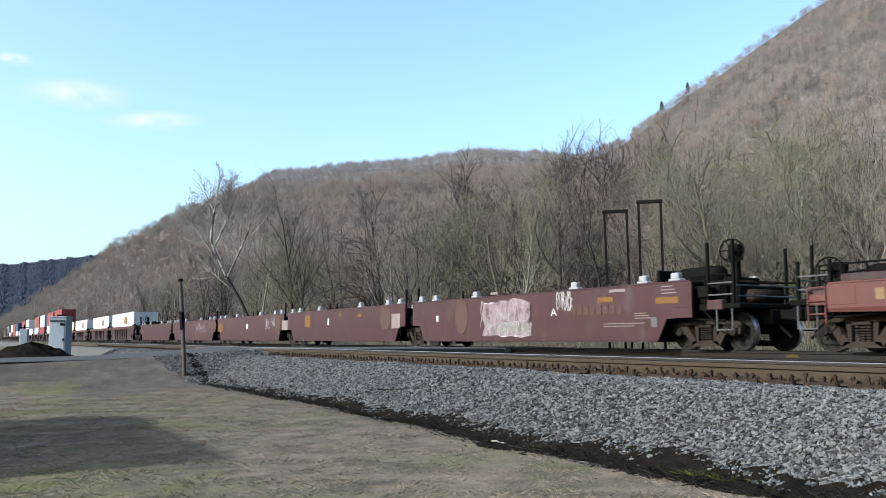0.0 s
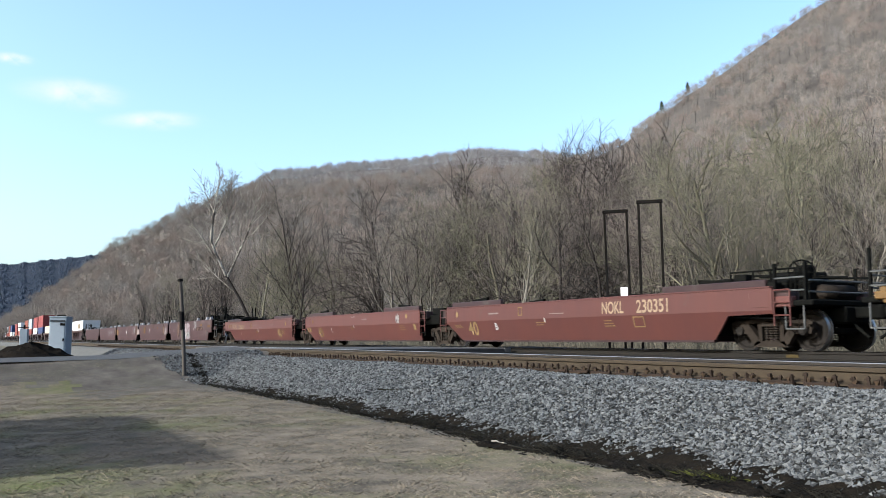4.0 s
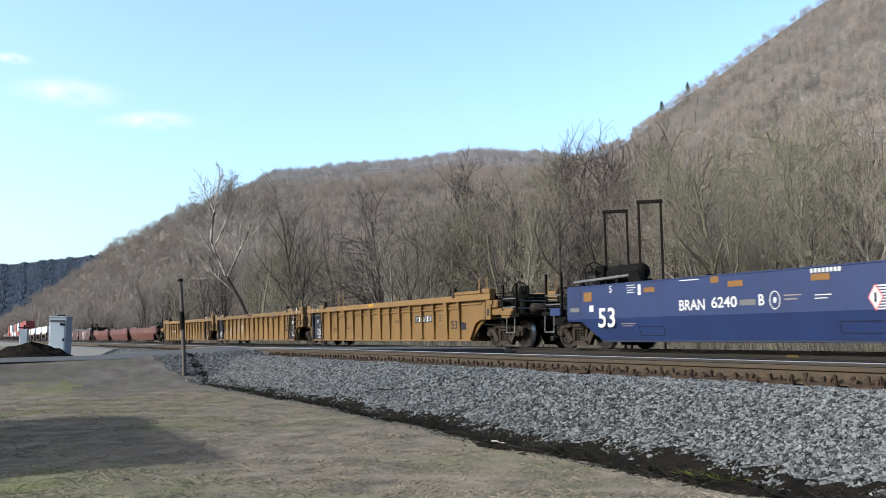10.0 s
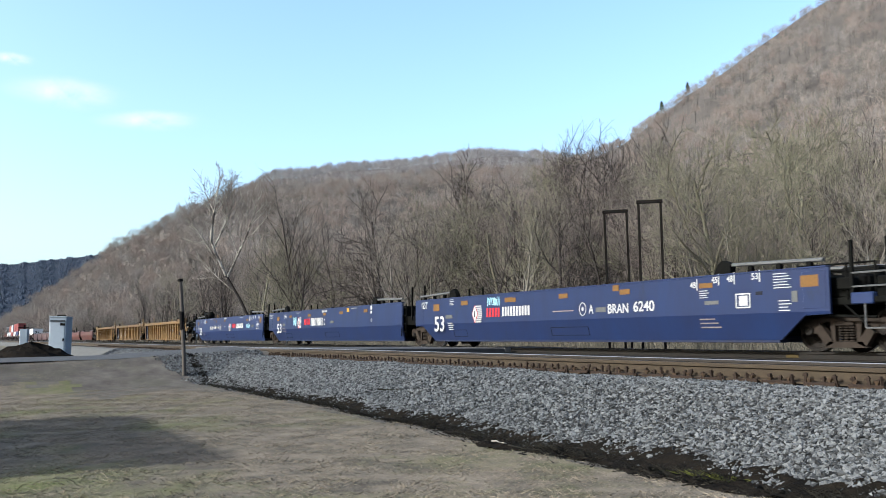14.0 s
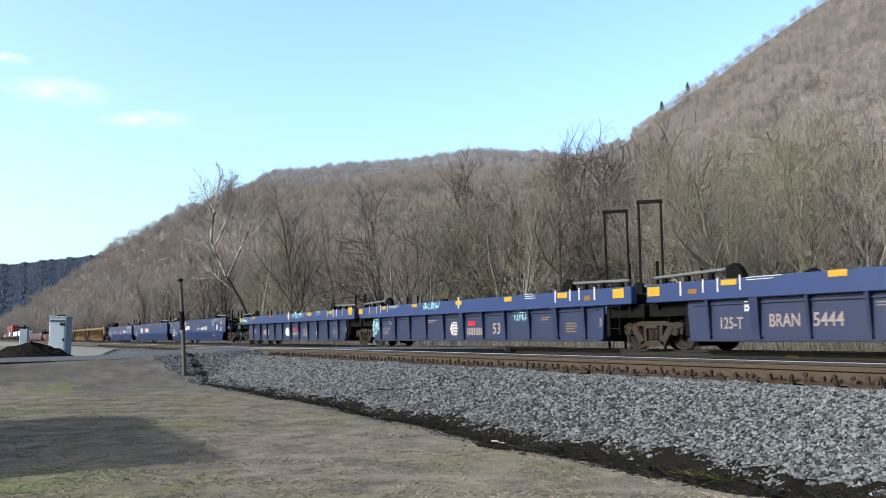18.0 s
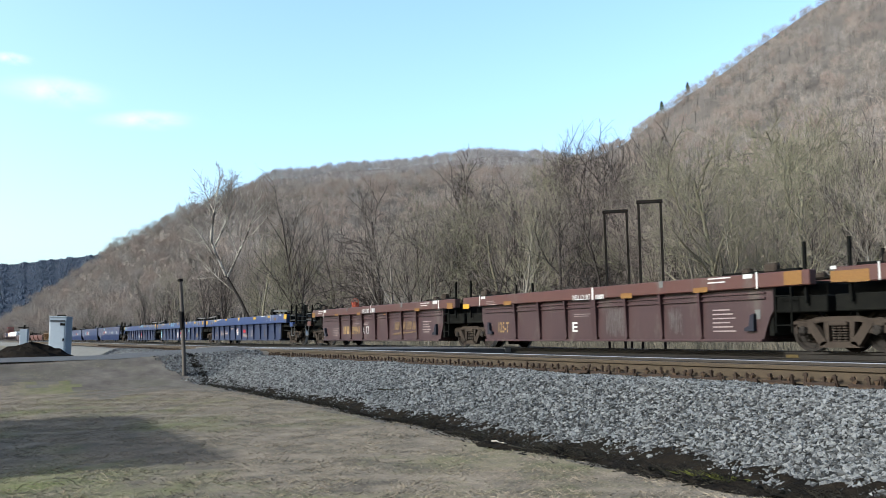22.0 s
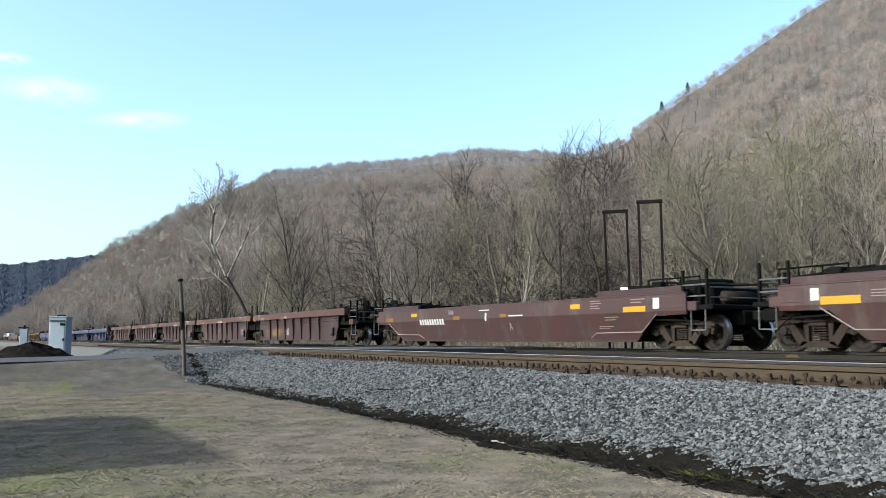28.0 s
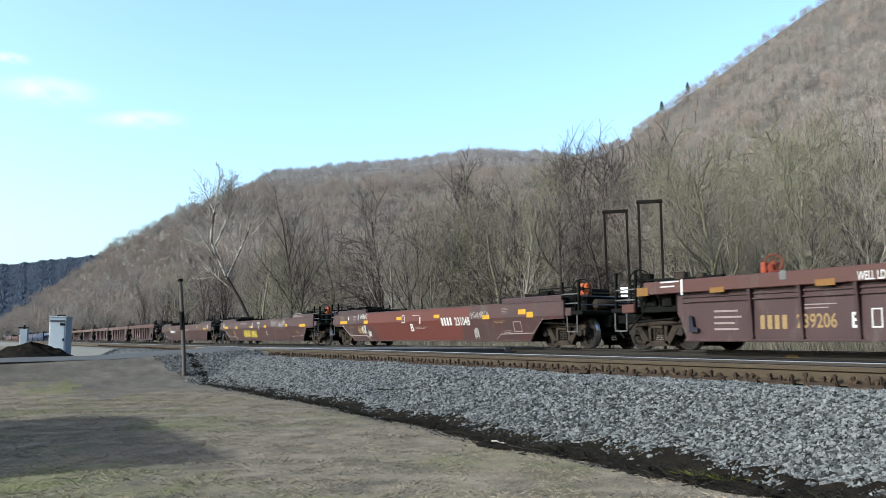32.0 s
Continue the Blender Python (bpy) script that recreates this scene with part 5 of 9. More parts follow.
def shared(key, make):
    if key not in MESHES:
        MESHES[key] = make()
    return MESHES[key]


def both_sides(name, me, car, label="", x=0.0):
    out = []
    for turn in (0, 1):
        p = part(name, me, None, car, label)
        p.location = (x, 0, 0)
        if turn:
            p.scale = (1, -1, 1)
        out.append(p)
    return out


def ladder_mesh(z0, z1, w=0.42, rungs=4):
    bm = bmesh.new()
    for x in (-w / 2, w / 2):
        bar(bm, (x, 0, z0), (x, 0, z1), 0.02, 5)
    for k in range(rungs):
        z = z0 + (z1 - z0) * (k + 0.5) / rungs
        bar(bm, (-w / 2, 0, z), (w / 2, 0, z), 0.016, 5)
    return bm


def wheel_hand_mesh():
    bm = bmesh.new()
    n, R = 16, 0.28
    for k in range(n):
        a, b = 2 * math.pi * k / n, 2 * math.pi * (k + 1) / n
        bar(bm, (R * math.cos(a), 0, R * math.sin(a)), (R * math.cos(b), 0, R * math.sin(b)), 0.022, 5)
    for k in range(6):
        a = 2 * math.pi * k / 6
        bar(bm, (0, 0, 0), (R * math.cos(a), 0, R * math.sin(a)), 0.014, 4)
    box(bm, -0.05, 0.05, -0.05, 0.10, -0.05, 0.05)
    return bm


def tank_mesh(length, r):
    bm = bmesh.new()
    prof = [(-length / 2, r * 0.45), (-length / 2 + 0.06, r * 0.85), (-length / 2 + 0.14, r), (length / 2 - 0.14, r), (length / 2 - 0.06, r * 0.85), (length / 2, r * 0.45)]
    lathe(bm, prof, 16)
    bmesh.ops.rotate(bm, verts=bm.verts, cent=(0, 0, 0), matrix=Matrix.Rotation(radians(90), 3, "Z"))
    return bm


def coupled_end(car, x, way, mat, brake, tank, z_top, posts=4, brake_mat=None, inboard=False):
    """Platform, coupler, hand brake, tank, posts and steps at a car's coupled end; way is +1 where the end points to +x."""
    def X(d):
        return x + way * d

    def xbox(a, b):
        return (min(X(a), X(b)), max(X(a), X(b)))

    part("end_platform", ready("end_platform", boxes((*xbox(-1.3, 1.35), -1.25, 1.25, 0.98, 1.14), (*xbox(0.9, 1.45), -1.42, 1.42, 1.00, 1.12),
                                                     (*xbox(-1.4, 0.2), -0.55, 0.55, 0.75, 1.0), bevel=0.02), M_BLACK), None, car, "black steel end platform")
    for s in (-1, 1):
        part("end_sill", ready("end_sill", boxes((*xbox(0.45, 0.95), s * 1.38 - 0.08, s * 1.38 + 0.08, 0.98, 1.22), bevel=0.02), mat), None, car)
    part("bulkhead", ready("bulkhead", boxes((*xbox(-1.42, -1.30), -1.32, 1.32, 0.35, z_top - 0.55), bevel=0.02), M_BLACK), None, car)
    part("centre_sill", ready("centre_sill", boxes((*xbox(-1.3, 1.5), -0.42, 0.42, 0.62, 0.99), bevel=0.03), M_BLACK), None, car)
    part("valve_box", ready("valve_box", boxes((*xbox(-0.75, 0.55), -1.0, 0.95, 1.14, 1.62), bevel=0.05), M_BLACK), None, car, "black brake valve housing")
    bm = bmesh.new()
    box(bm, *xbox(1.2, 2.05), -0.12, 0.12, 0.74, 0.98, 0.03)
    box(bm, *xbox(1.85, 2.12), -0.18, 0.14, 0.70, 1.02, 0.04)
    bar(bm, (X(1.3), -0.1, 0.72), (X(1.9), -0.22, 0.30), 0.035)
    part("coupler", ready("coupler", bm, M_BLACK), None, car, "black knuckle coupler and air hose")
    for s in (-1, 1):
        bm = bmesh.new()
        w = 0.24
        for dx in (1.0 - w, 1.0 + w):
            bar(bm, (X(dx), s * 1.44, 1.0), (X(dx), s * 1.44, 0.50), 0.018, 5)
        bar(bm, (X(1.0 - w), s * 1.44, 0.50), (X(1.0 + w), s * 1.44, 0.50), 0.018, 5)
        part("step_stirrup", ready("step_stirrup", bm, M_STEELPIPE if s < 0 else M_BLACK), None, car)
    spots = [(0.45, -1.38), (1.25, -1.38), (0.45, 1.38), (1.25, 1.38)][:posts]
    for dx, y in spots:
        p = part("post", shared(("post", round(z_top, 2)), lambda: ready("post", boxes((-0.035, 0.035, -0.035, 0.035, 1.05, z_top), bevel=0.008), M_BLACK)), None, car)
        p.location = (X(dx), y, 0)
    bm = bmesh.new()
    for z in (1.34, 1.62):
        bar(bm, (X(0.45), -1.40, z), (X(1.25), -1.40, z), 0.02, 5)
    bar(bm, (X(1.28), -1.3, 1.55), (X(1.28), 1.3, 1.55), 0.02, 5)
    bar(bm, (X(1.28), -1.3, 1.30), (X(1.28), 1.3, 1.30), 0.02, 5)
    part("handrail", ready("handrail", bm, M_STEELPIPE), None, car, "grey steel handrail")
    bm = bmesh.new()
    box(bm, *xbox(-0.9, 0.1), -0.9, -0.3, 1.14, 1.42, 0.03)
    box(bm, *xbox(-0.3, 0.5), 0.1, 0.9, 1.14, 1.50, 0.03)
    box(bm, *xbox(-0.1, 0.3), -1.2, -0.95, 1.14, 1.35, 0.03)
    bar(bm, (X(-1.2), -0.6, 1.30), (X(1.2), -0.2, 1.24), 0.03)
    bar(bm, (X(-1.2), 0.4, 1.62), (X(1.2), 0.5, 1.55), 0.03)
    part("brake_gear", ready("brake_gear", bm, M_BLACK), None, car, "black brake rigging and valves")
    bm = bmesh.new()
    box(bm, *xbox(-1.28, -0.86), -1.18, 1.18, 1.13, 1.72, 0.03)
    box(bm, *xbox(0.62, 0.92), -0.85, 0.75, 1.12, 1.58, 0.03)
    box(bm, *xbox(-0.55, 0.35), -0.40, 0.55, 1.60, 1.84, 0.04)
    box(bm, *xbox(-0.80, -0.45), -1.30, -1.02, 1.12, 1.78, 0.02)
    box(bm, *xbox(0.05, 0.40), -1.34, -1.08, 1.30, 1.55, 0.02)
    part("equipment_box", ready("equipment_box", bm, M_BLACK), None, car, "black brake equipment housings")
    bm = bmesh.new()
    for y in (-0.75, 0.0, 0.7):
        bar(bm, (X(-1.2), y, 1.80), (X(1.20), y + 0.1, 1.66), 0.026, 6)
    for d, y in ((-0.95, -1.25), (-0.3, -1.22), (0.25, -1.28), (0.85, -1.2)):
        bar(bm, (X(d), y, 1.10), (X(d), y, 1.86), 0.024, 6)
    bar(bm, (X(-0.95), -1.25, 1.84), (X(0.85), -1.2, 1.84), 0.02, 6)
    bar(bm, (X(-0.9), -1.30, 0.80), (X(0.9), -1.30, 0.72), 0.03, 6)
    bar(bm, (X(0.2), -1.32, 1.0), (X(0.9), -1.36, 0.42), 0.022, 6)
    part("brake_rigging", ready("brake_rigging", bm, M_BLACK), None, car, "black brake pipes and rods")
    bm = bmesh.new()
    lathe(bm, [(-0.62, 0.10), (-0.58, 0.17), (0.42, 0.17), (0.46, 0.08), (0.75, 0.05)], 12)
    p = part("brake_cylinder", ready("brake_cylinder", bm, M_TRUCK, True), None, car, "dusty brake cylinder")
    p.location = (X(1.02), 0.0, 1.32)
    if brake:
        bm = bmesh.new()
        bx, by, bz = (-1.0, -0.9, z_top + 0.12) if inboard else (0.72, -0.62, z_top)
        box(bm, X(bx) - 0.07, X(bx) + 0.07, by - 0.13, by + 0.02, 1.1, bz - 0.12, 0.015)
        box(bm, X(bx) - 0.20, X(bx) + 0.16, by - 0.18, by + 0.04, bz - 0.42, bz - 0.02, 0.04)
        part("brake_stand", ready("brake_stand", bm, brake_mat or M_BLACK), None, car)
        p = part("brake_wheel", shared("brake_wheel", lambda: ready("brake_wheel", wheel_hand_mesh(), M_BLACK)), None, car, "black spoked hand brake wheel")
        p.location = (X(bx + 0.08), by - 0.30, bz - 0.20)
        p.rotation_euler = (0, 0, radians(38))
    if tank:
        p = part("air_tank", shared("air_tank", lambda: ready("air_tank", tank_mesh(1.5, 0.24), M_BLACK, True)), None, car, "black cylindrical air reservoir")
        p.location = (X(-2.1), -0.95, 2.13) if inboard else (X(-0.75), -0.35, 1.92)
        part("tank_cradle", ready("tank_cradle", boxes(*([(*xbox(-2.7, -2.6), -1.3, -0.6, 1.78, 1.95), (*xbox(-1.6, -1.5), -1.3, -0.6, 1.78, 1.95)] if inboard else
              [(*xbox(-1.3, -1.2), -0.6, -0.1, 1.1, 1.80), (*xbox(-0.3, -0.2), -0.6, -0.1, 1.1, 1.80)])), M_BLACK), None, car)


def joint_end(car, x, way, mat, z_top, posts=True, ladder=True):
    """The inner end of a unit, above the truck that it shares with the next one."""
    def X(d):
        return x + way * d

    def xbox(a, b):
        return (min(X(a), X(b)), max(X(a), X(b)))

    part("end_platform", ready("end_platform", boxes((*xbox(-1.5, -0.10), -1.25, 1.25, 0.86, 1.22), (*xbox(-1.3, -0.05), -0.55, 0.55, 0.55, 0.88),
                                                     bevel=0.02), M_BLACK), None, car, "black steel end platform")
    part("bulkhead", ready("bulkhead", boxes((*xbox(-1.60, -1.47), -1.3, 1.3, 0.35, z_top - 0.12), (*xbox(-1.2, -0.30), -0.95, 0.4, 1.2, 1.50), bevel=0.015), M_BLACK), None, car)
    if ladder:
        p = part("ladder", shared(("ladder", round(z_top, 2)), lambda: ready("ladder", ladder_mesh(0.42, z_top - 0.05), M_BLACK)), None, car, "black steel ladder")
        p.location = (X(-1.05), -1.47, 0)
    if posts:
        for d, y in ((-0.55, -1.34), (-0.55, 1.34)):
            p = part("post", shared(("post", round(z_top + 0.62, 2)), lambda: ready("post", boxes((-0.035, 0.035, -0.035, 0.035, 1.05, z_top + 0.62), bevel=0.008), M_BLACK)), None, car)
            p.location = (X(d), y, 0)


def well_car(style, L, left, right, label, group):
    """One well of a container car. left and right: 'end' for a coupled end, 'joint' for a shared truck."""
    car = new("well_car")
    tagged(car, label, "freight car", group=group)
    S = STYLES[style]
    mat, low_mat, z_top = S["paint"], S["low"], S["top"]
    e0 = S["end"] if left == "end" else S["joint"]
    e1 = S["end"] if right == "end" else S.get("joint_right", S["joint"])
    if S["kind"] == "smooth":
        (a, cut_a0, cut_a1), (lip_b, cut_b0, cut_b1) = e0, e1
        b = L - lip_b
    else:
        a, b = e0, L - e1
    key = (style, round(L, 2), left, right)
    if S["kind"] == "smooth":
        zb, zk = S["bend"], S["cut_z"]

        def tuck_at(z):
            return -1.5 + S["tuck"] * (zb - z) / (zb - 0.26)

        rows = [(cut_a1, L - cut_b1, tuck_at(0.26), 0.26), (cut_a0, L - cut_b0, tuck_at(zk - 0.02), zk - 0.02), (a, b, tuck_at(zk), zk),
                (a, b, -1.5, zb), (a, b, -1.5, z_top)]
        me = shared(("sheet",) + key, lambda: sheet_mesh("side_sheet", rows, mat))
        both_sides("side_sheet", me, car)
        me = shared(("rim",) + key, lambda: ready("top_rim", boxes((a + 0.05, b - 0.05, -1.515, -1.36, z_top - 0.004, z_top + 0.035), bevel=0.008), mat))
        both_sides("top_rim", me, car)
        me = shared(("sill",) + key, lambda: ready("bottom_sill", boxes((cut_a1 + 0.05, L - cut_b1 - 0.05, -1.5 + S["tuck"] + 0.01, -1.1, 0.20, 0.262), bevel=0.01), low_mat))
        both_sides("bottom_sill", me, car)
        for x0, x1 in ((a + 0.08, a + 0.66), (b - 0.66, b - 0.08)):
            me = shared(("panel", x0) + key, lambda: ready("end_panel", boxes((x0, x1, -1.507, -1.49, zb + 0.06, z_top - 0.06), bevel=0.01), mat))
            both_sides("end_panel", me, car)
    else:
        zc = S["chord"]
        me = shared(("chord",) + key, lambda: ready("top_chord", boxes((a - S["over"], b + S["over"], -1.52, -1.30, zc, z_top), bevel=0.018), mat))
        both_sides("top_chord", me, car)
        s0, s1 = a + S.get("sheet_in_left", S["sheet_in"]), b - S["sheet_in"]
        arch = S["arch"]
        lar = S.get("arch_left", arch)
        rows = [(s0 + lar, s1 - arch, -1.37, 0.26), (s0 + lar * 0.72, s1 - arch * 0.72, -1.37, 0.5), (s0 + lar * 0.35, s1 - arch * 0.35, -1.37, 0.78),
                (s0, s1, -1.37, 0.92), (s0, s1, -1.37, zc + 0.01)]
        me = shared(("sheet",) + key, lambda: sheet_mesh("side_sheet", rows, low_mat))
        both_sides("side_sheet", me, car)
        me = shared(("sill",) + key, lambda: ready("bottom_sill", boxes((s0 + lar, s1 - arch, -1.44, -1.1, 0.22, 0.285), bevel=0.01), low_mat))
        both_sides("bottom_sill", me, car)
        me = shared(("pipe",) + key, lambda: ready("side_pipe", boxes((s0 + 0.2, s1 - 0.2, -1.41, -1.375, zc - 0.13, zc - 0.09), bevel=0.008), low_mat))
        both_sides("side_pipe", me, car)
        if style == "brown_ribbed":
            me = shared(("low_pipe",) + key, lambda: ready("side_pipe", boxes((s0 + 0.2, s1 - 0.2, -1.42, -1.375, zc - 0.25, zc - 0.21), bevel=0.008), low_mat))
            both_sides("side_pipe", me, car)
            bm = bmesh.new()
            for e, way in ((s0 + 0.62, 1), (s1 - 0.62, -1)):
                prism(bm, [(e - way * 0.13, 0.46), (e + way * 0.15, 0.46), (e + way * 0.15, 0.53), (e + way * 0.02, 0.58), (e - way * 0.03, 0.82), (e - way * 0.13, 0.86)], -1.47, -1.37)
            both_sides("bracket", shared(("bracket",) + key, lambda: ready("bracket", bm, M_PANEL)), car, "dark steel jacking bracket")
        if style == "mustard":
            me = shared(("ledge",) + key, lambda: ready("side_ledge", boxes((s0 + 1.9, s1 - 1.9, -1.43, -1.37, zc - 0.26, zc - 0.20), bevel=0.012), low_mat))
            both_sides("side_ledge", me, car)
        rib = shared(("rib", style), lambda: rib_mesh(0.29, zc + 0.005, 0.135, 0.045, 0.09, low_mat))
        wide = shared(("wide_rib", style), lambda: rib_mesh(0.29, zc + 0.005, 0.14, 0.05, 0.26, low_mat))
        for k in range(-S["reach"], S["reach"] + 1):
            x = L / 2 + k * S["pitch"]
            big = abs(k) in S["wide"]
            for side in (1, -1):
                r = part("rib", wide if big else rib, None, car)
                r.location = (x, -1.37 * side, 0)
                r.scale = (1, side, 1)
    if style == "forty_eight":
        for x0, way in ((0.0, 1), (L, -1)):
            bm = bmesh.new()
            pts = [(0.42, 0.93), (1.12, 0.47), (3.05, 0.45), (3.34, 0.31)]
            for (p, za), (q, zz) in zip(pts[:-1], pts[1:]):
                bar(bm, (x0 + way * p, tuck_at(za) - 0.012, za), (x0 + way * q, tuck_at(zz) - 0.012, zz), 0.016, 5)
            part("flange", ready("flange", bm, M_FADED), None, car, "pale edge line of the reinforcing flange")
    me = shared(("floor",) + key, lambda: ready("well_floor", boxes(*[(x - 0.15, x + 0.15, -1.3, 1.3, 0.22, 0.32) for x in np.linspace(2.2, L - 2.2, 7)],
                                                                    (1.7, 1.9, -1.3, 1.3, 0.3, 1.0), (L - 1.9, L - 1.7, -1.3, 1.3, 0.3, 1.0)), low_mat))
    part("well_floor", me, None, car)
    top_gear(car, style, a, b, z_top, mat, left, right)
    add_truck(car, 0)
    if left == "joint":
        joint_end(car, 0, -1, mat, z_top, posts=S["posts"], ladder=False)
    if right == "joint":
        joint_end(car, L, 1, mat, z_top, posts=S["posts"])
    else:
        add_truck(car, L)
    return car


def mustard_corner(car, x, way, s, z, plain):
    """Corner post, arch flange, dark panel frame, pads and grab irons at one corner of a mustard car; way points inwards."""
    def at(p, q, y0, y1, z0, z1):
        ys = sorted((s * y0, s * y1))
        return (min(x + way * p, x + way * q), max(x + way * p, x + way * q), ys[0], ys[1], z0, z1)

    part("corner_post", ready("corner_post", boxes(at(0.02, 0.34, 1.20, 1.48, 0.95, z - 0.23), at(0.0, 0.50, 1.25, 1.53, z + 0.002, z + 0.16),
                                                   at(-0.10, 0.12, 1.25, 1.50, 1.45, z - 0.26), bevel=0.015), M_YELLOW), None, car)
    part("slot", ready("slot", boxes(at(0.12, 0.22, 1.478, 1.492, 1.08, 1.32), bevel=0.004), M_PANEL), None, car, "dark slot")
    bm = bmesh.new()
    pts = [(0.36, 0.99), (0.72, 0.97), (0.98, 0.88), (1.16, 0.70), (1.30, 0.48), (1.42, 0.27)]
    if way > 0:
        pts = [(0.05, 0.99), (0.28, 0.95), (0.44, 0.82), (0.56, 0.58), (0.65, 0.27)]
    panel = (0.72, 1.88) if way > 0 else (1.45, 2.50)
    for (p, a), (q, b) in zip(pts[:-1], pts[1:]):
        for y in (1.37, 1.40, 1.43, 1.46):
            bar(bm, (x + way * p, s * y, a), (x + way * q, s * y, b), 0.028, 5)
    part("arch_flange", ready("arch_flange", bm, M_YELLOW), None, car, "curved flange over the wheel")
    if plain:
        part("pad", ready("pad", boxes(at(0.62, 1.72, 1.32, 1.54, z + 0.003, z + 0.12), bevel=0.02), M_YELLOW), None, car, "yellow rubbing pad")
        part("end_beam", ready("end_beam", boxes(at(-1.25, 0.05, 1.16, 1.40, 1.10, 1.32), at(-1.30, -0.70, 1.36, 1.50, 1.06, 1.22), bevel=0.02), M_YELLOW), None, car, "yellow end beam")
        part("ear", ready("ear", boxes(at(-0.34, 0.02, 1.22, 1.44, 1.34, z - 0.24), bevel=0.04), M_YELLOW), None, car)
        part("data_panel", ready("data_panel", boxes(at(2.0, 2.34, 1.375, 1.381, 0.62, 0.90)), M_PANEL), None, car, "dark stencilled data panel")
    else:
        for d in panel:
            r = part("panel_post", shared("panel_post", lambda: rib_mesh(0.29, 1.635, 0.15, 0.06, 0.13, M_PANEL)), None, car, "dark painted post")
            r.location = (x + way * d, s * 1.368, 0)
            r.scale = (1, -s, 1)
        part("panel", ready("panel", boxes(at(panel[0], panel[1], 1.374, 1.379, 0.29, 1.62)), M_PANEL), None, car, "dark painted side panel")
        part("panel_ledge", ready("panel_ledge", boxes(at(panel[0] + 0.04, panel[1] - 0.04, 1.37, 1.44, 1.40, 1.46), bevel=0.01), M_PANEL), None, car, "dark painted ledge")
        part("pad", ready("pad", boxes(at(0.62, 1.72, 1.32, 1.54, z + 0.003, z + 0.12), bevel=0.02), M_PANEL), None, car, "black rubbing pad")
        part("stripe", ready("stripe", boxes(at(0.86, 0.92, 1.53, 1.546, z - 0.20, z + 0.10), bevel=0.003), M_WHITE), None, car, "white stripe")
        part("stripe", ready("stripe", boxes(at(1.60, 1.66, 1.53, 1.546, z - 0.20, z + 0.10), bevel=0.003), M_WHITE), None, car, "white stripe")
    for d in ((4.3, 4.85) if way > 0 else (0.28, 0.80)):
        bm = bmesh.new()
        for e in (-0.04, 0.04):
            bar(bm, (x + way * (d + e), s * 1.46, z - 0.1), (x + way * (d + e), s * 1.46, z + 0.52), 0.014, 5)
        bar(bm, (x + way * (d - 0.04), s * 1.46, z + 0.52), (x + way * (d + 0.04), s * 1.46, z + 0.52), 0.014, 5)
        part("grab_post", ready("grab_post", bm, M_TAN), None, car, "pale thin grab post")
    if way < 0 and not plain:
        p = part("ladder", shared("mustard_ladder", lambda: ready("ladder", ladder_mesh(0.62, 1.85, 0.44, 5), M_YELLOW)), None, car, "yellow grab-iron ladder")
        p.location = (x + way * 1.12, s * 1.53, 0)


def red_corner(car, x, way, s, z):
    """Grab irons and a bracket that overhang the shared truck."""
    bm = bmesh.new()
    x0, x1 = sorted((x - way * 0.02, x - way * 0.42))
    box(bm, x0, x1, min(s * 1.1, s * 1.42), max(s * 1.1, s * 1.42), z - 0.34, z - 0.05, 0.02)
    part("corner_bracket", ready("corner_bracket", bm, M_BROWN3), None, car, "maroon steel corner bracket")
    bm = bmesh.new()
    for zz in (z - 0.06, z - 0.34, z - 0.62):
        bar(bm, (x - way * 0.05, s * 1.50, zz), (x - way * 0.48, s * 1.50, zz), 0.018, 5)
    for d in (0.05, 0.48):
        bar(bm, (x - way * d, s * 1.50, z - 0.06), (x - way * d, s * 1.50, z - 0.85), 0.018, 5)
    part("grab_iron", ready("grab_iron", bm, M_RED), None, car, "red steel grab irons")


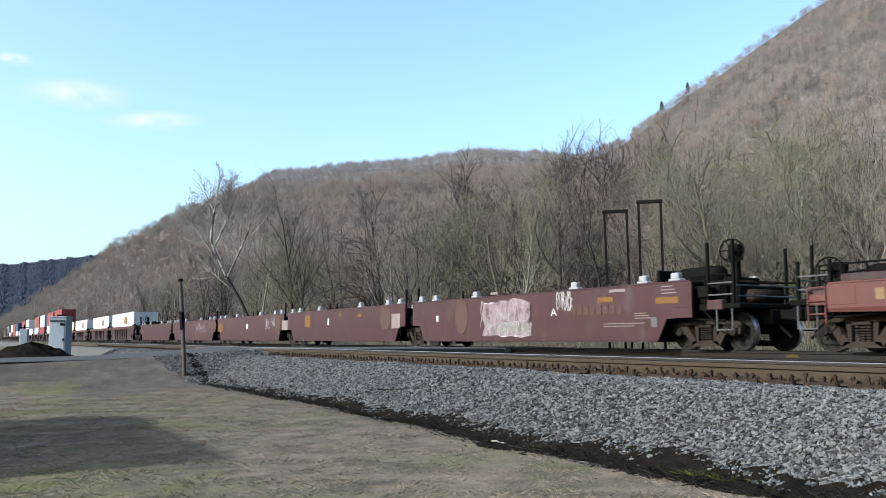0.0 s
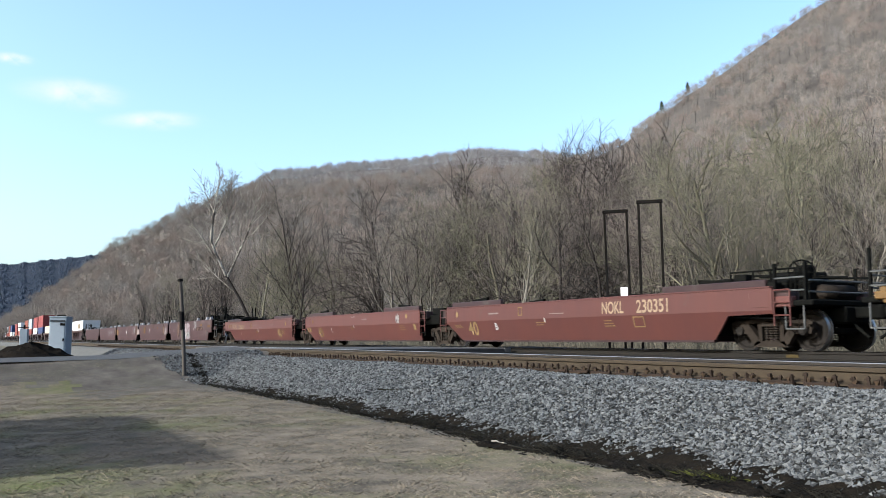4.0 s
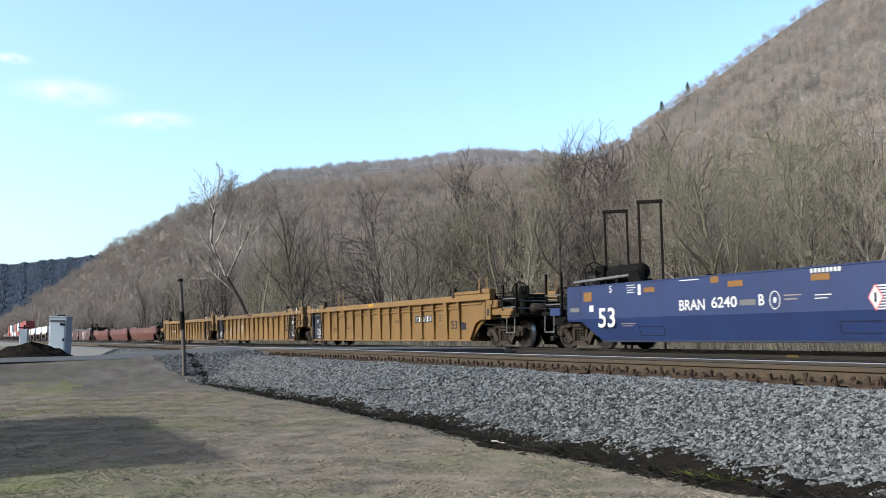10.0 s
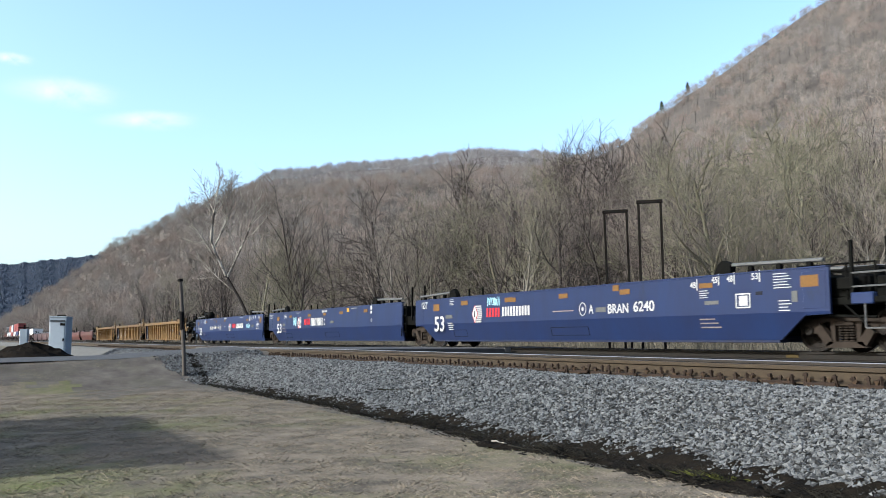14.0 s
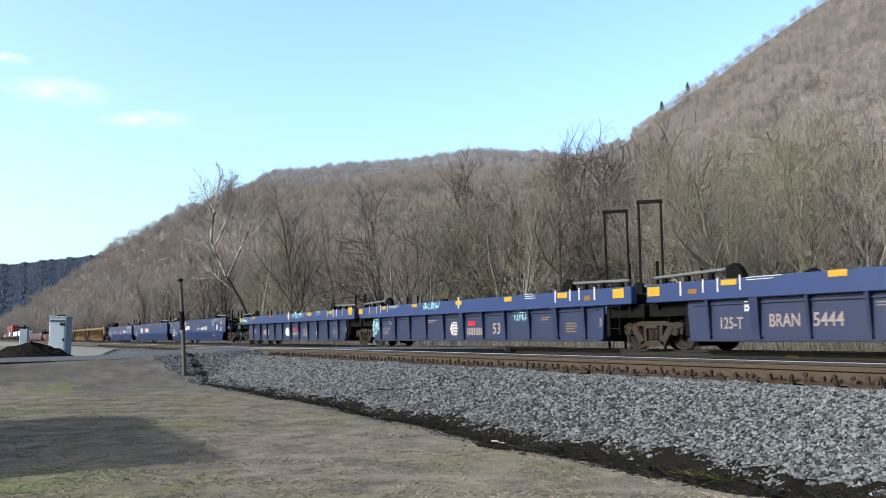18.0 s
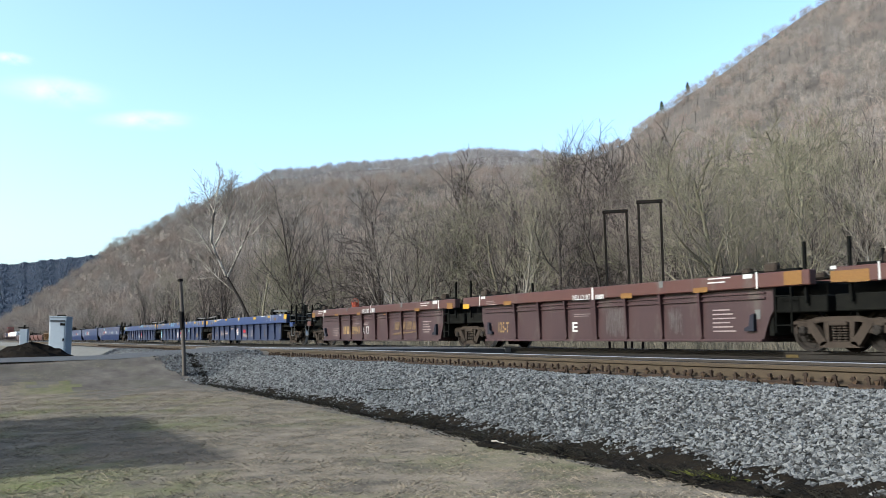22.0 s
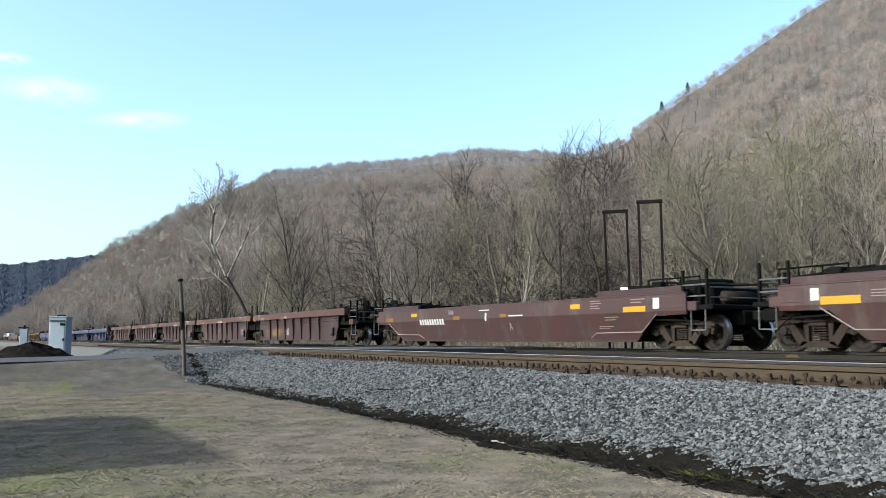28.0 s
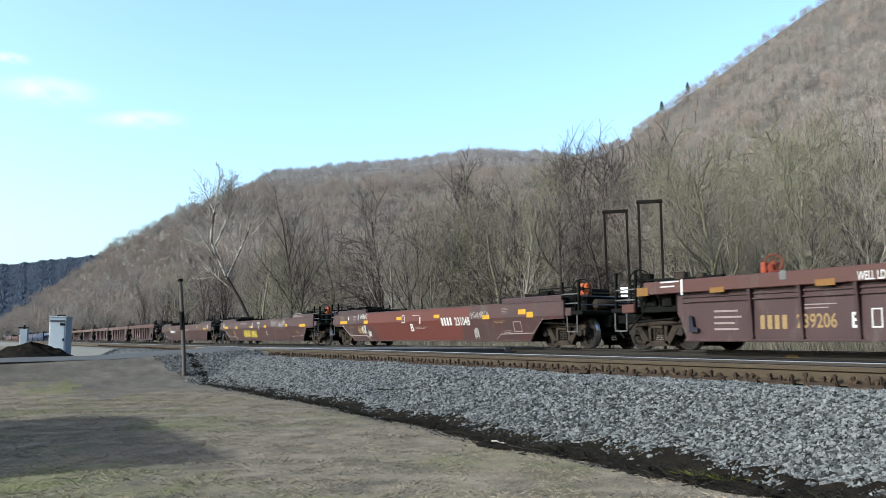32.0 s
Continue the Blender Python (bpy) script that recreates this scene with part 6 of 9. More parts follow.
def top_gear(car, style, a, b, z, mat, left, right):
    """Container guides and other fittings along the top of the walls, at both ends of the well."""
    for x, way in ((a, 1), (b, -1)):
        def xbox(p, q):
            return (min(x + way * p, x + way * q), max(x + way * p, x + way * q))
        for s in (-1, 1):
            if style in ("red", "forty_eight"):
                if style == "red":
                    red_corner(car, x, way, s, z)
                part("guide_rail", ready("guide_rail", boxes((*xbox(0.25, 3.6), s * 1.34 - 0.06, s * 1.34 + 0.06, z + 0.03, z + 0.20), bevel=0.02), M_BROWN2), None, car, "dark maroon container guide rail")
                bm = bmesh.new()
                prism(bm, [(x + way * 1.2, z), (x + way * 2.3, z), (x + way * 2.5, z + 0.32), (x + way * 1.5, z + 0.26)], s * 1.2 - 0.05, s * 1.2 + 0.05)
                part("guide_flap", ready("guide_flap", bm, M_BLACK), None, car)
            elif style in ("blue", "blue_ribbed"):
                bm = bmesh.new()
                bar(bm, (x + way * 0.2, s * 1.38, z + 0.17), (x + way * 2.9, s * 1.38, z + 0.24), 0.045, 6)
                part("guide_pipe", ready("guide_pipe", bm, M_STEELPIPE), None, car, "grey steel container guide pipe")
                for d in (0.5, 1.3, 2.1):
                    part("guide_bracket", ready("guide_bracket", boxes((*xbox(d, d + 0.12), s * 1.36 - 0.05, s * 1.36 + 0.05, z, z + 0.18)), M_BLACK), None, car)
                bm = bmesh.new()
                prism(bm, [(x + way * 2.7, z), (x + way * 3.25, z), (x + way * 3.1, z + 0.26), (x + way * 2.95, z + 0.36), (x + way * 2.7, z + 0.28)], s * 1.36 - 0.09, s * 1.36 + 0.09)
                part("guide_flap", ready("guide_flap", bm, M_BLACK), None, car)
            elif style == "mustard":
                part("guide_rail", ready("guide_rail", boxes((*xbox(1.75, 2.5), s * 1.435 - 0.095, s * 1.435 + 0.095, z + 0.002, z + 0.13), bevel=0.02), M_YELLOW), None, car)
                part("latch", ready("latch", boxes((*xbox(2.45, 2.6), s * 1.48 - 0.08, s * 1.48 + 0.08, z - 0.08, z + 0.28), bevel=0.01), M_TRUCK), None, car)
                mustard_corner(car, x, way, s, z, (left if way > 0 else right) == "end")
            elif style == "brown_old":
                for d in (0.4, 1.6, 4.6):
                    bm = boxes((*xbox(d, d + 0.42), s * 1.38 - 0.12, s * 1.38 + 0.12, z + 0.02, z + 0.10), (*xbox(d + 0.08, d + 0.36), s * 1.38 - 0.09, s * 1.38 + 0.09, z + 0.08, z + 0.25), bevel=0.03)
                    part("corner_lock", ready("corner_lock", bm, M_LOCK), None, car, "pale grey container lock")
            elif style == "brown_ribbed":
                part("guide_rail", ready("guide_rail", boxes((*xbox(0.4, 2.6), s * 1.29 - 0.07, s * 1.29 + 0.07, z + 0.002, z + 0.07), bevel=0.01), M_BLACK), None, car)
                for d, w, h in ((1.0, 0.35, 0.22), (1.75, 0.25, 0.15)):
                    part("guide_flap", ready("guide_flap", boxes((*xbox(d, d + w), s * 1.28 - 0.1, s * 1.28 + 0.1, z, z + h), bevel=0.04), M_TRUCK), None, car)


STYLES = {
    "brown_old": dict(kind="smooth", paint=M_BROWN, low=M_BROWN2, top=1.71, bend=1.0, tuck=0.02, cut_z=0.82, end=(0.0, 0.90, 1.23), joint=(0.35, 0.95, 1.30), posts=True),
    "red": dict(kind="smooth", paint=M_RED, low=M_BROWN2, top=1.42, bend=0.92, tuck=0.20, cut_z=0.84, end=(-0.45, 0.86, 1.45), joint=(0.95, 1.05, 1.80), joint_right=(1.30, 1.34, 1.40), posts=False),
    "mustard": dict(kind="ribbed", paint=M_YELLOW, low=M_YELLOW, top=1.86, chord=1.63, end=0.2, joint=0.40, over=0.0, sheet_in=0.55, arch=0.85, sheet_in_left=0.15, arch_left=0.5, pitch=1.0, reach=7, wide=(0, 6), posts=False),
    "blue": dict(kind="smooth", paint=M_BLUE, low=M_BLUEDARK, top=1.78, bend=0.86, tuck=0.16, cut_z=0.80, end=(0.0, 0.65, 1.40), joint=(0.08, 0.70, 1.40), joint_right=(1.15, 1.20, 1.25), posts=True),
    "blue_ribbed": dict(kind="ribbed", paint=M_BLUE2, low=M_BLUEDARK, top=1.70, chord=1.22, end=0.0, joint=0.30, over=0.0, sheet_in=1.35, arch=0.05, pitch=1.43, reach=5, wide=(0, 4), posts=True),
    "brown_ribbed": dict(kind="ribbed", paint=M_BROWN4, low=M_BROWN2, top=1.76, chord=1.43, end=0.0, joint=0.30, over=0.0, sheet_in=1.10, arch=0.30, pitch=1.37, reach=3, wide=(0,), posts=True),
    "forty_eight": dict(kind="smooth", paint=M_BROWN3, low=M_BROWN2, top=1.43, bend=1.0, tuck=0.20, cut_z=0.90, end=(-0.65, 0.60, 1.35), joint=(0.6, 0.9, 1.4), posts=False),
}


# ---- markings ----
FONT_CACHE = {}


def text_mesh(words, mat):
    key = (words, mat.name)
    if key not in FONT_CACHE:
        cu = bpy.data.curves.new("lettering", "FONT")
        cu.body = words
        cu.size = 1.0
        cu.fill_mode = "FRONT"
        cu.offset = 0.018
        tmp = new("lettering", cu)
        me = bpy.data.meshes.new_from_object(tmp.evaluated_get(bpy.context.evaluated_depsgraph_get()))
        bpy.data.objects.remove(tmp)
        me.materials.clear()
        me.materials.append(mat)
        co = np.empty(len(me.vertices) * 3, dtype=np.float32)
        me.vertices.foreach_get("co", co)
        co = co.reshape(-1, 3)
        lo, hi = co.min(0), co.max(0)
        co[:, :2] = (co[:, :2] - lo[:2]) / (hi[:2] - lo[:2]) - 0.5
        out = np.stack([co[:, 0], np.zeros(len(co)), co[:, 1]], -1)
        me.vertices.foreach_set("co", out.astype(np.float32).ravel())
        me.update()
        FONT_CACHE[key] = me
    return FONT_CACHE[key]


def unit_plate(mat):
    return shared(("plate", mat.name), lambda: ready("marking", boxes((-0.5, 0.5, -0.5, 0.5, -0.5, 0.5)), mat))


def face_y(style, z):
    S = STYLES[style]
    if S["kind"] == "smooth":
        y = -1.5 if z > S["bend"] else -1.5 + S["tuck"] * min(1, (S["bend"] - z) / (S["bend"] - 0.26))
        return y - 0.006
    return -1.526 if z > S["chord"] else -1.376


def lean_of(style, z):
    S = STYLES[style]
    if S["kind"] == "smooth" and z < S["bend"]:
        return math.atan2(S["tuck"], S["bend"] - 0.26)
    return 0.0


def mark(car, style, u, z, w, h, color, name="marking", label=""):
    """A painted patch or sticker on the wall that faces the empty track."""
    p = part(name, unit_plate(PAINTS[color]), None, car, label)
    p.location = (u, face_y(style, z), z)
    p.scale = (w, 0.006, h)
    p.rotation_euler = (lean_of(style, z), 0, 0)
    return p


def letters(car, style, u, z, w, h, color, words):
    p = part("lettering", text_mesh(words, PAINTS[color]), None, car)
    p.location = (u, face_y(style, z) - 0.006, z)
    p.scale = (w, 1, h)
    p.rotation_euler = (lean_of(style, z), 0, 0)


def bars(car, style, u, z, w, h, color, count):
    """Writing as plain bars, one a character."""
    bm = bmesh.new()
    for k in range(count):
        c = -0.5 + (k + 0.5) / count
        box(bm, c - 0.32 / count, c + 0.32 / count, -0.003, 0.003, -0.5, 0.5)
    p = part("lettering", ready("lettering", bm, PAINTS[color]), None, car)
    p.location = (u, face_y(style, z) - 0.002, z)
    p.scale = (w, 1, h)
    p.rotation_euler = (lean_of(style, z), 0, 0)


def lines(car, style, u, z, w, h, color, count):
    """Small print as plain lines."""
    bm = bmesh.new()
    for k in range(count):
        c = -0.5 + (k + 0.5) / count
        short = 0.12 * ((k * 7 + count) % 3)
        box(bm, -0.5, 0.5 - short, -0.003, 0.003, c - 0.16 / count, c + 0.16 / count)
    p = part("small_print", ready("small_print", bm, PAINTS[color]), None, car)
    p.location = (u, face_y(style, z) - 0.002, z)
    p.scale = (w, 1, h)
    p.rotation_euler = (lean_of(style, z), 0, 0)


def outline(car, style, u, z, w, h, color, t=0.03):
    bm = boxes((-w / 2, w / 2, -0.004, 0.003, -h / 2, -h / 2 + t), (-w / 2, w / 2, -0.004, 0.003, h / 2 - t, h / 2),
               (-w / 2, -w / 2 + t, -0.004, 0.003, -h / 2 + t, h / 2 - t), (w / 2 - t, w / 2, -0.004, 0.003, -h / 2 + t, h / 2 - t))
    p = part("stencil_box", ready("stencil_box", bm, PAINTS[color]), None, car)
    p.location = (u, face_y(style, z) - 0.002, z)
    p.rotation_euler = (lean_of(style, z), 0, 0)


def scribble(car, style, u, z, w, h, color, seed, strokes=7, thick=0.026):
    """Spray paint: loops and strokes with no words."""
    rng = random.Random(seed)
    bm = bmesh.new()
    cells = strokes + strokes // 2

    def line(pts, wide):
        for p, q in zip(pts[:-1], pts[1:]):
            dx, dz = q[0] - p[0], q[1] - p[1]
            ln = max(math.hypot(dx, dz), 1e-4)
            ux, uz = dx / ln * wide * 0.3, dz / ln * wide * 0.3
            nx, nz = -dz / ln * wide / 2, dx / ln * wide / 2
            vs = [bm.verts.new((px, 0, pz)) for px, pz in ((p[0] - nx - ux, p[1] - nz - uz), (q[0] - nx + ux, q[1] - nz + uz), (q[0] + nx + ux, q[1] + nz + uz), (p[0] + nx - ux, p[1] + nz - uz))]
            bm.faces.new(vs)

    for k in range(cells):
        cx = -w / 2 + w * (k + 0.5) / cells
        rx, rz = w / cells * rng.uniform(0.45, 0.75), h * rng.uniform(0.25, 0.5)
        lift = (h / 2 - rz) * rng.uniform(-1, 1)
        wide = thick * rng.uniform(0.7, 1.3)
        kind = rng.randrange(4)
        if kind == 0:
            a0, turn = rng.uniform(0, 6.28), rng.choice((-1, 1)) * rng.uniform(3.5, 6.0)
            line([(cx + rx * math.cos(a0 + turn * i / 10), lift + rz * math.sin(a0 + turn * i / 10)) for i in range(11)], wide)
        elif kind == 1:
            n = rng.randrange(3, 6)
            line([(cx - rx + 2 * rx * i / (n - 1), lift + rz * (1 if i % 2 else -1) * rng.uniform(0.5, 1.0)) for i in range(n)], wide)
        elif kind == 2:
            line([(cx - rx * 0.3, lift - rz), (cx + rx * rng.uniform(-0.3, 0.4), lift + rz)], wide)
            line([(cx - rx * 0.7, lift + rz * rng.uniform(-0.3, 0.7)), (cx + rx, lift + rz * rng.uniform(-0.2, 0.8))], wide)
        else:
            line([(cx - rx * 0.6, lift - rz), (cx - rx * 0.5, lift + rz), (cx + rx * 0.7, lift + rz * 0.5), (cx - rx * 0.4, lift), (cx + rx, lift - rz)], wide)
    p = part("graffiti", ready("graffiti", bm, PAINTS[color]), None, car, "sprayed graffiti strokes")
    p.location = (u, face_y(style, z) - 0.003, z)
    p.rotation_euler = (lean_of(style, z), 0, 0)


def emblem(car, style, u, z, h):
    """A white diamond with a red rim on a block of grey stripes."""
    bm = bmesh.new()
    for k in range(9):
        zz = -0.42 * h + 0.84 * h * k / 8
        cut = abs(zz) * 0.3
        box(bm, -0.10 * h, 0.72 * h - cut, -0.002, 0.002, zz - 0.028 * h, zz + 0.028 * h)
    p = part("emblem_stripes", ready("emblem_stripes", bm, M_GREYMARK), None, car, "grey striped emblem")
    p.location = (u, face_y(style, z) - 0.002, z)
    p.rotation_euler = (lean_of(style, z), 0, 0)
    for size, mt, dy in ((0.5, M_REDMARK, 0.006), (0.44, M_WHITE, 0.010)):
        bm = bmesh.new()
        prism(bm, [(-size * h * 0.62, 0), (0, size * h), (size * h * 0.62, 0), (0, -size * h)], -0.002, 0.002)
        p = part("emblem_diamond", ready("emblem_diamond", bm, mt), None, car)
        p.location = (u - 0.05 * h, face_y(style, z) - dy, z)
        p.rotation_euler = (lean_of(style, z), 0, 0)
    p = part("emblem_bar", unit_plate(M_PANEL), None, car)
    p.location = (u - 0.05 * h, face_y(style, z) - 0.014, z)
    p.scale = (0.10 * h, 0.002, 0.34 * h)


def swoosh(car, style, u, z, w, h, color):
    """A slanted block emblem with a swept line under it."""
    bm = bmesh.new()
    for k in range(4):
        x0 = -w / 2 + w * k / 4
        prism(bm, [(x0, -h * 0.1), (x0 + w * 0.2, -h * 0.1), (x0 + w * 0.235, h * 0.5), (x0 + w * 0.035, h * 0.5)], -0.003, 0.003)
    prism(bm, [(-w * 0.55, -h * 0.5), (w * 0.45, -h * 0.28), (w * 0.45, -h * 0.2), (-w * 0.5, -h * 0.32)], -0.003, 0.003)
    p = part("emblem", ready("emblem", bm, PAINTS[color]), None, car, "faded tan painted emblem")
    p.location = (u, face_y(style, z) - 0.003, z)


def oval(car, style, u, z, w, h, color):
    bm = bmesh.new()
    prism(bm, [(w / 2 * math.cos(2 * math.pi * k / 20), h / 2 * math.sin(2 * math.pi * k / 20)) for k in range(20)], -0.003, 0.003)
    p = part("emblem", ready("emblem", bm, PAINTS[color]), None, car, "faded oval emblem")
    p.location = (u, face_y(style, z) - 0.002, z)
    p.rotation_euler = (lean_of(style, z), 0, 0)


def ring(car, style, u, z, w, h, color, t=0.05):
    """A hand-drawn ring with a dot in it."""
    bm = bmesh.new()
    n = 18
    a = [(math.cos(2 * math.pi * k / n), math.sin(2 * math.pi * k / n)) for k in range(n)]
    out = [bm.verts.new((c * w / 2, 0, q * h / 2)) for c, q in a]
    inn = [bm.verts.new((c * (w / 2 - t), 0, q * (h / 2 - t))) for c, q in a]
    dot = [bm.verts.new((c * w * 0.16, 0, q * h * 0.16)) for c, q in a]
    for k in range(n):
        bm.faces.new((out[k], out[(k + 1) % n], inn[(k + 1) % n], inn[k]))
    bm.faces.new(dot)
    p = part("painted_ring", ready("painted_ring", bm, PAINTS[color]), None, car)
    p.location = (u, face_y(style, z) - 0.004, z)
    p.rotation_euler = (lean_of(style, z), 0, 0)


def spray_patch(car, style, u, z, w, h, color, seed):
    """A ragged block of old spray paint."""
    rng = random.Random(seed)
    bm = bmesh.new()
    n = 26
    rim = []
    for k in range(n):
        c, q = math.cos(2 * math.pi * k / n), math.sin(2 * math.pi * k / n)
        m = max(abs(c), abs(q))
        rim.append(bm.verts.new((c / m * w / 2 * rng.uniform(0.80, 1.0), 0, q / m * h / 2 * rng.uniform(0.75, 1.0))))
    bm.faces.new(rim)
    bmesh.ops.triangulate(bm, faces=bm.faces)
    p = part("graffiti", ready("graffiti", bm, PAINTS[color]), None, car, "old block of sprayed paint")
    p.location = (u, face_y(style, z) - 0.001, z)
    p.rotation_euler = (lean_of(style, z), 0, 0)


# ---- train: the cars, front to rear ----
def rest_x(t0):
    """Where a truck stands at the start, given the time at which it passed the place abreast of the camera's left."""
    return 8.9 + SPEED * t0


MOVERS = []


def run_of_cars(style, times, label, group, brakes=(True, True), tanks=(True, True), gear=M_BLACK, brake_mat=None, z_gear=2.25, mat=None):
    out = []
    n = len(times) - 1
    for k in range(n):
        L = (times[k + 1] - times[k]) * SPEED
        left = "end" if k == 0 else "joint"
        right = "end" if k == n - 1 else "joint"
        car = well_car(style, L, left, right, label, group)
        paint_mat = mat or STYLES[style]["paint"]
        if left == "end":
            coupled_end(car, 0, -1, paint_mat, brakes[0], tanks[0], z_gear, brake_mat=brake_mat, inboard=style == "blue")
        if right == "end":
            coupled_end(car, L, 1, paint_mat, brakes[1], tanks[1], z_gear, brake_mat=brake_mat, inboard=style == "blue")
        MOVERS.append((car, rest_x(times[k])))
        out.append(car)
    return out
LABEL_OLD = "brown flat-sided container well car, empty and sprayed with graffiti"
OLD = run_of_cars("brown_old", (-8.522, -7.222, -5.932, -4.642, -3.352, -2.052), LABEL_OLD, "old brown well cars", z_gear=2.62)
RED = run_of_cars("red", (-1.695, -0.445, 0.832, 2.113), "faded red container well car with sloped lower walls, empty", "faded red well cars", tanks=(False, False), z_gear=1.95)
MUSTARD = run_of_cars("mustard", (2.447, 4.009, 5.621, 7.182), "mustard yellow ribbed container well car, empty", "mustard yellow well cars", tanks=(False, False), z_gear=2.1)
BLUE = run_of_cars("blue", (7.528, 9.097, 10.692, 12.273), "blue smooth-sided container well car with white lettering, empty", "smooth blue well cars", brakes=(True, False), tanks=(True, False), z_gear=2.3)
RIBBED_BLUE = run_of_cars("blue_ribbed", (12.608, 14.204, 15.790, 17.367), "blue ribbed container well car with yellow reflectors, empty", "ribbed blue well cars", brakes=(False, True), tanks=(False, False), z_gear=2.2)
RIBBED_BROWN = run_of_cars("brown_ribbed", (17.719, 18.990, 20.260, 21.529, 22.803, 24.077), "brown ribbed container well car, empty and dusty", "ribbed brown well cars", tanks=(False, False), z_gear=2.1)
LABEL_48 = "grimy brown single container well car, empty, with sloped lower walls"
FIRST_48 = run_of_cars("forty_eight", (24.455, 25.878), LABEL_48, "single brown well cars", brakes=(True, False), tanks=(False, False), z_gear=2.0)
SECOND_48 = run_of_cars("forty_eight", (26.218, 27.671), LABEL_48, "single brown well cars", brakes=(False, True), tanks=(False, False), z_gear=2.0, brake_mat=M_HANDBRAKE)
THIRD_48 = run_of_cars("forty_eight", (28.023, 29.458), "red-brown single container well car, empty, with sprayed tags", "single brown well cars", brakes=(False, True), tanks=(False, False), z_gear=2.0, brake_mat=M_HANDBRAKE)
LAST = run_of_cars("brown_ribbed", (29.805, 31.065), "brown ribbed container well car, empty and dusty", "ribbed brown well cars", tanks=(False, False), z_gear=2.1)

# red hand brakes standing on the walls of the ribbed brown cars
for car in (RIBBED_BROWN[0], LAST[0]):
    part("brake_stand", ready("brake_stand", boxes((3.10, 3.26, -0.62, -0.40, 1.74, 2.10), (3.30, 3.46, -0.60, -0.36, 1.78, 2.06), bevel=0.03), M_REDBRAKE), None, car, "red hand brake housing")
    wheel = part("brake_wheel", ready("brake_wheel", wheel_hand_mesh(), M_REDBRAKE), None, car, "red spoked hand brake wheel")
    wheel.location = (3.52, -0.62, 2.06)
    wheel.scale = (0.72, 0.72, 0.72)
    wheel.rotation_euler = (0, 0, radians(38))
    part("brake_post", ready("brake_post", boxes((3.0, 3.7, -0.8, -0.3, 1.66, 1.76), bevel=0.01), M_BLACK), None, car)

# newer paint on the middle of the third single car
for p in THIRD_48[0].children:
    if p.name.startswith("side_sheet"):
        p.data = p.data.copy()
        p.data.materials.append(M_FRESH)
        for f in p.data.polygons:
            if 4.0 < f.center.x < 12.3:
                f.material_index = 1

# each shared truck belongs to the unit behind it; the last unit carries both of its own

# ---- loaded cars at the head of the train ----
def container_mesh(length, mat):
    """A corrugated steel box."""
    n = int(length / 0.28)
    xs = np.linspace(0.1, length - 0.1, n * 2)
    bm = bmesh.new()
    for s in (-1, 1):
        lo, hi = [], []
        for k, x in enumerate(xs):
            y = s * (1.29 - (0.035 if (k // 2) % 2 else 0.0))
            lo.append(bm.verts.new((x, y, 0.16)))
            hi.append(bm.verts.new((x, y, 2.78)))
        for k in range(len(xs) - 1):
            bm.faces.new((lo[k], lo[k + 1], hi[k + 1], hi[k]))
    box(bm, 0, length, -1.30, 1.30, 0.0, 0.16, 0.01)
    box(bm, 0, length, -1.30, 1.30, 2.78, 2.90, 0.01)
    for x in (0.0, length - 0.12):
        for y in (-1.30, 1.18):
            box(bm, x, x + 0.12, y, y + 0.12, 0.16, 2.78)
        box(bm, x + 0.03, x + 0.09, -1.18, 1.18, 0.16, 2.78)
    for y in (-0.8, -0.3, 0.3, 0.8):
        bar(bm, (length + 0.02, y, 0.2), (length + 0.02, y, 2.75), 0.025, 5)
    return ready("container_shell", bm, mat)


BOX_PAINTS = {"white": material("white_container_paint", (0.432, 0.439, 0.446), 0.5, second=(0.382, 0.389, 0.396), scale=1.5, vary=0.05),
              "beige": material("beige_container_paint", (0.360, 0.302, 0.216), 0.6, second=(0.302, 0.252, 0.187), scale=1.5),
              "orange": material("orange_container_paint", (0.15, 0.042, 0.026), 0.6, second=(0.12, 0.038, 0.026), scale=1.5, vary=0.15),
              "grey": material("grey_container_paint", (0.216, 0.223, 0.238), 0.6, second=(0.173, 0.180, 0.194), scale=1.5, vary=0.15),
              "maroon": material("maroon_container_paint", (0.137, 0.032, 0.029), 0.6, second=(0.108, 0.029, 0.029), scale=1.5, vary=0.15),
              "navy": material("navy_container_paint", (0.025, 0.040, 0.101), 0.6, second=(0.022, 0.032, 0.072), scale=1.5, vary=0.15)}


def container(color, u, lift, length, badge=False):
    ob = new("shipping_container")
    tagged(ob, color + " corrugated steel shipping container riding in a well car", "container", group="containers at the head of the train")
    part("shell", shared(("box", color, length), lambda: container_mesh(length, BOX_PAINTS[color])), None, ob)
    if badge:
        p = part("badge", unit_plate(M_TAN), None, ob, "small dull yellow badge")
        p.location = (length * 0.66, -1.31, 2.05)
        p.scale = (2.2, 0.01, 0.8)
    MOVERS.append((ob, u, lift))


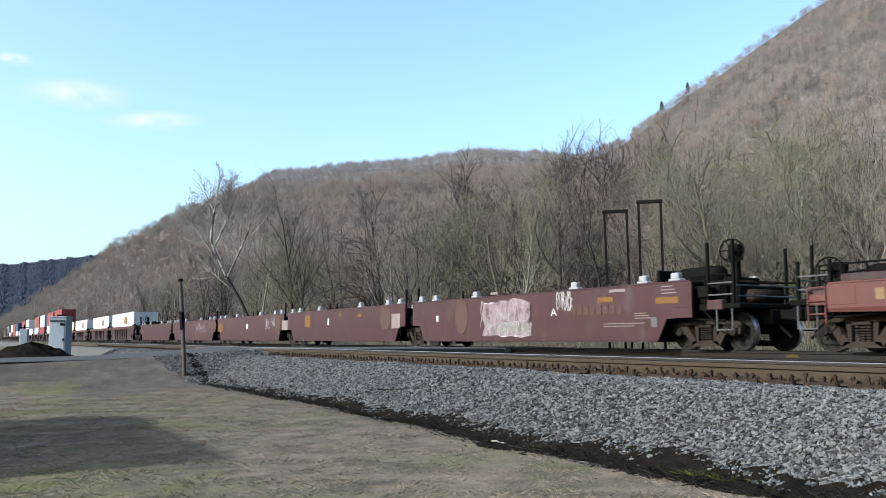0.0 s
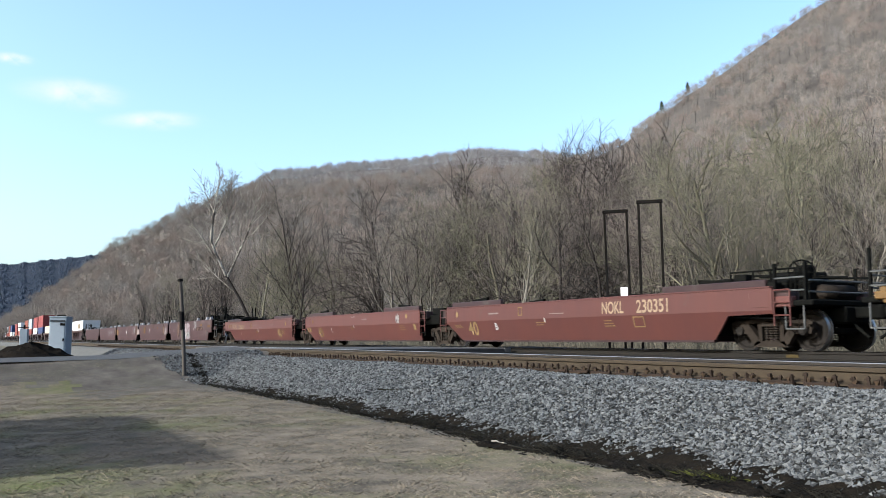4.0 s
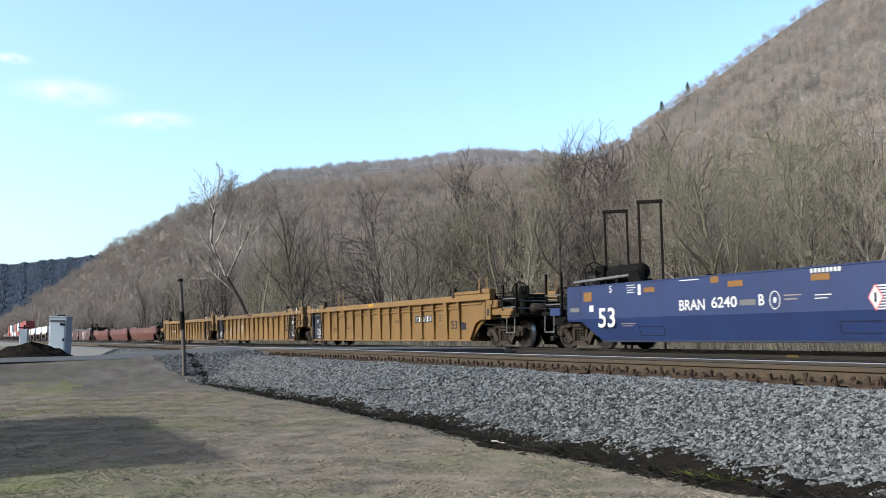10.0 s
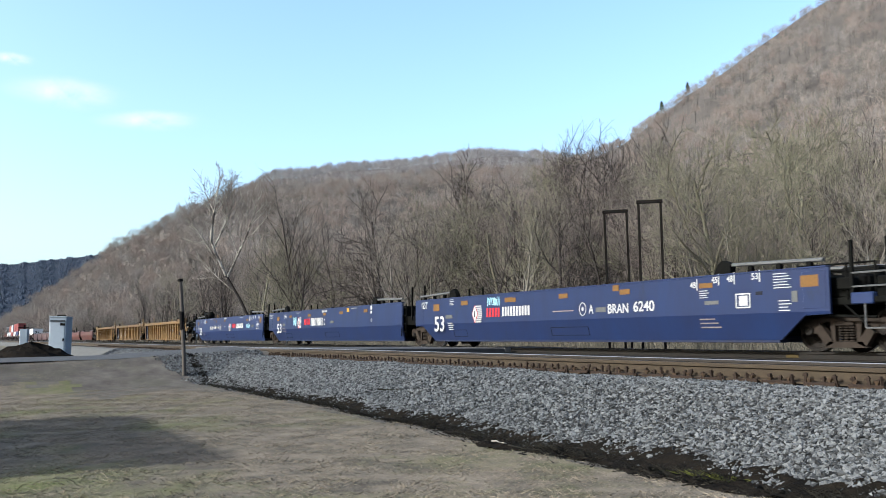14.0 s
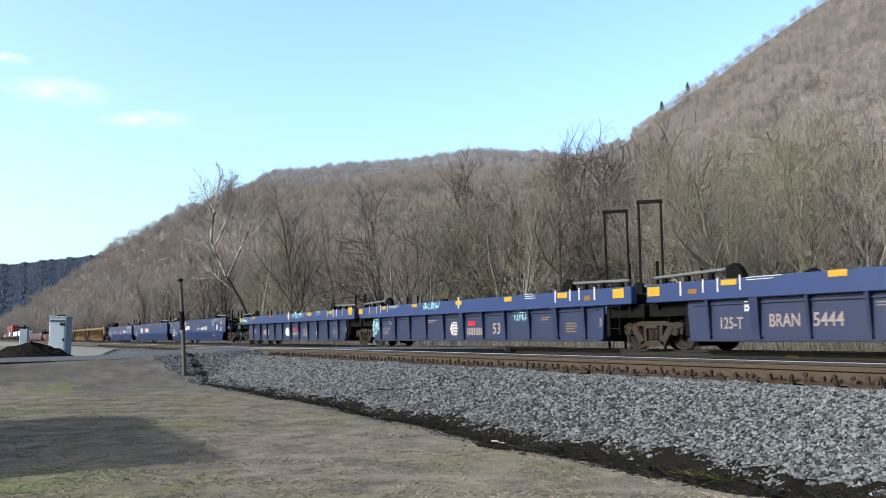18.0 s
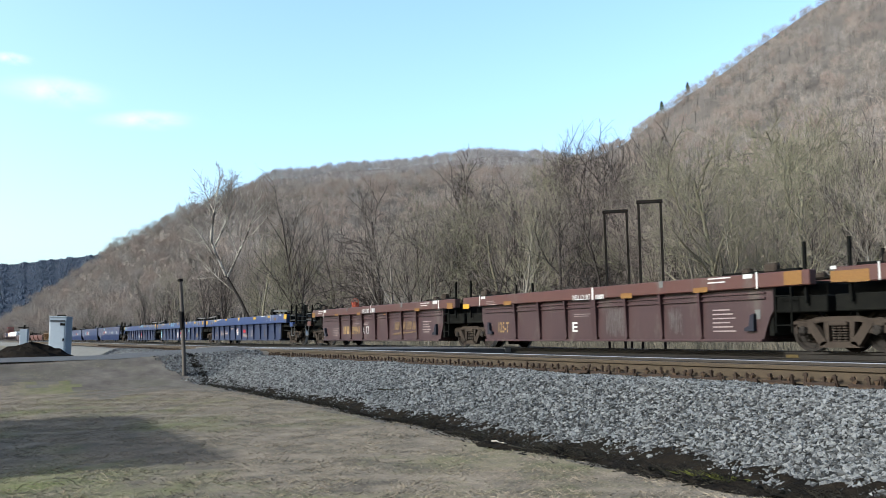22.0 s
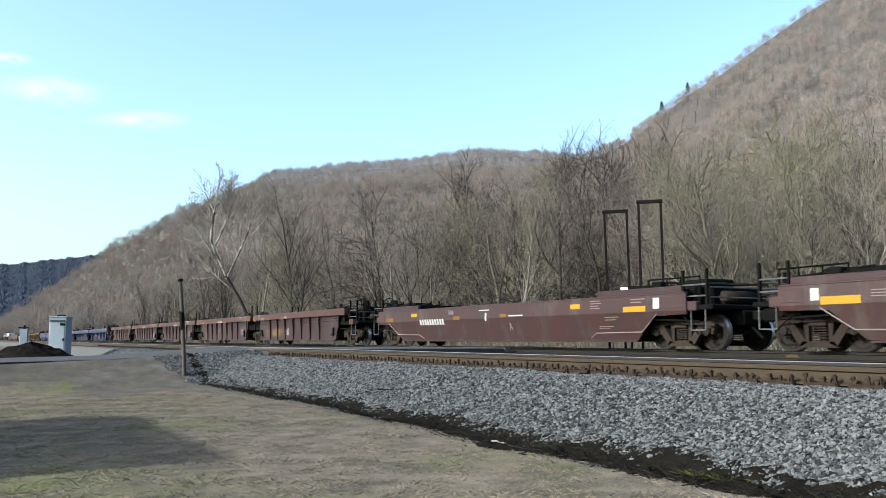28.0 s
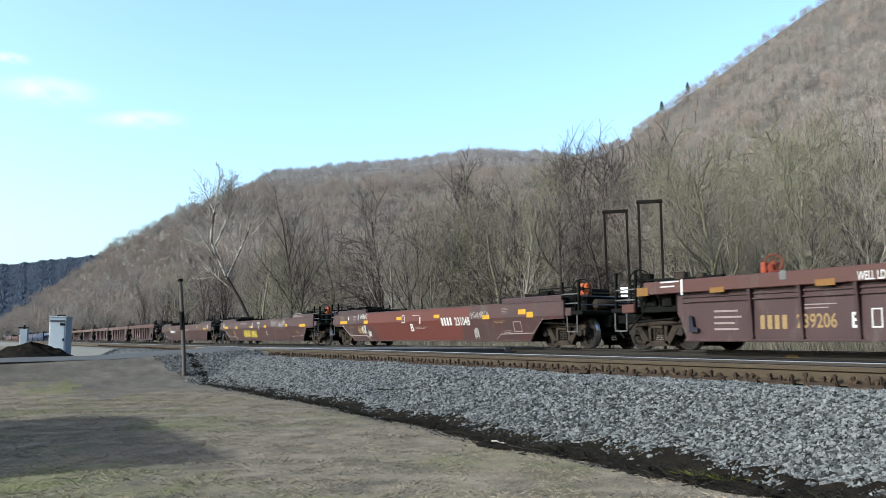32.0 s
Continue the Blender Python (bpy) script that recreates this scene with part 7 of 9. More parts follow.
def loaded_run():
    plan = [("white",), ("white",), ("white",), ("beige",), ("navy", "maroon"), ("white", "maroon"), ("maroon", "grey"), ("grey", "orange"),
            ("white",), ("maroon", "white"), ("orange", "maroon"), ("grey",), ("white", "navy"), ("orange", "orange"), ("maroon", "white"),
            ("white",), ("navy", "grey"), ("orange", "maroon"), ("white", "white"), ("maroon",), ("grey", "orange"), ("white", "maroon")]
    t = -8.882
    k = 0
    while k < len(plan):
        ts = [t - 1.60 * j for j in range(3)][::-1]
        group = plan[k:k + 2]
        cars = run_of_cars("brown_ribbed", ts, "brown ribbed container well car carrying containers", "loaded well cars", brakes=(False, False), tanks=(False, False), z_gear=2.0)
        for j, load in enumerate(group):
            u = rest_x(ts[1 - j]) + 1.6
            for level, color in enumerate(load):
                container(color, u, 0.42 + level * 2.91, 16.1, color == "white" and level == 0)
        t = ts[0] - 0.34
        k += 2


loaded_run()
# ---- markings on the cars ----
spray_patch(OLD[4], "brown_old", 7.22, 0.96, 3.1, 1.34, "oldspray", 33)
spray_patch(OLD[4], "brown_old", 6.37, 1.30, 1.2, 0.50, "spray", 34)
spray_patch(OLD[4], "brown_old", 7.72, 0.62, 1.9, 0.55, "spray", 35)
scribble(OLD[4], "brown_old", 7.16, 0.99, 3.1, 1.1, "spraygrey", 31)
scribble(OLD[4], "brown_old", 6.54, 1.33, 1.81, 0.54, "spraygrey", 61, strokes=12, thick=0.05)
scribble(OLD[4], "brown_old", 7.43, 0.63, 2.68, 0.45, "spraygrey", 62, strokes=14, thick=0.06)
mark(OLD[4], "brown_old", 7.32, 1.23, 0.59, 0.21, "orange")
scribble(OLD[4], "brown_old", 10.51, 1.42, 0.76, 0.63, "white", 5)
oval(OLD[4], "brown_old", 4.32, 1.10, 0.91, 1.27, "dim")
bars(OLD[4], "brown_old", 12.00, 1.10, 2.34, 0.26, "dim", 8)
letters(OLD[4], "brown_old", 9.97, 1.10, 0.32, 0.22, "white", "A")
mark(OLD[4], "brown_old", 12.42, 1.38, 0.69, 0.14, "orange")
lines(OLD[4], "brown_old", 14.95, 1.54, 0.55, 0.26, "faded", 3)
mark(OLD[4], "brown_old", 14.87, 1.27, 0.82, 0.16, "orange")
lines(OLD[4], "brown_old", 13.17, 0.67, 1.73, 0.14, "faded", 2)
mark(OLD[4], "brown_old", 14.37, 0.72, 0.23, 0.26, "cream")
lines(OLD[4], "brown_old", 13.94, 0.90, 0.62, 0.19, "faded", 3)
mark(OLD[4], "brown_old", 2.46, 1.06, 0.18, 0.22, "white")
mark(OLD[4], "brown_old", 6.53, 1.83, 0.44, 0.08, "faded")
mark(OLD[4], "brown_old", 12.93, 1.61, 0.67, 0.08, "faded")
oval(OLD[3], "brown_old", 13.34, 1.19, 1.16, 0.99, "dim")
mark(OLD[3], "brown_old", 14.38, 1.04, 0.82, 0.61, "faded")
mark(OLD[3], "brown_old", 6.62, 1.15, 0.23, 0.34, "white")
mark(OLD[3], "brown_old", 10.54, 1.37, 0.46, 0.15, "orange")
mark(OLD[3], "brown_old", 8.16, 1.49, 0.29, 0.19, "orange")
mark(OLD[3], "brown_old", 3.61, 1.21, 0.87, 0.60, "orange")
oval(OLD[2], "brown_old", 14.19, 1.22, 1.15, 1.01, "dim")
mark(OLD[2], "brown_old", 15.47, 1.07, 1.00, 0.54, "faded")
scribble(OLD[2], "brown_old", 12.94, 1.29, 2.41, 0.73, "spray", 8)
mark(OLD[2], "brown_old", 7.90, 1.10, 0.39, 0.33, "white")
oval(OLD[1], "brown_old", 14.83, 1.24, 1.50, 0.82, "dim")
mark(OLD[1], "brown_old", 16.86, 1.09, 1.26, 0.56, "orange")
scribble(OLD[1], "brown_old", 10.73, 1.16, 3.55, 0.96, "spray", 9)
letters(RED[0], "red", 2.11, 1.13, 0.99, 0.29, "tanbright", "NOKL")
letters(RED[0], "red", 3.70, 1.08, 1.30, 0.28, "tanbright", "230351")
letters(RED[0], "red", 11.43, 0.63, 0.64, 0.50, "tan", "40")
outline(RED[0], "red", 5.89, 1.15, 0.24, 0.30, "tan")
mark(RED[0], "red", 7.37, 0.84, 0.08, 0.17, "white")
lines(RED[0], "red", 7.11, 0.74, 0.44, 0.16, "tan", 2)
lines(RED[0], "red", 7.98, 1.01, 0.81, 0.08, "faded", 1)
mark(RED[0], "red", 6.82, 1.17, 1.03, 0.04, "faded")
mark(RED[0], "red", 10.11, 1.13, 0.64, 0.04, "faded")
mark(RED[0], "red", 0.75, 1.17, 0.19, 0.23, "tan")
mark(RED[0], "red", 1.16, 1.17, 0.19, 0.19, "tan")
mark(RED[0], "red", 12.67, 1.16, 0.18, 0.19, "tan")
lines(RED[0], "red", 12.12, 0.69, 0.54, 0.23, "tan", 4)
letters(RED[0], "red", 3.43, 0.66, 0.16, 0.18, "white", "A")
letters(RED[1], "red", 2.99, 0.63, 0.66, 0.46, "tan", "40")
letters(RED[1], "red", 4.62, 0.72, 0.15, 0.21, "white", "C")
mark(RED[1], "red", 7.46, 0.88, 0.05, 0.15, "white")
lines(RED[1], "red", 7.22, 0.77, 0.43, 0.15, "tan", 3)
lines(RED[1], "red", 7.42, 1.31, 0.52, 0.07, "white", 1)
mark(RED[1], "red", 8.67, 1.18, 0.58, 0.05, "faded")
oval(RED[1], "red", 2.02, 1.18, 0.17, 0.19, "tan")
mark(RED[1], "red", 1.27, 0.76, 0.18, 0.19, "tan")
mark(RED[1], "red", 1.58, 0.77, 0.20, 0.22, "tan")
scribble(RED[1], "red", 12.14, 1.16, 0.30, 0.40, "white", 4)
mark(RED[1], "red", 13.69, 0.77, 0.22, 0.24, "tan")
oval(RED[1], "red", 12.99, 1.22, 0.18, 0.18, "tan")
lines(RED[1], "red", 12.56, 0.75, 0.53, 0.25, "tan", 3)
letters(RED[2], "red", 2.80, 0.66, 0.67, 0.49, "tan", "40")
letters(RED[2], "red", 4.37, 0.71, 0.17, 0.23, "white", "B")
letters(RED[2], "red", 10.50, 1.15, 0.92, 0.34, "tanbright", "NOKL")
letters(RED[2], "red", 12.08, 1.15, 1.20, 0.35, "tanbright", "230351")
outline(RED[2], "red", 5.89, 1.18, 0.24, 0.28, "tan")
lines(RED[2], "red", 6.99, 0.76, 0.53, 0.14, "tan", 2)
mark(RED[2], "red", 7.23, 0.87, 0.06, 0.15, "white")
lines(RED[2], "red", 7.91, 1.06, 0.82, 0.08, "faded", 1)
outline(RED[2], "red", 11.52, 0.74, 0.43, 0.30, "tan")
lines(RED[2], "red", 10.29, 0.72, 0.44, 0.23, "tan", 3)
lines(RED[2], "red", 1.81, 0.74, 0.57, 0.14, "tan", 3)
mark(RED[2], "red", 4.26, 1.15, 0.63, 0.05, "faded")
oval(RED[2], "red", 1.76, 1.17, 0.17, 0.21, "tan")
mark(MUSTARD[0], "mustard", 4.29, 1.01, 1.50, 0.22, "black")
bars(MUSTARD[0], "mustard", 4.29, 1.01, 1.36, 0.18, "white", 10)
letters(MUSTARD[0], "mustard", 15.59, 0.80, 0.38, 0.33, "black", "53")
oval(MUSTARD[0], "mustard", 16.58, 0.93, 0.18, 0.23, "grey")
lines(MUSTARD[0], "mustard", 16.72, 0.47, 0.67, 0.25, "white", 4)
letters(MUSTARD[0], "mustard", 16.39, 1.22, 0.17, 0.15, "grey", "48")
lines(MUSTARD[0], "mustard", 14.44, 0.73, 0.55, 0.25, "dark", 2)
lines(MUSTARD[0], "mustard", 5.85, 0.95, 0.39, 0.33, "dark", 4)
mark(MUSTARD[0], "mustard", 13.68, 1.70, 0.37, 0.17, "cream")
mark(MUSTARD[0], "mustard", 8.27, 1.70, 0.51, 0.13, "orange")
letters(MUSTARD[1], "mustard", 1.79, 0.64, 0.71, 0.30, "white", "125T")
letters(MUSTARD[1], "mustard", 2.92, 0.80, 0.42, 0.62, "faded", "4")
letters(MUSTARD[1], "mustard", 3.62, 0.82, 0.36, 0.56, "white", "2")
ring(MUSTARD[1], "mustard", 4.29, 0.80, 0.46, 0.50, "white")
letters(MUSTARD[1], "mustard", 5.75, 0.95, 0.95, 0.62, "faded", "219")
letters(MUSTARD[1], "mustard", 6.92, 0.98, 0.30, 0.62, "white", "11")
outline(MUSTARD[1], "mustard", 8.18, 1.27, 0.29, 0.31, "dark")
letters(MUSTARD[1], "mustard", 16.17, 0.91, 0.47, 0.36, "black", "53")
lines(MUSTARD[1], "mustard", 6.41, 0.70, 0.22, 0.13, "dark", 2)
letters(MUSTARD[1], "mustard", 15.47, 1.16, 0.11, 0.09, "dark", "40")
mark(MUSTARD[1], "mustard", 14.08, 1.66, 0.26, 0.19, "cream")
mark(MUSTARD[1], "mustard", 9.20, 1.79, 0.91, 0.09, "dark")
mark(MUSTARD[1], "mustard", 13.40, 1.67, 0.32, 0.11, "orange")
oval(MUSTARD[1], "mustard", 17.37, 0.90, 0.27, 0.19, "grey")
letters(MUSTARD[1], "mustard", 17.14, 1.21, 0.31, 0.18, "grey", "48")
lines(MUSTARD[1], "mustard", 17.48, 0.57, 0.81, 0.26, "white", 3)
letters(MUSTARD[2], "mustard", 1.96, 0.68, 0.69, 0.33, "white", "125T")
oval(MUSTARD[2], "mustard", 2.02, 0.99, 0.22, 0.19, "grey")
letters(MUSTARD[2], "mustard", 1.63, 1.20, 0.16, 0.15, "white", "53")
lines(MUSTARD[2], "mustard", 1.93, 0.41, 0.45, 0.14, "white", 2)
mark(MUSTARD[2], "mustard", 8.65, 1.77, 0.44, 0.12, "yellow")
lines(MUSTARD[2], "mustard", 3.99, 0.76, 0.51, 0.17, "dark", 2)
lines(MUSTARD[2], "mustard", 5.79, 0.82, 0.52, 0.14, "dark", 2)
mark(MUSTARD[2], "mustard", 4.41, 1.73, 0.29, 0.14, "cream")
mark(MUSTARD[2], "mustard", 5.30, 1.65, 0.41, 0.12, "orange")
bars(MUSTARD[2], "mustard", 13.47, 1.06, 1.40, 0.21, "black", 4)
mark(MUSTARD[2], "mustard", 13.44, 1.07, 1.45, 0.26, "dark")
bars(MUSTARD[2], "mustard", 13.47, 1.07, 1.35, 0.20, "white", 10)
letters(MUSTARD[2], "mustard", 15.96, 0.81, 0.46, 0.31, "black", "53")
mark(MUSTARD[2], "mustard", 16.66, 0.75, 0.34, 0.24, "dark")
lines(MUSTARD[2], "mustard", 11.05, 1.02, 0.44, 0.12, "dark", 3)
lines(MUSTARD[2], "mustard", 14.87, 1.08, 0.19, 0.28, "dark", 3)
letters(BLUE[0], "blue", 1.82, 0.88, 0.72, 0.55, "white", "53")
letters(BLUE[0], "blue", 5.10, 1.12, 0.86, 0.26, "white", "BRAN")
letters(BLUE[0], "blue", 6.14, 1.15, 0.79, 0.26, "white", "6240")
mark(BLUE[0], "blue", 6.85, 1.12, 0.47, 0.13, "cream")
letters(BLUE[0], "blue", 7.25, 1.16, 0.16, 0.25, "white", "B")
ring(BLUE[0], "blue", 7.62, 1.14, 0.30, 0.42, "white", 0.025)
lines(BLUE[0], "blue", 8.10, 1.19, 0.46, 0.17, "faded", 2)
lines(BLUE[0], "blue", 8.86, 1.17, 0.40, 0.14, "white", 2)
mark(BLUE[0], "blue", 0.99, 1.49, 0.38, 0.26, "orange")
mark(BLUE[0], "blue", 3.57, 1.57, 0.42, 0.13, "orange")
mark(BLUE[0], "blue", 5.86, 1.70, 0.26, 0.15, "orange")
mark(BLUE[0], "blue", 6.50, 1.57, 0.45, 0.14, "orange")
mark(BLUE[0], "blue", 8.81, 1.58, 0.46, 0.14, "orange")
bars(BLUE[0], "blue", 8.94, 1.72, 0.77, 0.09, "white", 8)
lines(BLUE[0], "blue", 5.06, 1.74, 0.75, 0.08, "white", 1)
mark(BLUE[0], "blue", 1.15, 1.15, 0.18, 0.18, "white")
mark(BLUE[0], "blue", 0.37, 1.13, 0.43, 0.12, "cream")
lines(BLUE[0], "blue", 2.69, 0.67, 0.59, 0.12, "faded", 2)
lines(BLUE[0], "blue", 2.87, 1.63, 0.36, 0.26, "white", 4)
letters(BLUE[0], "blue", 2.01, 1.66, 0.12, 0.19, "white", "5")
mark(BLUE[0], "blue", 3.19, 1.59, 0.11, 0.28, "white")
emblem(BLUE[0], "blue", 10.09, 1.10, 0.54)
bars(BLUE[0], "blue", 11.20, 1.18, 0.91, 0.29, "red", 5)
bars(BLUE[0], "blue", 12.62, 1.17, 1.77, 0.31, "white", 10)
scribble(BLUE[0], "blue", 14.67, 1.15, 0.78, 0.33, "sprayblue", 21)
mark(BLUE[0], "blue", 14.41, 1.53, 0.40, 0.14, "orange")
mark(BLUE[0], "blue", 15.61, 1.14, 0.45, 0.13, "cream")
mark(BLUE[0], "blue", 17.31, 1.46, 0.37, 0.32, "orange")
lines(BLUE[0], "blue", 16.73, 1.16, 0.68, 0.46, "white", 6)
lines(BLUE[0], "blue", 15.43, 1.60, 0.39, 0.25, "white", 4)
mark(BLUE[0], "blue", 15.01, 1.59, 0.16, 0.30, "white")
mark(BLUE[0], "blue", 15.80, 1.66, 0.08, 0.18, "white")
mark(BLUE[0], "blue", 16.23, 1.67, 0.12, 0.17, "white")
mark(BLUE[0], "blue", 16.99, 1.65, 0.15, 0.17, "white")
lines(BLUE[0], "blue", 13.09, 1.71, 0.74, 0.10, "white", 1)
letters(BLUE[1], "blue", 0.59, 1.59, 0.59, 0.21, "white", "125T")
letters(BLUE[1], "blue", 2.04, 0.90, 0.81, 0.54, "white", "53")
emblem(BLUE[1], "blue", 5.37, 1.17, 0.61)
bars(BLUE[1], "blue", 6.68, 1.20, 0.92, 0.32, "red", 5)
bars(BLUE[1], "blue", 8.12, 1.18, 1.76, 0.39, "white", 10)
letters(BLUE[1], "blue", 9.25, 1.16, 0.18, 0.30, "white", "C")
mark(BLUE[1], "blue", 6.99, 1.54, 0.44, 0.14, "orange")
mark(BLUE[1], "blue", 9.23, 1.54, 0.43, 0.13, "orange")
bars(BLUE[1], "blue", 9.23, 1.68, 0.76, 0.10, "white", 6)
mark(BLUE[1], "blue", 11.45, 1.55, 0.43, 0.13, "orange")
mark(BLUE[1], "blue", 12.30, 1.66, 0.28, 0.18, "yellow")
lines(BLUE[1], "blue", 13.08, 1.72, 0.76, 0.07, "white", 1)
mark(BLUE[1], "blue", 14.38, 1.56, 0.44, 0.14, "orange")
mark(BLUE[1], "blue", 10.26, 1.13, 0.45, 0.12, "cream")
mark(BLUE[1], "blue", 1.81, 1.46, 0.41, 0.24, "orange")
mark(BLUE[1], "blue", 4.01, 1.54, 0.42, 0.12, "orange")
mark(BLUE[1], "blue", 2.87, 1.10, 0.45, 0.13, "cream")
lines(BLUE[1], "blue", 2.93, 0.81, 0.51, 0.23, "faded", 3)
lines(BLUE[1], "blue", 3.14, 1.56, 0.41, 0.23, "white", 3)
lines(BLUE[1], "blue", 5.35, 1.70, 0.71, 0.08, "white", 1)
scribble(BLUE[1], "blue", 4.74, 1.25, 0.51, 0.48, "sprayblue", 23)
mark(BLUE[1], "blue", 15.00, 1.68, 0.17, 0.17, "white")
mark(BLUE[1], "blue", 15.00, 1.48, 0.13, 0.12, "white")
ring(BLUE[1], "blue", 15.05, 1.13, 0.15, 0.19, "white", 0.025)
letters(BLUE[2], "blue", 2.09, 0.86, 0.77, 0.57, "white", "53")
emblem(BLUE[2], "blue", 4.76, 1.16, 0.65)
bars(BLUE[2], "blue", 5.93, 1.19, 0.90, 0.30, "red", 5)
bars(BLUE[2], "blue", 7.32, 1.20, 1.68, 0.31, "white", 10)
scribble(BLUE[2], "blue", 5.95, 1.56, 0.81, 0.32, "sprayblue", 25)
mark(BLUE[2], "blue", 1.84, 1.48, 0.47, 0.26, "orange")
mark(BLUE[2], "blue", 3.98, 1.58, 0.48, 0.16, "orange")
mark(BLUE[2], "blue", 6.90, 1.58, 0.46, 0.15, "orange")
mark(BLUE[2], "blue", 2.83, 1.11, 0.51, 0.13, "cream")
lines(BLUE[2], "blue", 2.96, 0.76, 0.44, 0.32, "white", 4)
lines(BLUE[2], "blue", 3.06, 1.64, 0.33, 0.25, "white", 4)
letters(BLUE[2], "blue", 0.88, 1.59, 0.48, 0.26, "white", "125T")
ring(BLUE[2], "blue", 10.86, 1.15, 0.32, 0.39, "white", 0.025)
letters(BLUE[2], "blue", 11.25, 1.14, 0.21, 0.26, "white", "A")
mark(BLUE[2], "blue", 11.68, 1.11, 0.45, 0.13, "cream")
letters(BLUE[2], "blue", 12.43, 1.12, 0.85, 0.26, "white", "BRAN")
letters(BLUE[2], "blue", 13.47, 1.15, 0.81, 0.28, "white", "6240")
lines(BLUE[2], "blue", 9.97, 1.12, 1.18, 0.10, "faded", 1)
outline(BLUE[2], "blue", 16.83, 1.16, 0.43, 0.34, "white")
mark(BLUE[2], "blue", 16.84, 1.16, 0.25, 0.23, "white")
mark(BLUE[2], "blue", 12.35, 1.68, 0.26, 0.16, "orange")
mark(BLUE[2], "blue", 12.72, 1.56, 0.42, 0.14, "orange")
mark(BLUE[2], "blue", 9.92, 1.57, 0.45, 0.14, "orange")
mark(BLUE[2], "blue", 7.12, 1.57, 0.44, 0.13, "orange")
mark(BLUE[2], "blue", 15.69, 1.57, 0.44, 0.12, "orange")
mark(BLUE[2], "blue", 15.86, 1.15, 0.45, 0.09, "cream")
lines(BLUE[2], "blue", 15.63, 1.36, 0.31, 0.22, "white", 4)
letters(BLUE[2], "blue", 15.27, 1.60, 0.19, 0.15, "white", "48")
mark(BLUE[2], "blue", 15.40, 1.60, 0.03, 0.28, "white")
letters(BLUE[2], "blue", 15.98, 1.69, 0.19, 0.15, "white", "45")
mark(BLUE[2], "blue", 16.11, 1.69, 0.03, 0.28, "white")
letters(BLUE[2], "blue", 16.46, 1.69, 0.19, 0.15, "white", "48")
mark(BLUE[2], "blue", 16.59, 1.69, 0.03, 0.28, "white")
letters(BLUE[2], "blue", 17.20, 1.70, 0.19, 0.15, "white", "53")
mark(BLUE[2], "blue", 17.33, 1.70, 0.03, 0.28, "white")
lines(BLUE[2], "blue", 17.95, 1.56, 0.48, 0.37, "white", 6)
mark(BLUE[2], "blue", 18.65, 1.51, 0.45, 0.25, "orange")
mark(BLUE[2], "blue", 18.26, 1.20, 0.15, 0.24, "cream")
lines(BLUE[2], "blue", 18.00, 1.01, 0.33, 0.28, "white", 4)
lines(BLUE[2], "blue", 15.76, 0.66, 0.66, 0.30, "faded", 3)
mark(BLUE[2], "blue", 17.30, 1.31, 0.19, 0.08, "dark")
mark(RIBBED_BLUE[0], "blue_ribbed", -0.11, 1.53, 0.44, 0.28, "yellow")
scribble(RIBBED_BLUE[0], "blue_ribbed", 0.78, 1.49, 0.95, 0.22, "sprayblue", 41)
mark(RIBBED_BLUE[0], "blue_ribbed", 2.90, 1.62, 0.43, 0.16, "yellow")
mark(RIBBED_BLUE[0], "blue_ribbed", 1.73, 1.47, 0.25, 0.15, "orange")
mark(RIBBED_BLUE[0], "blue_ribbed", 1.32, 1.54, 0.04, 0.39, "white")
mark(RIBBED_BLUE[0], "blue_ribbed", 2.07, 1.56, 0.04, 0.36, "white")
mark(RIBBED_BLUE[0], "blue_ribbed", 2.50, 1.59, 0.04, 0.36, "white")
mark(RIBBED_BLUE[0], "blue_ribbed", 1.46, 0.77, 0.11, 0.24, "cream")
lines(RIBBED_BLUE[0], "blue_ribbed", 2.77, 0.79, 0.62, 0.34, "faded", 3)
bars(RIBBED_BLUE[0], "blue_ribbed", 5.02, 0.70, 1.11, 0.31, "faded", 4)
mark(RIBBED_BLUE[0], "blue_ribbed", 6.32, 1.62, 0.47, 0.14, "orange")
mark(RIBBED_BLUE[0], "blue_ribbed", 9.59, 1.56, 0.40, 0.19, "yellow")
mark(RIBBED_BLUE[0], "blue_ribbed", 9.57, 1.57, 0.09, 0.42, "white")
scribble(RIBBED_BLUE[0], "blue_ribbed", 11.07, 1.62, 1.87, 0.37, "sprayblue", 42)
mark(RIBBED_BLUE[0], "blue_ribbed", 12.96, 1.59, 0.69, 0.15, "yellow")
mark(RIBBED_BLUE[0], "blue_ribbed", 15.99, 1.59, 0.45, 0.14, "yellow")
mark(RIBBED_BLUE[0], "blue_ribbed", 15.58, 1.55, 0.06, 0.37, "white")
mark(RIBBED_BLUE[0], "blue_ribbed", 16.38, 1.56, 0.09, 0.38, "white")
mark(RIBBED_BLUE[0], "blue_ribbed", 16.78, 1.57, 0.09, 0.36, "white")
mark(RIBBED_BLUE[0], "blue_ribbed", 17.55, 1.58, 0.05, 0.35, "white")
mark(RIBBED_BLUE[0], "blue_ribbed", 18.54, 1.59, 0.48, 0.34, "yellow")
letters(RIBBED_BLUE[0], "blue_ribbed", 11.98, 0.65, 0.58, 0.35, "faded", "53")
oval(RIBBED_BLUE[0], "blue_ribbed", 9.08, 0.71, 0.81, 0.47, "grey")
bars(RIBBED_BLUE[0], "blue_ribbed", 10.55, 0.59, 1.09, 0.16, "faded", 8)
bars(RIBBED_BLUE[0], "blue_ribbed", 10.29, 0.83, 0.55, 0.14, "red", 4)
oval(RIBBED_BLUE[0], "blue_ribbed", 13.81, 0.68, 0.31, 0.39, "grey")
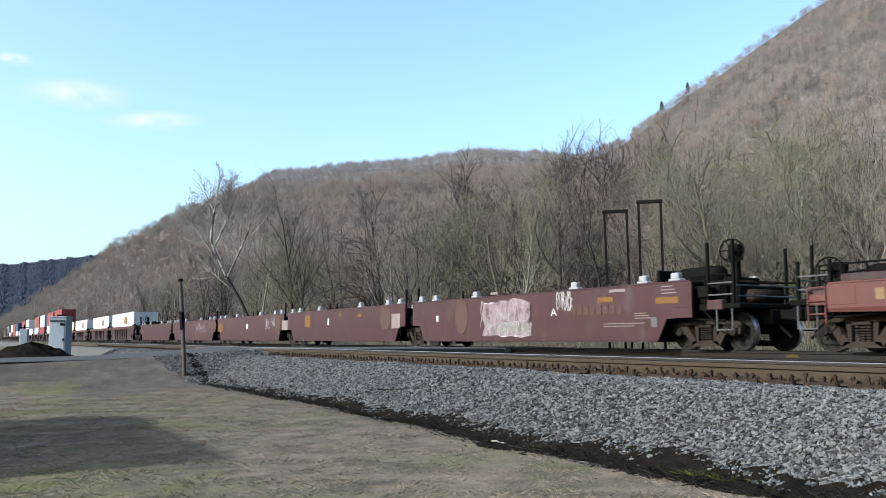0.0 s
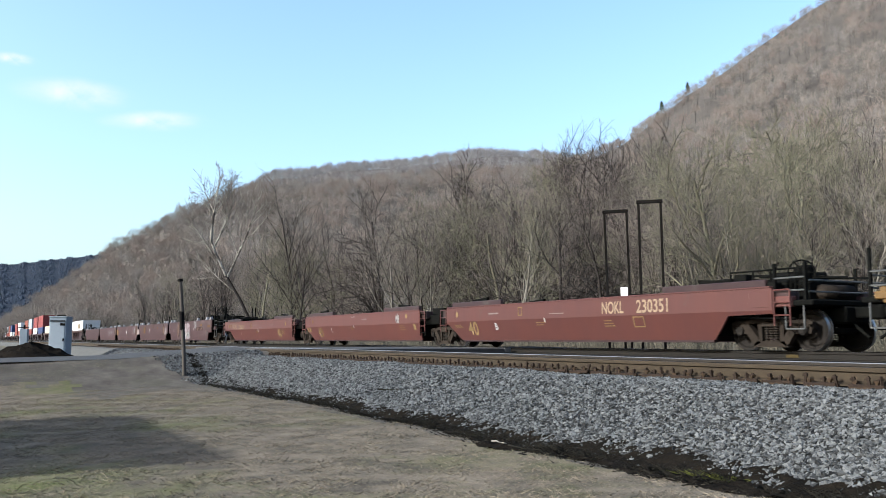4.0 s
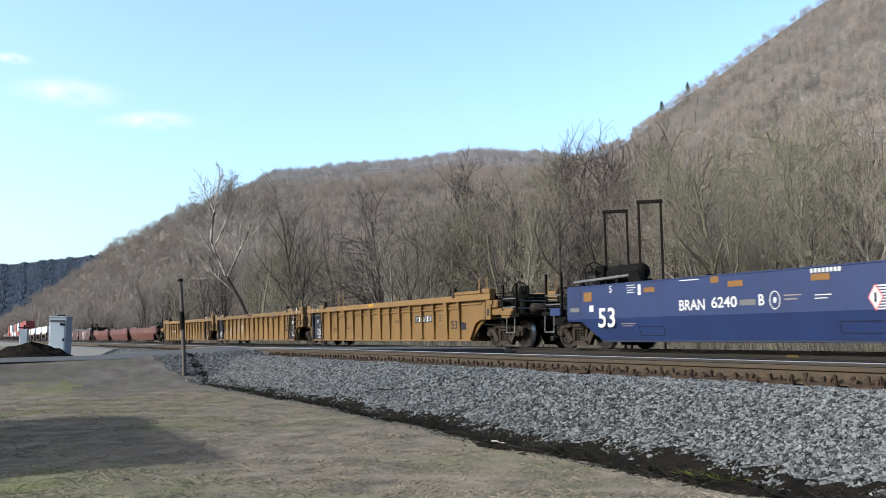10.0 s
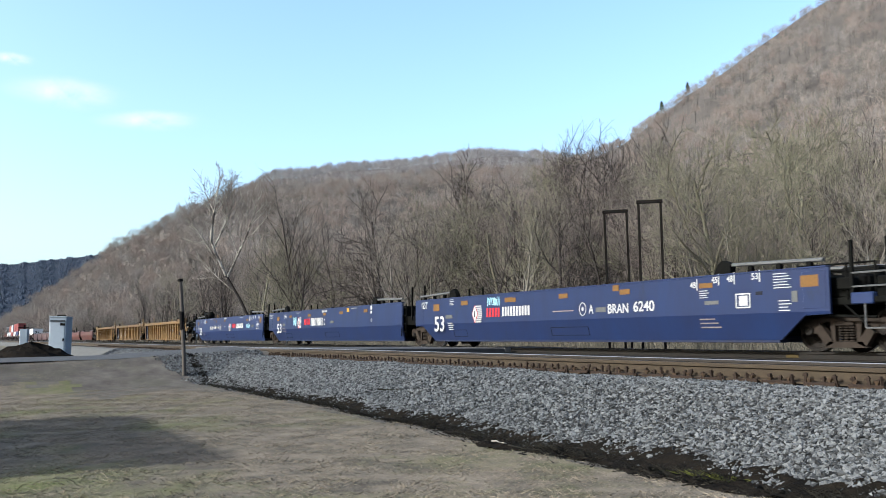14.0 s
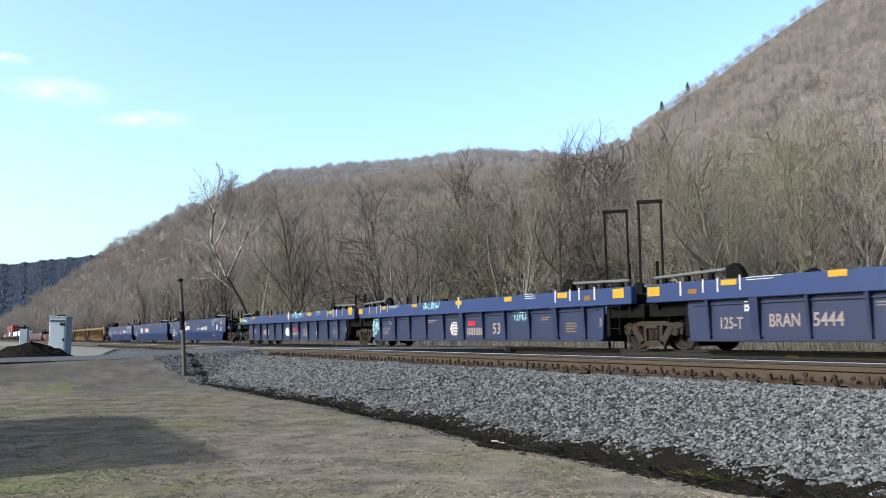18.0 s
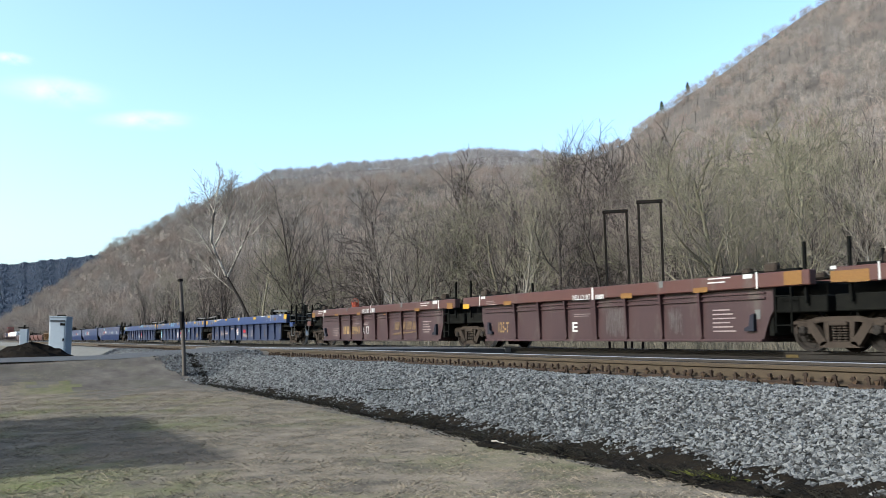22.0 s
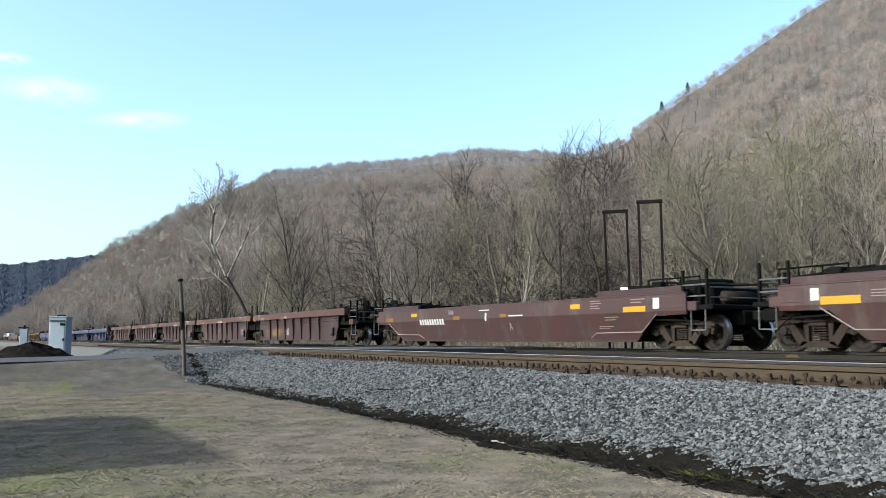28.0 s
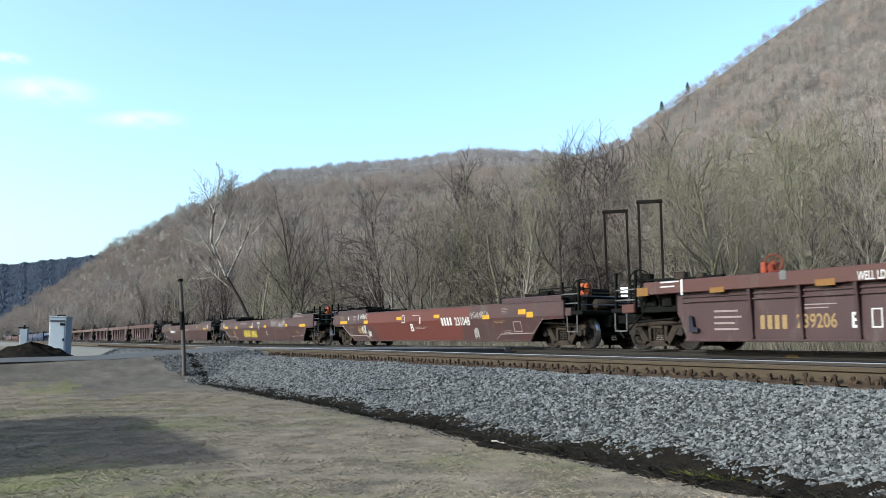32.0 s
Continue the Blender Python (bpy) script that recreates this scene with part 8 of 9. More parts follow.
lines(RIBBED_BLUE[0], "blue_ribbed", 16.30, 0.64, 0.68, 0.28, "faded", 4)
mark(RIBBED_BLUE[0], "blue_ribbed", 17.71, 0.75, 0.13, 0.25, "cream")
lines(RIBBED_BLUE[0], "blue_ribbed", 14.31, 1.63, 0.67, 0.22, "white", 3)
mark(RIBBED_BLUE[1], "blue_ribbed", 0.47, 1.53, 0.44, 0.23, "yellow")
mark(RIBBED_BLUE[1], "blue_ribbed", 1.44, 1.56, 0.04, 0.36, "white")
mark(RIBBED_BLUE[1], "blue_ribbed", 2.20, 1.57, 0.04, 0.34, "white")
mark(RIBBED_BLUE[1], "blue_ribbed", 2.64, 1.58, 0.04, 0.34, "white")
mark(RIBBED_BLUE[1], "blue_ribbed", 3.34, 1.59, 0.04, 0.33, "white")
mark(RIBBED_BLUE[1], "blue_ribbed", 2.99, 1.62, 0.42, 0.13, "yellow")
mark(RIBBED_BLUE[1], "blue_ribbed", 1.87, 1.46, 0.25, 0.13, "orange")
lines(RIBBED_BLUE[1], "blue_ribbed", 4.03, 1.63, 1.03, 0.13, "white", 2)
mark(RIBBED_BLUE[1], "blue_ribbed", 5.91, 1.62, 0.44, 0.12, "yellow")
scribble(RIBBED_BLUE[1], "blue_ribbed", 7.38, 1.57, 1.35, 0.31, "sprayblue", 43)
letters(RIBBED_BLUE[1], "blue_ribbed", 2.95, 0.64, 0.67, 0.26, "faded", "125-T")
letters(RIBBED_BLUE[1], "blue_ribbed", 3.36, 1.03, 0.15, 0.22, "white", "C")
scribble(RIBBED_BLUE[1], "blue_ribbed", 1.86, 0.80, 0.71, 0.78, "sprayblue", 44)
lines(RIBBED_BLUE[1], "blue_ribbed", 7.13, 0.97, 0.81, 0.13, "faded", 2)
emblem(RIBBED_BLUE[1], "blue_ribbed", 8.79, 0.67, 0.54)
bars(RIBBED_BLUE[1], "blue_ribbed", 10.17, 0.84, 0.52, 0.17, "red", 5)
bars(RIBBED_BLUE[1], "blue_ribbed", 10.44, 0.56, 1.16, 0.26, "faded", 10)
letters(RIBBED_BLUE[1], "blue_ribbed", 11.85, 0.65, 0.49, 0.38, "faded", "53")
scribble(RIBBED_BLUE[1], "blue_ribbed", 13.33, 1.07, 0.90, 0.37, "sprayblue", 45)
lines(RIBBED_BLUE[1], "blue_ribbed", 14.72, 0.92, 0.49, 0.14, "tan", 2)
lines(RIBBED_BLUE[1], "blue_ribbed", 16.05, 0.63, 0.56, 0.33, "tan", 4)
mark(RIBBED_BLUE[1], "blue_ribbed", 9.49, 1.60, 0.43, 0.14, "yellow")
mark(RIBBED_BLUE[1], "blue_ribbed", 9.49, 1.60, 0.09, 0.41, "white")
mark(RIBBED_BLUE[1], "blue_ribbed", 12.81, 1.60, 0.46, 0.15, "yellow")
lines(RIBBED_BLUE[1], "blue_ribbed", 14.11, 1.64, 0.58, 0.20, "white", 3)
mark(RIBBED_BLUE[1], "blue_ribbed", 15.80, 1.59, 0.49, 0.16, "yellow")
mark(RIBBED_BLUE[1], "blue_ribbed", 15.45, 1.57, 0.06, 0.37, "white")
mark(RIBBED_BLUE[1], "blue_ribbed", 16.19, 1.59, 0.05, 0.35, "white")
mark(RIBBED_BLUE[1], "blue_ribbed", 16.63, 1.59, 0.05, 0.35, "white")
mark(RIBBED_BLUE[1], "blue_ribbed", 17.34, 1.58, 0.06, 0.37, "white")
mark(RIBBED_BLUE[1], "blue_ribbed", 17.00, 1.46, 0.29, 0.14, "orange")
mark(RIBBED_BLUE[1], "blue_ribbed", 18.38, 1.53, 0.47, 0.26, "yellow")
mark(RIBBED_BLUE[1], "blue_ribbed", 17.42, 0.76, 0.11, 0.25, "cream")
mark(RIBBED_BLUE[2], "blue_ribbed", 0.59, 1.51, 0.46, 0.24, "yellow")
mark(RIBBED_BLUE[2], "blue_ribbed", 1.57, 1.54, 0.05, 0.36, "white")
mark(RIBBED_BLUE[2], "blue_ribbed", 2.33, 1.57, 0.04, 0.33, "white")
mark(RIBBED_BLUE[2], "blue_ribbed", 2.80, 1.57, 0.04, 0.34, "white")
mark(RIBBED_BLUE[2], "blue_ribbed", 3.49, 1.59, 0.04, 0.35, "white")
mark(RIBBED_BLUE[2], "blue_ribbed", 3.15, 1.61, 0.48, 0.13, "yellow")
mark(RIBBED_BLUE[2], "blue_ribbed", 1.98, 1.45, 0.30, 0.12, "orange")
lines(RIBBED_BLUE[2], "blue_ribbed", 4.18, 1.66, 1.01, 0.11, "white", 2)
mark(RIBBED_BLUE[2], "blue_ribbed", 6.07, 1.63, 0.45, 0.14, "yellow")
letters(RIBBED_BLUE[2], "blue_ribbed", 3.07, 0.66, 0.68, 0.28, "faded", "125-T")
letters(RIBBED_BLUE[2], "blue_ribbed", 3.54, 1.04, 0.14, 0.24, "white", "B")
letters(RIBBED_BLUE[2], "blue_ribbed", 4.58, 0.70, 0.82, 0.29, "faded", "BRAN")
letters(RIBBED_BLUE[2], "blue_ribbed", 5.70, 0.70, 0.75, 0.30, "faded", "5444")
emblem(RIBBED_BLUE[2], "blue_ribbed", 8.49, 0.78, 0.45)
lines(RIBBED_BLUE[2], "blue_ribbed", 7.26, 0.98, 0.90, 0.12, "faded", 2)
mark(RIBBED_BLUE[2], "blue_ribbed", 9.29, 1.62, 0.39, 0.14, "yellow")
mark(RIBBED_BLUE[2], "blue_ribbed", 9.32, 1.64, 0.05, 0.44, "white")
bars(RIBBED_BLUE[2], "blue_ribbed", 10.22, 0.81, 0.51, 0.19, "red", 5)
bars(RIBBED_BLUE[2], "blue_ribbed", 10.52, 0.55, 1.20, 0.22, "faded", 10)
letters(RIBBED_BLUE[2], "blue_ribbed", 11.93, 0.66, 0.52, 0.38, "faded", "53")
outline(RIBBED_BLUE[2], "blue_ribbed", 14.77, 0.67, 0.47, 0.38, "tan")
oval(RIBBED_BLUE[2], "blue_ribbed", 13.72, 0.64, 0.29, 0.36, "grey")
mark(RIBBED_BLUE[2], "blue_ribbed", 12.93, 1.59, 0.52, 0.16, "yellow")
mark(RIBBED_BLUE[2], "blue_ribbed", 15.86, 1.61, 0.44, 0.14, "yellow")
mark(RIBBED_BLUE[2], "blue_ribbed", 15.52, 1.56, 0.05, 0.41, "white")
mark(RIBBED_BLUE[2], "blue_ribbed", 16.24, 1.57, 0.05, 0.39, "white")
mark(RIBBED_BLUE[2], "blue_ribbed", 16.67, 1.58, 0.05, 0.40, "white")
mark(RIBBED_BLUE[2], "blue_ribbed", 17.46, 1.59, 0.04, 0.39, "white")
mark(RIBBED_BLUE[2], "blue_ribbed", 17.06, 1.46, 0.31, 0.16, "orange")
lines(RIBBED_BLUE[2], "blue_ribbed", 18.06, 1.68, 0.60, 0.16, "white", 2)
mark(RIBBED_BLUE[2], "blue_ribbed", 18.90, 1.55, 0.46, 0.27, "yellow")
mark(RIBBED_BLUE[2], "blue_ribbed", 17.50, 0.78, 0.14, 0.26, "cream")
lines(RIBBED_BLUE[2], "blue_ribbed", 14.75, 1.67, 0.93, 0.12, "white", 1)
bars(RIBBED_BROWN[0], "brown_ribbed", 4.31, 0.71, 0.77, 0.36, "tan", 4)
letters(RIBBED_BROWN[0], "brown_ribbed", 5.43, 0.70, 0.97, 0.35, "tan", "239343")
letters(RIBBED_BROWN[0], "brown_ribbed", 6.37, 0.68, 0.19, 0.30, "white", "A")
outline(RIBBED_BROWN[0], "brown_ribbed", 6.81, 0.70, 0.24, 0.31, "white")
letters(RIBBED_BROWN[0], "brown_ribbed", 6.90, 1.54, 0.78, 0.19, "white", "WELL LD LMT")
mark(RIBBED_BROWN[0], "brown_ribbed", 7.44, 1.61, 0.04, 0.35, "white")
bars(RIBBED_BROWN[0], "brown_ribbed", 7.73, 1.55, 0.34, 0.18, "white", 6)
mark(RIBBED_BROWN[0], "brown_ribbed", 0.20, 1.52, 0.40, 0.23, "orange")
mark(RIBBED_BROWN[0], "brown_ribbed", 1.59, 1.56, 0.04, 0.38, "white")
lines(RIBBED_BROWN[0], "brown_ribbed", 1.18, 1.64, 0.65, 0.19, "white", 2)
mark(RIBBED_BROWN[0], "brown_ribbed", 1.80, 1.67, 0.25, 0.12, "white")
mark(RIBBED_BROWN[0], "brown_ribbed", 3.38, 1.46, 0.46, 0.11, "orange")
mark(RIBBED_BROWN[0], "brown_ribbed", 6.08, 1.44, 0.40, 0.12, "orange")
mark(RIBBED_BROWN[0], "brown_ribbed", 4.71, 1.68, 0.13, 0.17, "cream")
lines(RIBBED_BROWN[0], "brown_ribbed", 2.99, 0.63, 0.71, 0.41, "faded", 5)
lines(RIBBED_BROWN[0], "brown_ribbed", 6.64, 0.98, 0.81, 0.13, "faded", 2)
lines(RIBBED_BROWN[0], "brown_ribbed", 5.50, 0.97, 0.75, 0.12, "faded", 2)
swoosh(RIBBED_BROWN[0], "brown_ribbed", 10.76, 0.73, 2.26, 0.55, "dimtan")
lines(RIBBED_BROWN[0], "brown_ribbed", 12.59, 0.77, 0.69, 0.50, "faded", 5)
mark(RIBBED_BROWN[0], "brown_ribbed", 8.74, 1.35, 0.45, 0.12, "orange")
mark(RIBBED_BROWN[0], "brown_ribbed", 12.01, 1.45, 0.43, 0.12, "orange")
mark(RIBBED_BROWN[0], "brown_ribbed", 10.60, 1.70, 0.16, 0.20, "cream")
lines(RIBBED_BROWN[0], "brown_ribbed", 12.70, 1.64, 0.73, 0.18, "white", 2)
mark(RIBBED_BROWN[0], "brown_ribbed", 13.83, 1.59, 0.06, 0.36, "white")
mark(RIBBED_BROWN[0], "brown_ribbed", 13.53, 1.69, 0.36, 0.12, "white")
mark(RIBBED_BROWN[0], "brown_ribbed", 14.70, 1.51, 0.43, 0.21, "orange")
mark(RIBBED_BROWN[1], "brown_ribbed", 0.53, 1.45, 0.44, 0.16, "yellow")
mark(RIBBED_BROWN[1], "brown_ribbed", 1.48, 1.61, 0.05, 0.38, "white")
mark(RIBBED_BROWN[1], "brown_ribbed", 1.71, 1.71, 0.28, 0.09, "white")
lines(RIBBED_BROWN[1], "brown_ribbed", 2.25, 1.51, 0.65, 0.17, "faded", 3)
mark(RIBBED_BROWN[1], "brown_ribbed", 3.26, 1.47, 0.46, 0.13, "orange")
letters(RIBBED_BROWN[1], "brown_ribbed", 2.80, 0.68, 0.64, 0.35, "tan", "125-T")
lines(RIBBED_BROWN[1], "brown_ribbed", 1.97, 0.77, 0.34, 0.07, "faded", 1)
letters(RIBBED_BROWN[1], "brown_ribbed", 6.71, 0.64, 0.25, 0.28, "white", "E")
scribble(RIBBED_BROWN[1], "brown_ribbed", 8.59, 0.78, 0.87, 0.89, "scuff", 51, strokes=16, thick=0.012)
scribble(RIBBED_BROWN[1], "brown_ribbed", 10.89, 0.75, 0.48, 0.80, "scuff", 52, strokes=10, thick=0.010)
lines(RIBBED_BROWN[1], "brown_ribbed", 7.11, 0.98, 0.88, 0.11, "faded", 2)
mark(RIBBED_BROWN[1], "brown_ribbed", 7.74, 1.57, 0.08, 0.35, "white")
letters(RIBBED_BROWN[1], "brown_ribbed", 7.22, 1.49, 0.85, 0.15, "white", "WELL LD LMT")
bars(RIBBED_BROWN[1], "brown_ribbed", 8.06, 1.47, 0.38, 0.13, "white", 6)
mark(RIBBED_BROWN[1], "brown_ribbed", 10.55, 1.68, 0.15, 0.16, "cream")
mark(RIBBED_BROWN[1], "brown_ribbed", 9.20, 1.45, 0.46, 0.14, "orange")
mark(RIBBED_BROWN[1], "brown_ribbed", 11.92, 1.47, 0.48, 0.12, "orange")
lines(RIBBED_BROWN[1], "brown_ribbed", 12.53, 1.67, 0.71, 0.19, "white", 2)
mark(RIBBED_BROWN[1], "brown_ribbed", 13.66, 1.60, 0.05, 0.37, "white")
mark(RIBBED_BROWN[1], "brown_ribbed", 13.40, 1.71, 0.26, 0.10, "white")
mark(RIBBED_BROWN[1], "brown_ribbed", 14.64, 1.60, 0.47, 0.30, "orange")
lines(RIBBED_BROWN[1], "brown_ribbed", 12.51, 0.72, 0.71, 0.60, "faded", 6)
mark(RIBBED_BROWN[1], "brown_ribbed", 13.52, 0.84, 0.15, 0.22, "cream")
mark(RIBBED_BROWN[2], "brown_ribbed", 0.44, 1.56, 0.45, 0.23, "orange")
mark(RIBBED_BROWN[2], "brown_ribbed", 1.32, 1.62, 0.04, 0.37, "white")
mark(RIBBED_BROWN[2], "brown_ribbed", 0.29, 1.75, 0.13, 0.07, "white")
letters(RIBBED_BROWN[2], "brown_ribbed", 3.18, 0.61, 0.73, 0.37, "tan", "125T")
letters(RIBBED_BROWN[2], "brown_ribbed", 6.61, 0.65, 0.15, 0.30, "white", "D")
swoosh(RIBBED_BROWN[2], "brown_ribbed", 10.59, 0.73, 2.32, 0.58, "dimtan")
letters(RIBBED_BROWN[2], "brown_ribbed", 7.18, 1.48, 0.90, 0.16, "white", "WELL LD LMT")
mark(RIBBED_BROWN[2], "brown_ribbed", 7.69, 1.59, 0.06, 0.33, "white")
bars(RIBBED_BROWN[2], "brown_ribbed", 8.04, 1.49, 0.45, 0.14, "white", 6)
mark(RIBBED_BROWN[2], "brown_ribbed", 9.08, 1.47, 0.50, 0.16, "orange")
mark(RIBBED_BROWN[2], "brown_ribbed", 11.89, 1.46, 0.45, 0.13, "orange")
mark(RIBBED_BROWN[2], "brown_ribbed", 10.47, 1.69, 0.13, 0.20, "cream")
lines(RIBBED_BROWN[2], "brown_ribbed", 12.54, 1.67, 0.71, 0.23, "white", 2)
mark(RIBBED_BROWN[2], "brown_ribbed", 13.35, 1.52, 0.30, 0.15, "orange")
lines(RIBBED_BROWN[2], "brown_ribbed", 12.49, 0.76, 0.99, 0.44, "faded", 4)
lines(RIBBED_BROWN[2], "brown_ribbed", 7.00, 0.96, 0.89, 0.18, "faded", 2)
mark(RIBBED_BROWN[2], "brown_ribbed", 0.86, 1.55, 0.49, 0.25, "orange")
letters(RIBBED_BROWN[3], "brown_ribbed", 3.13, 0.63, 0.69, 0.31, "tan", "125-T")
letters(RIBBED_BROWN[3], "brown_ribbed", 6.57, 0.69, 0.20, 0.27, "white", "C")
letters(RIBBED_BROWN[3], "brown_ribbed", 7.13, 1.50, 0.85, 0.13, "white", "WELL LD LMT")
mark(RIBBED_BROWN[3], "brown_ribbed", 7.64, 1.60, 0.05, 0.35, "white")
bars(RIBBED_BROWN[3], "brown_ribbed", 7.91, 1.51, 0.33, 0.11, "white", 6)
mark(RIBBED_BROWN[3], "brown_ribbed", 4.91, 1.67, 0.19, 0.18, "cream")
mark(RIBBED_BROWN[3], "brown_ribbed", 6.29, 1.45, 0.43, 0.12, "orange")
mark(RIBBED_BROWN[3], "brown_ribbed", 9.01, 1.46, 0.43, 0.13, "orange")
mark(RIBBED_BROWN[3], "brown_ribbed", 0.80, 1.49, 0.50, 0.23, "orange")
mark(RIBBED_BROWN[3], "brown_ribbed", 1.77, 1.57, 0.07, 0.35, "white")
mark(RIBBED_BROWN[3], "brown_ribbed", 3.55, 1.45, 0.41, 0.15, "orange")
lines(RIBBED_BROWN[3], "brown_ribbed", 2.55, 1.49, 0.65, 0.15, "white", 3)
lines(RIBBED_BROWN[3], "brown_ribbed", 6.99, 0.96, 0.84, 0.11, "faded", 2)
lines(RIBBED_BROWN[3], "brown_ribbed", 12.88, 0.77, 0.87, 0.46, "faded", 5)
lines(RIBBED_BROWN[3], "brown_ribbed", 12.91, 1.65, 0.74, 0.16, "white", 2)
mark(RIBBED_BROWN[3], "brown_ribbed", 13.95, 1.57, 0.07, 0.38, "white")
mark(RIBBED_BROWN[3], "brown_ribbed", 14.89, 1.54, 0.48, 0.24, "orange")
mark(RIBBED_BROWN[4], "brown_ribbed", 0.72, 1.50, 0.48, 0.22, "orange")
mark(RIBBED_BROWN[4], "brown_ribbed", 1.62, 1.58, 0.06, 0.39, "white")
lines(RIBBED_BROWN[4], "brown_ribbed", 2.39, 1.50, 0.64, 0.16, "white", 3)
mark(RIBBED_BROWN[4], "brown_ribbed", 3.45, 1.47, 0.45, 0.10, "orange")
mark(RIBBED_BROWN[4], "brown_ribbed", 4.80, 1.67, 0.15, 0.18, "cream")
mark(RIBBED_BROWN[4], "brown_ribbed", 6.14, 1.45, 0.44, 0.11, "orange")
letters(RIBBED_BROWN[4], "brown_ribbed", 6.76, 1.52, 0.42, 0.14, "white", "WELL")
letters(RIBBED_BROWN[4], "brown_ribbed", 2.97, 0.65, 0.64, 0.36, "tan", "125-T")
bars(RIBBED_BROWN[4], "brown_ribbed", 4.32, 0.67, 0.83, 0.38, "tan", 4)
letters(RIBBED_BROWN[4], "brown_ribbed", 5.46, 0.68, 0.99, 0.39, "tan", "239343")
letters(RIBBED_BROWN[4], "brown_ribbed", 6.38, 0.69, 0.19, 0.35, "white", "B")
outline(RIBBED_BROWN[4], "brown_ribbed", 6.78, 0.71, 0.18, 0.36, "white")
mark(FIRST_48[0], "forty_eight", 2.81, 1.23, 0.51, 0.13, "yellow")
mark(FIRST_48[0], "forty_eight", 0.54, 1.08, 0.70, 0.16, "orange")
bars(FIRST_48[0], "forty_eight", 4.29, 0.94, 2.02, 0.22, "white", 10)
mark(FIRST_48[0], "forty_eight", 6.26, 1.05, 0.47, 0.14, "orange")
mark(FIRST_48[0], "forty_eight", 9.43, 1.07, 0.42, 0.11, "orange")
lines(FIRST_48[0], "forty_eight", 10.23, 1.05, 0.95, 0.13, "white", 1)
lines(FIRST_48[0], "forty_eight", 8.25, 1.28, 0.76, 0.10, "white", 1)
mark(FIRST_48[0], "forty_eight", 8.31, 1.05, 0.10, 0.26, "white")
letters(FIRST_48[0], "forty_eight", 9.79, 0.70, 0.21, 0.26, "faded", "A")
mark(FIRST_48[0], "forty_eight", 13.36, 1.23, 0.46, 0.14, "yellow")
mark(FIRST_48[0], "forty_eight", 15.95, 1.08, 0.89, 0.15, "yellow")
lines(FIRST_48[0], "forty_eight", 14.32, 1.25, 0.50, 0.28, "faded", 4)
lines(FIRST_48[0], "forty_eight", 16.09, 1.30, 0.56, 0.16, "faded", 2)
lines(FIRST_48[0], "forty_eight", 14.98, 0.85, 0.59, 0.15, "tan", 2)
lines(FIRST_48[0], "forty_eight", 14.68, 0.61, 0.61, 0.10, "faded", 2)
scribble(FIRST_48[0], "forty_eight", 5.85, 1.27, 0.36, 0.21, "spraygrey", 61)
mark(FIRST_48[0], "forty_eight", 16.80, 1.21, 0.23, 0.28, "white")
mark(SECOND_48[0], "forty_eight", 0.91, 1.08, 0.94, 0.17, "yellow")
mark(SECOND_48[0], "forty_eight", 3.54, 1.06, 0.51, 0.14, "yellow")
mark(SECOND_48[0], "forty_eight", 6.82, 1.06, 0.47, 0.12, "yellow")
outline(SECOND_48[0], "forty_eight", 7.22, 1.14, 0.24, 0.30, "white")
mark(SECOND_48[0], "forty_eight", 9.88, 1.06, 0.47, 0.15, "yellow")
mark(SECOND_48[0], "forty_eight", 13.93, 1.07, 0.35, 0.14, "yellow")
mark(SECOND_48[0], "forty_eight", 5.78, 0.65, 1.48, 0.45, "sprayyellow")
scribble(SECOND_48[0], "forty_eight", 5.79, 0.65, 1.50, 0.49, "sprayyellow", 71)
mark(SECOND_48[0], "forty_eight", 7.34, 0.62, 1.27, 0.43, "sprayyellow")
scribble(SECOND_48[0], "forty_eight", 7.35, 0.62, 1.33, 0.49, "sprayyellow", 72)
letters(SECOND_48[0], "forty_eight", 2.84, 0.75, 0.53, 0.31, "tan", "48")
letters(SECOND_48[0], "forty_eight", 10.05, 0.68, 0.19, 0.25, "white", "C")
mark(SECOND_48[0], "forty_eight", 8.62, 1.05, 0.06, 0.28, "white")
bars(SECOND_48[0], "forty_eight", 8.55, 1.28, 0.74, 0.08, "white", 9)
scribble(SECOND_48[0], "forty_eight", 11.72, 1.19, 1.31, 0.45, "spraygrey", 73)
scribble(SECOND_48[0], "forty_eight", 13.04, 1.13, 1.18, 0.50, "spraygrey", 74)
scribble(SECOND_48[0], "forty_eight", 5.23, 1.28, 1.51, 0.11, "spraygrey", 75)
mark(SECOND_48[0], "forty_eight", 0.30, 1.22, 0.21, 0.26, "white")
lines(SECOND_48[0], "forty_eight", 1.97, 1.19, 0.72, 0.18, "faded", 3)
lines(SECOND_48[0], "forty_eight", 16.01, 1.59, 1.66, 0.25, "faded", 3)
mark(SECOND_48[0], "forty_eight", 16.55, 1.03, 0.93, 0.15, "yellow")
lines(SECOND_48[0], "forty_eight", 15.61, 0.71, 0.57, 0.25, "tan", 3)
mark(THIRD_48[0], "forty_eight", 0.60, 1.07, 0.88, 0.14, "yellow")
letters(THIRD_48[0], "forty_eight", 2.41, 0.72, 0.46, 0.39, "tan", "48")
scribble(THIRD_48[0], "forty_eight", 2.94, 1.30, 0.79, 0.23, "white", 81)
scribble(THIRD_48[0], "forty_eight", 2.85, 0.73, 0.52, 0.41, "white", 82)
scribble(THIRD_48[0], "forty_eight", 3.44, 0.54, 0.31, 0.29, "white", 83)
mark(THIRD_48[0], "forty_eight", 3.21, 1.05, 0.46, 0.14, "yellow")
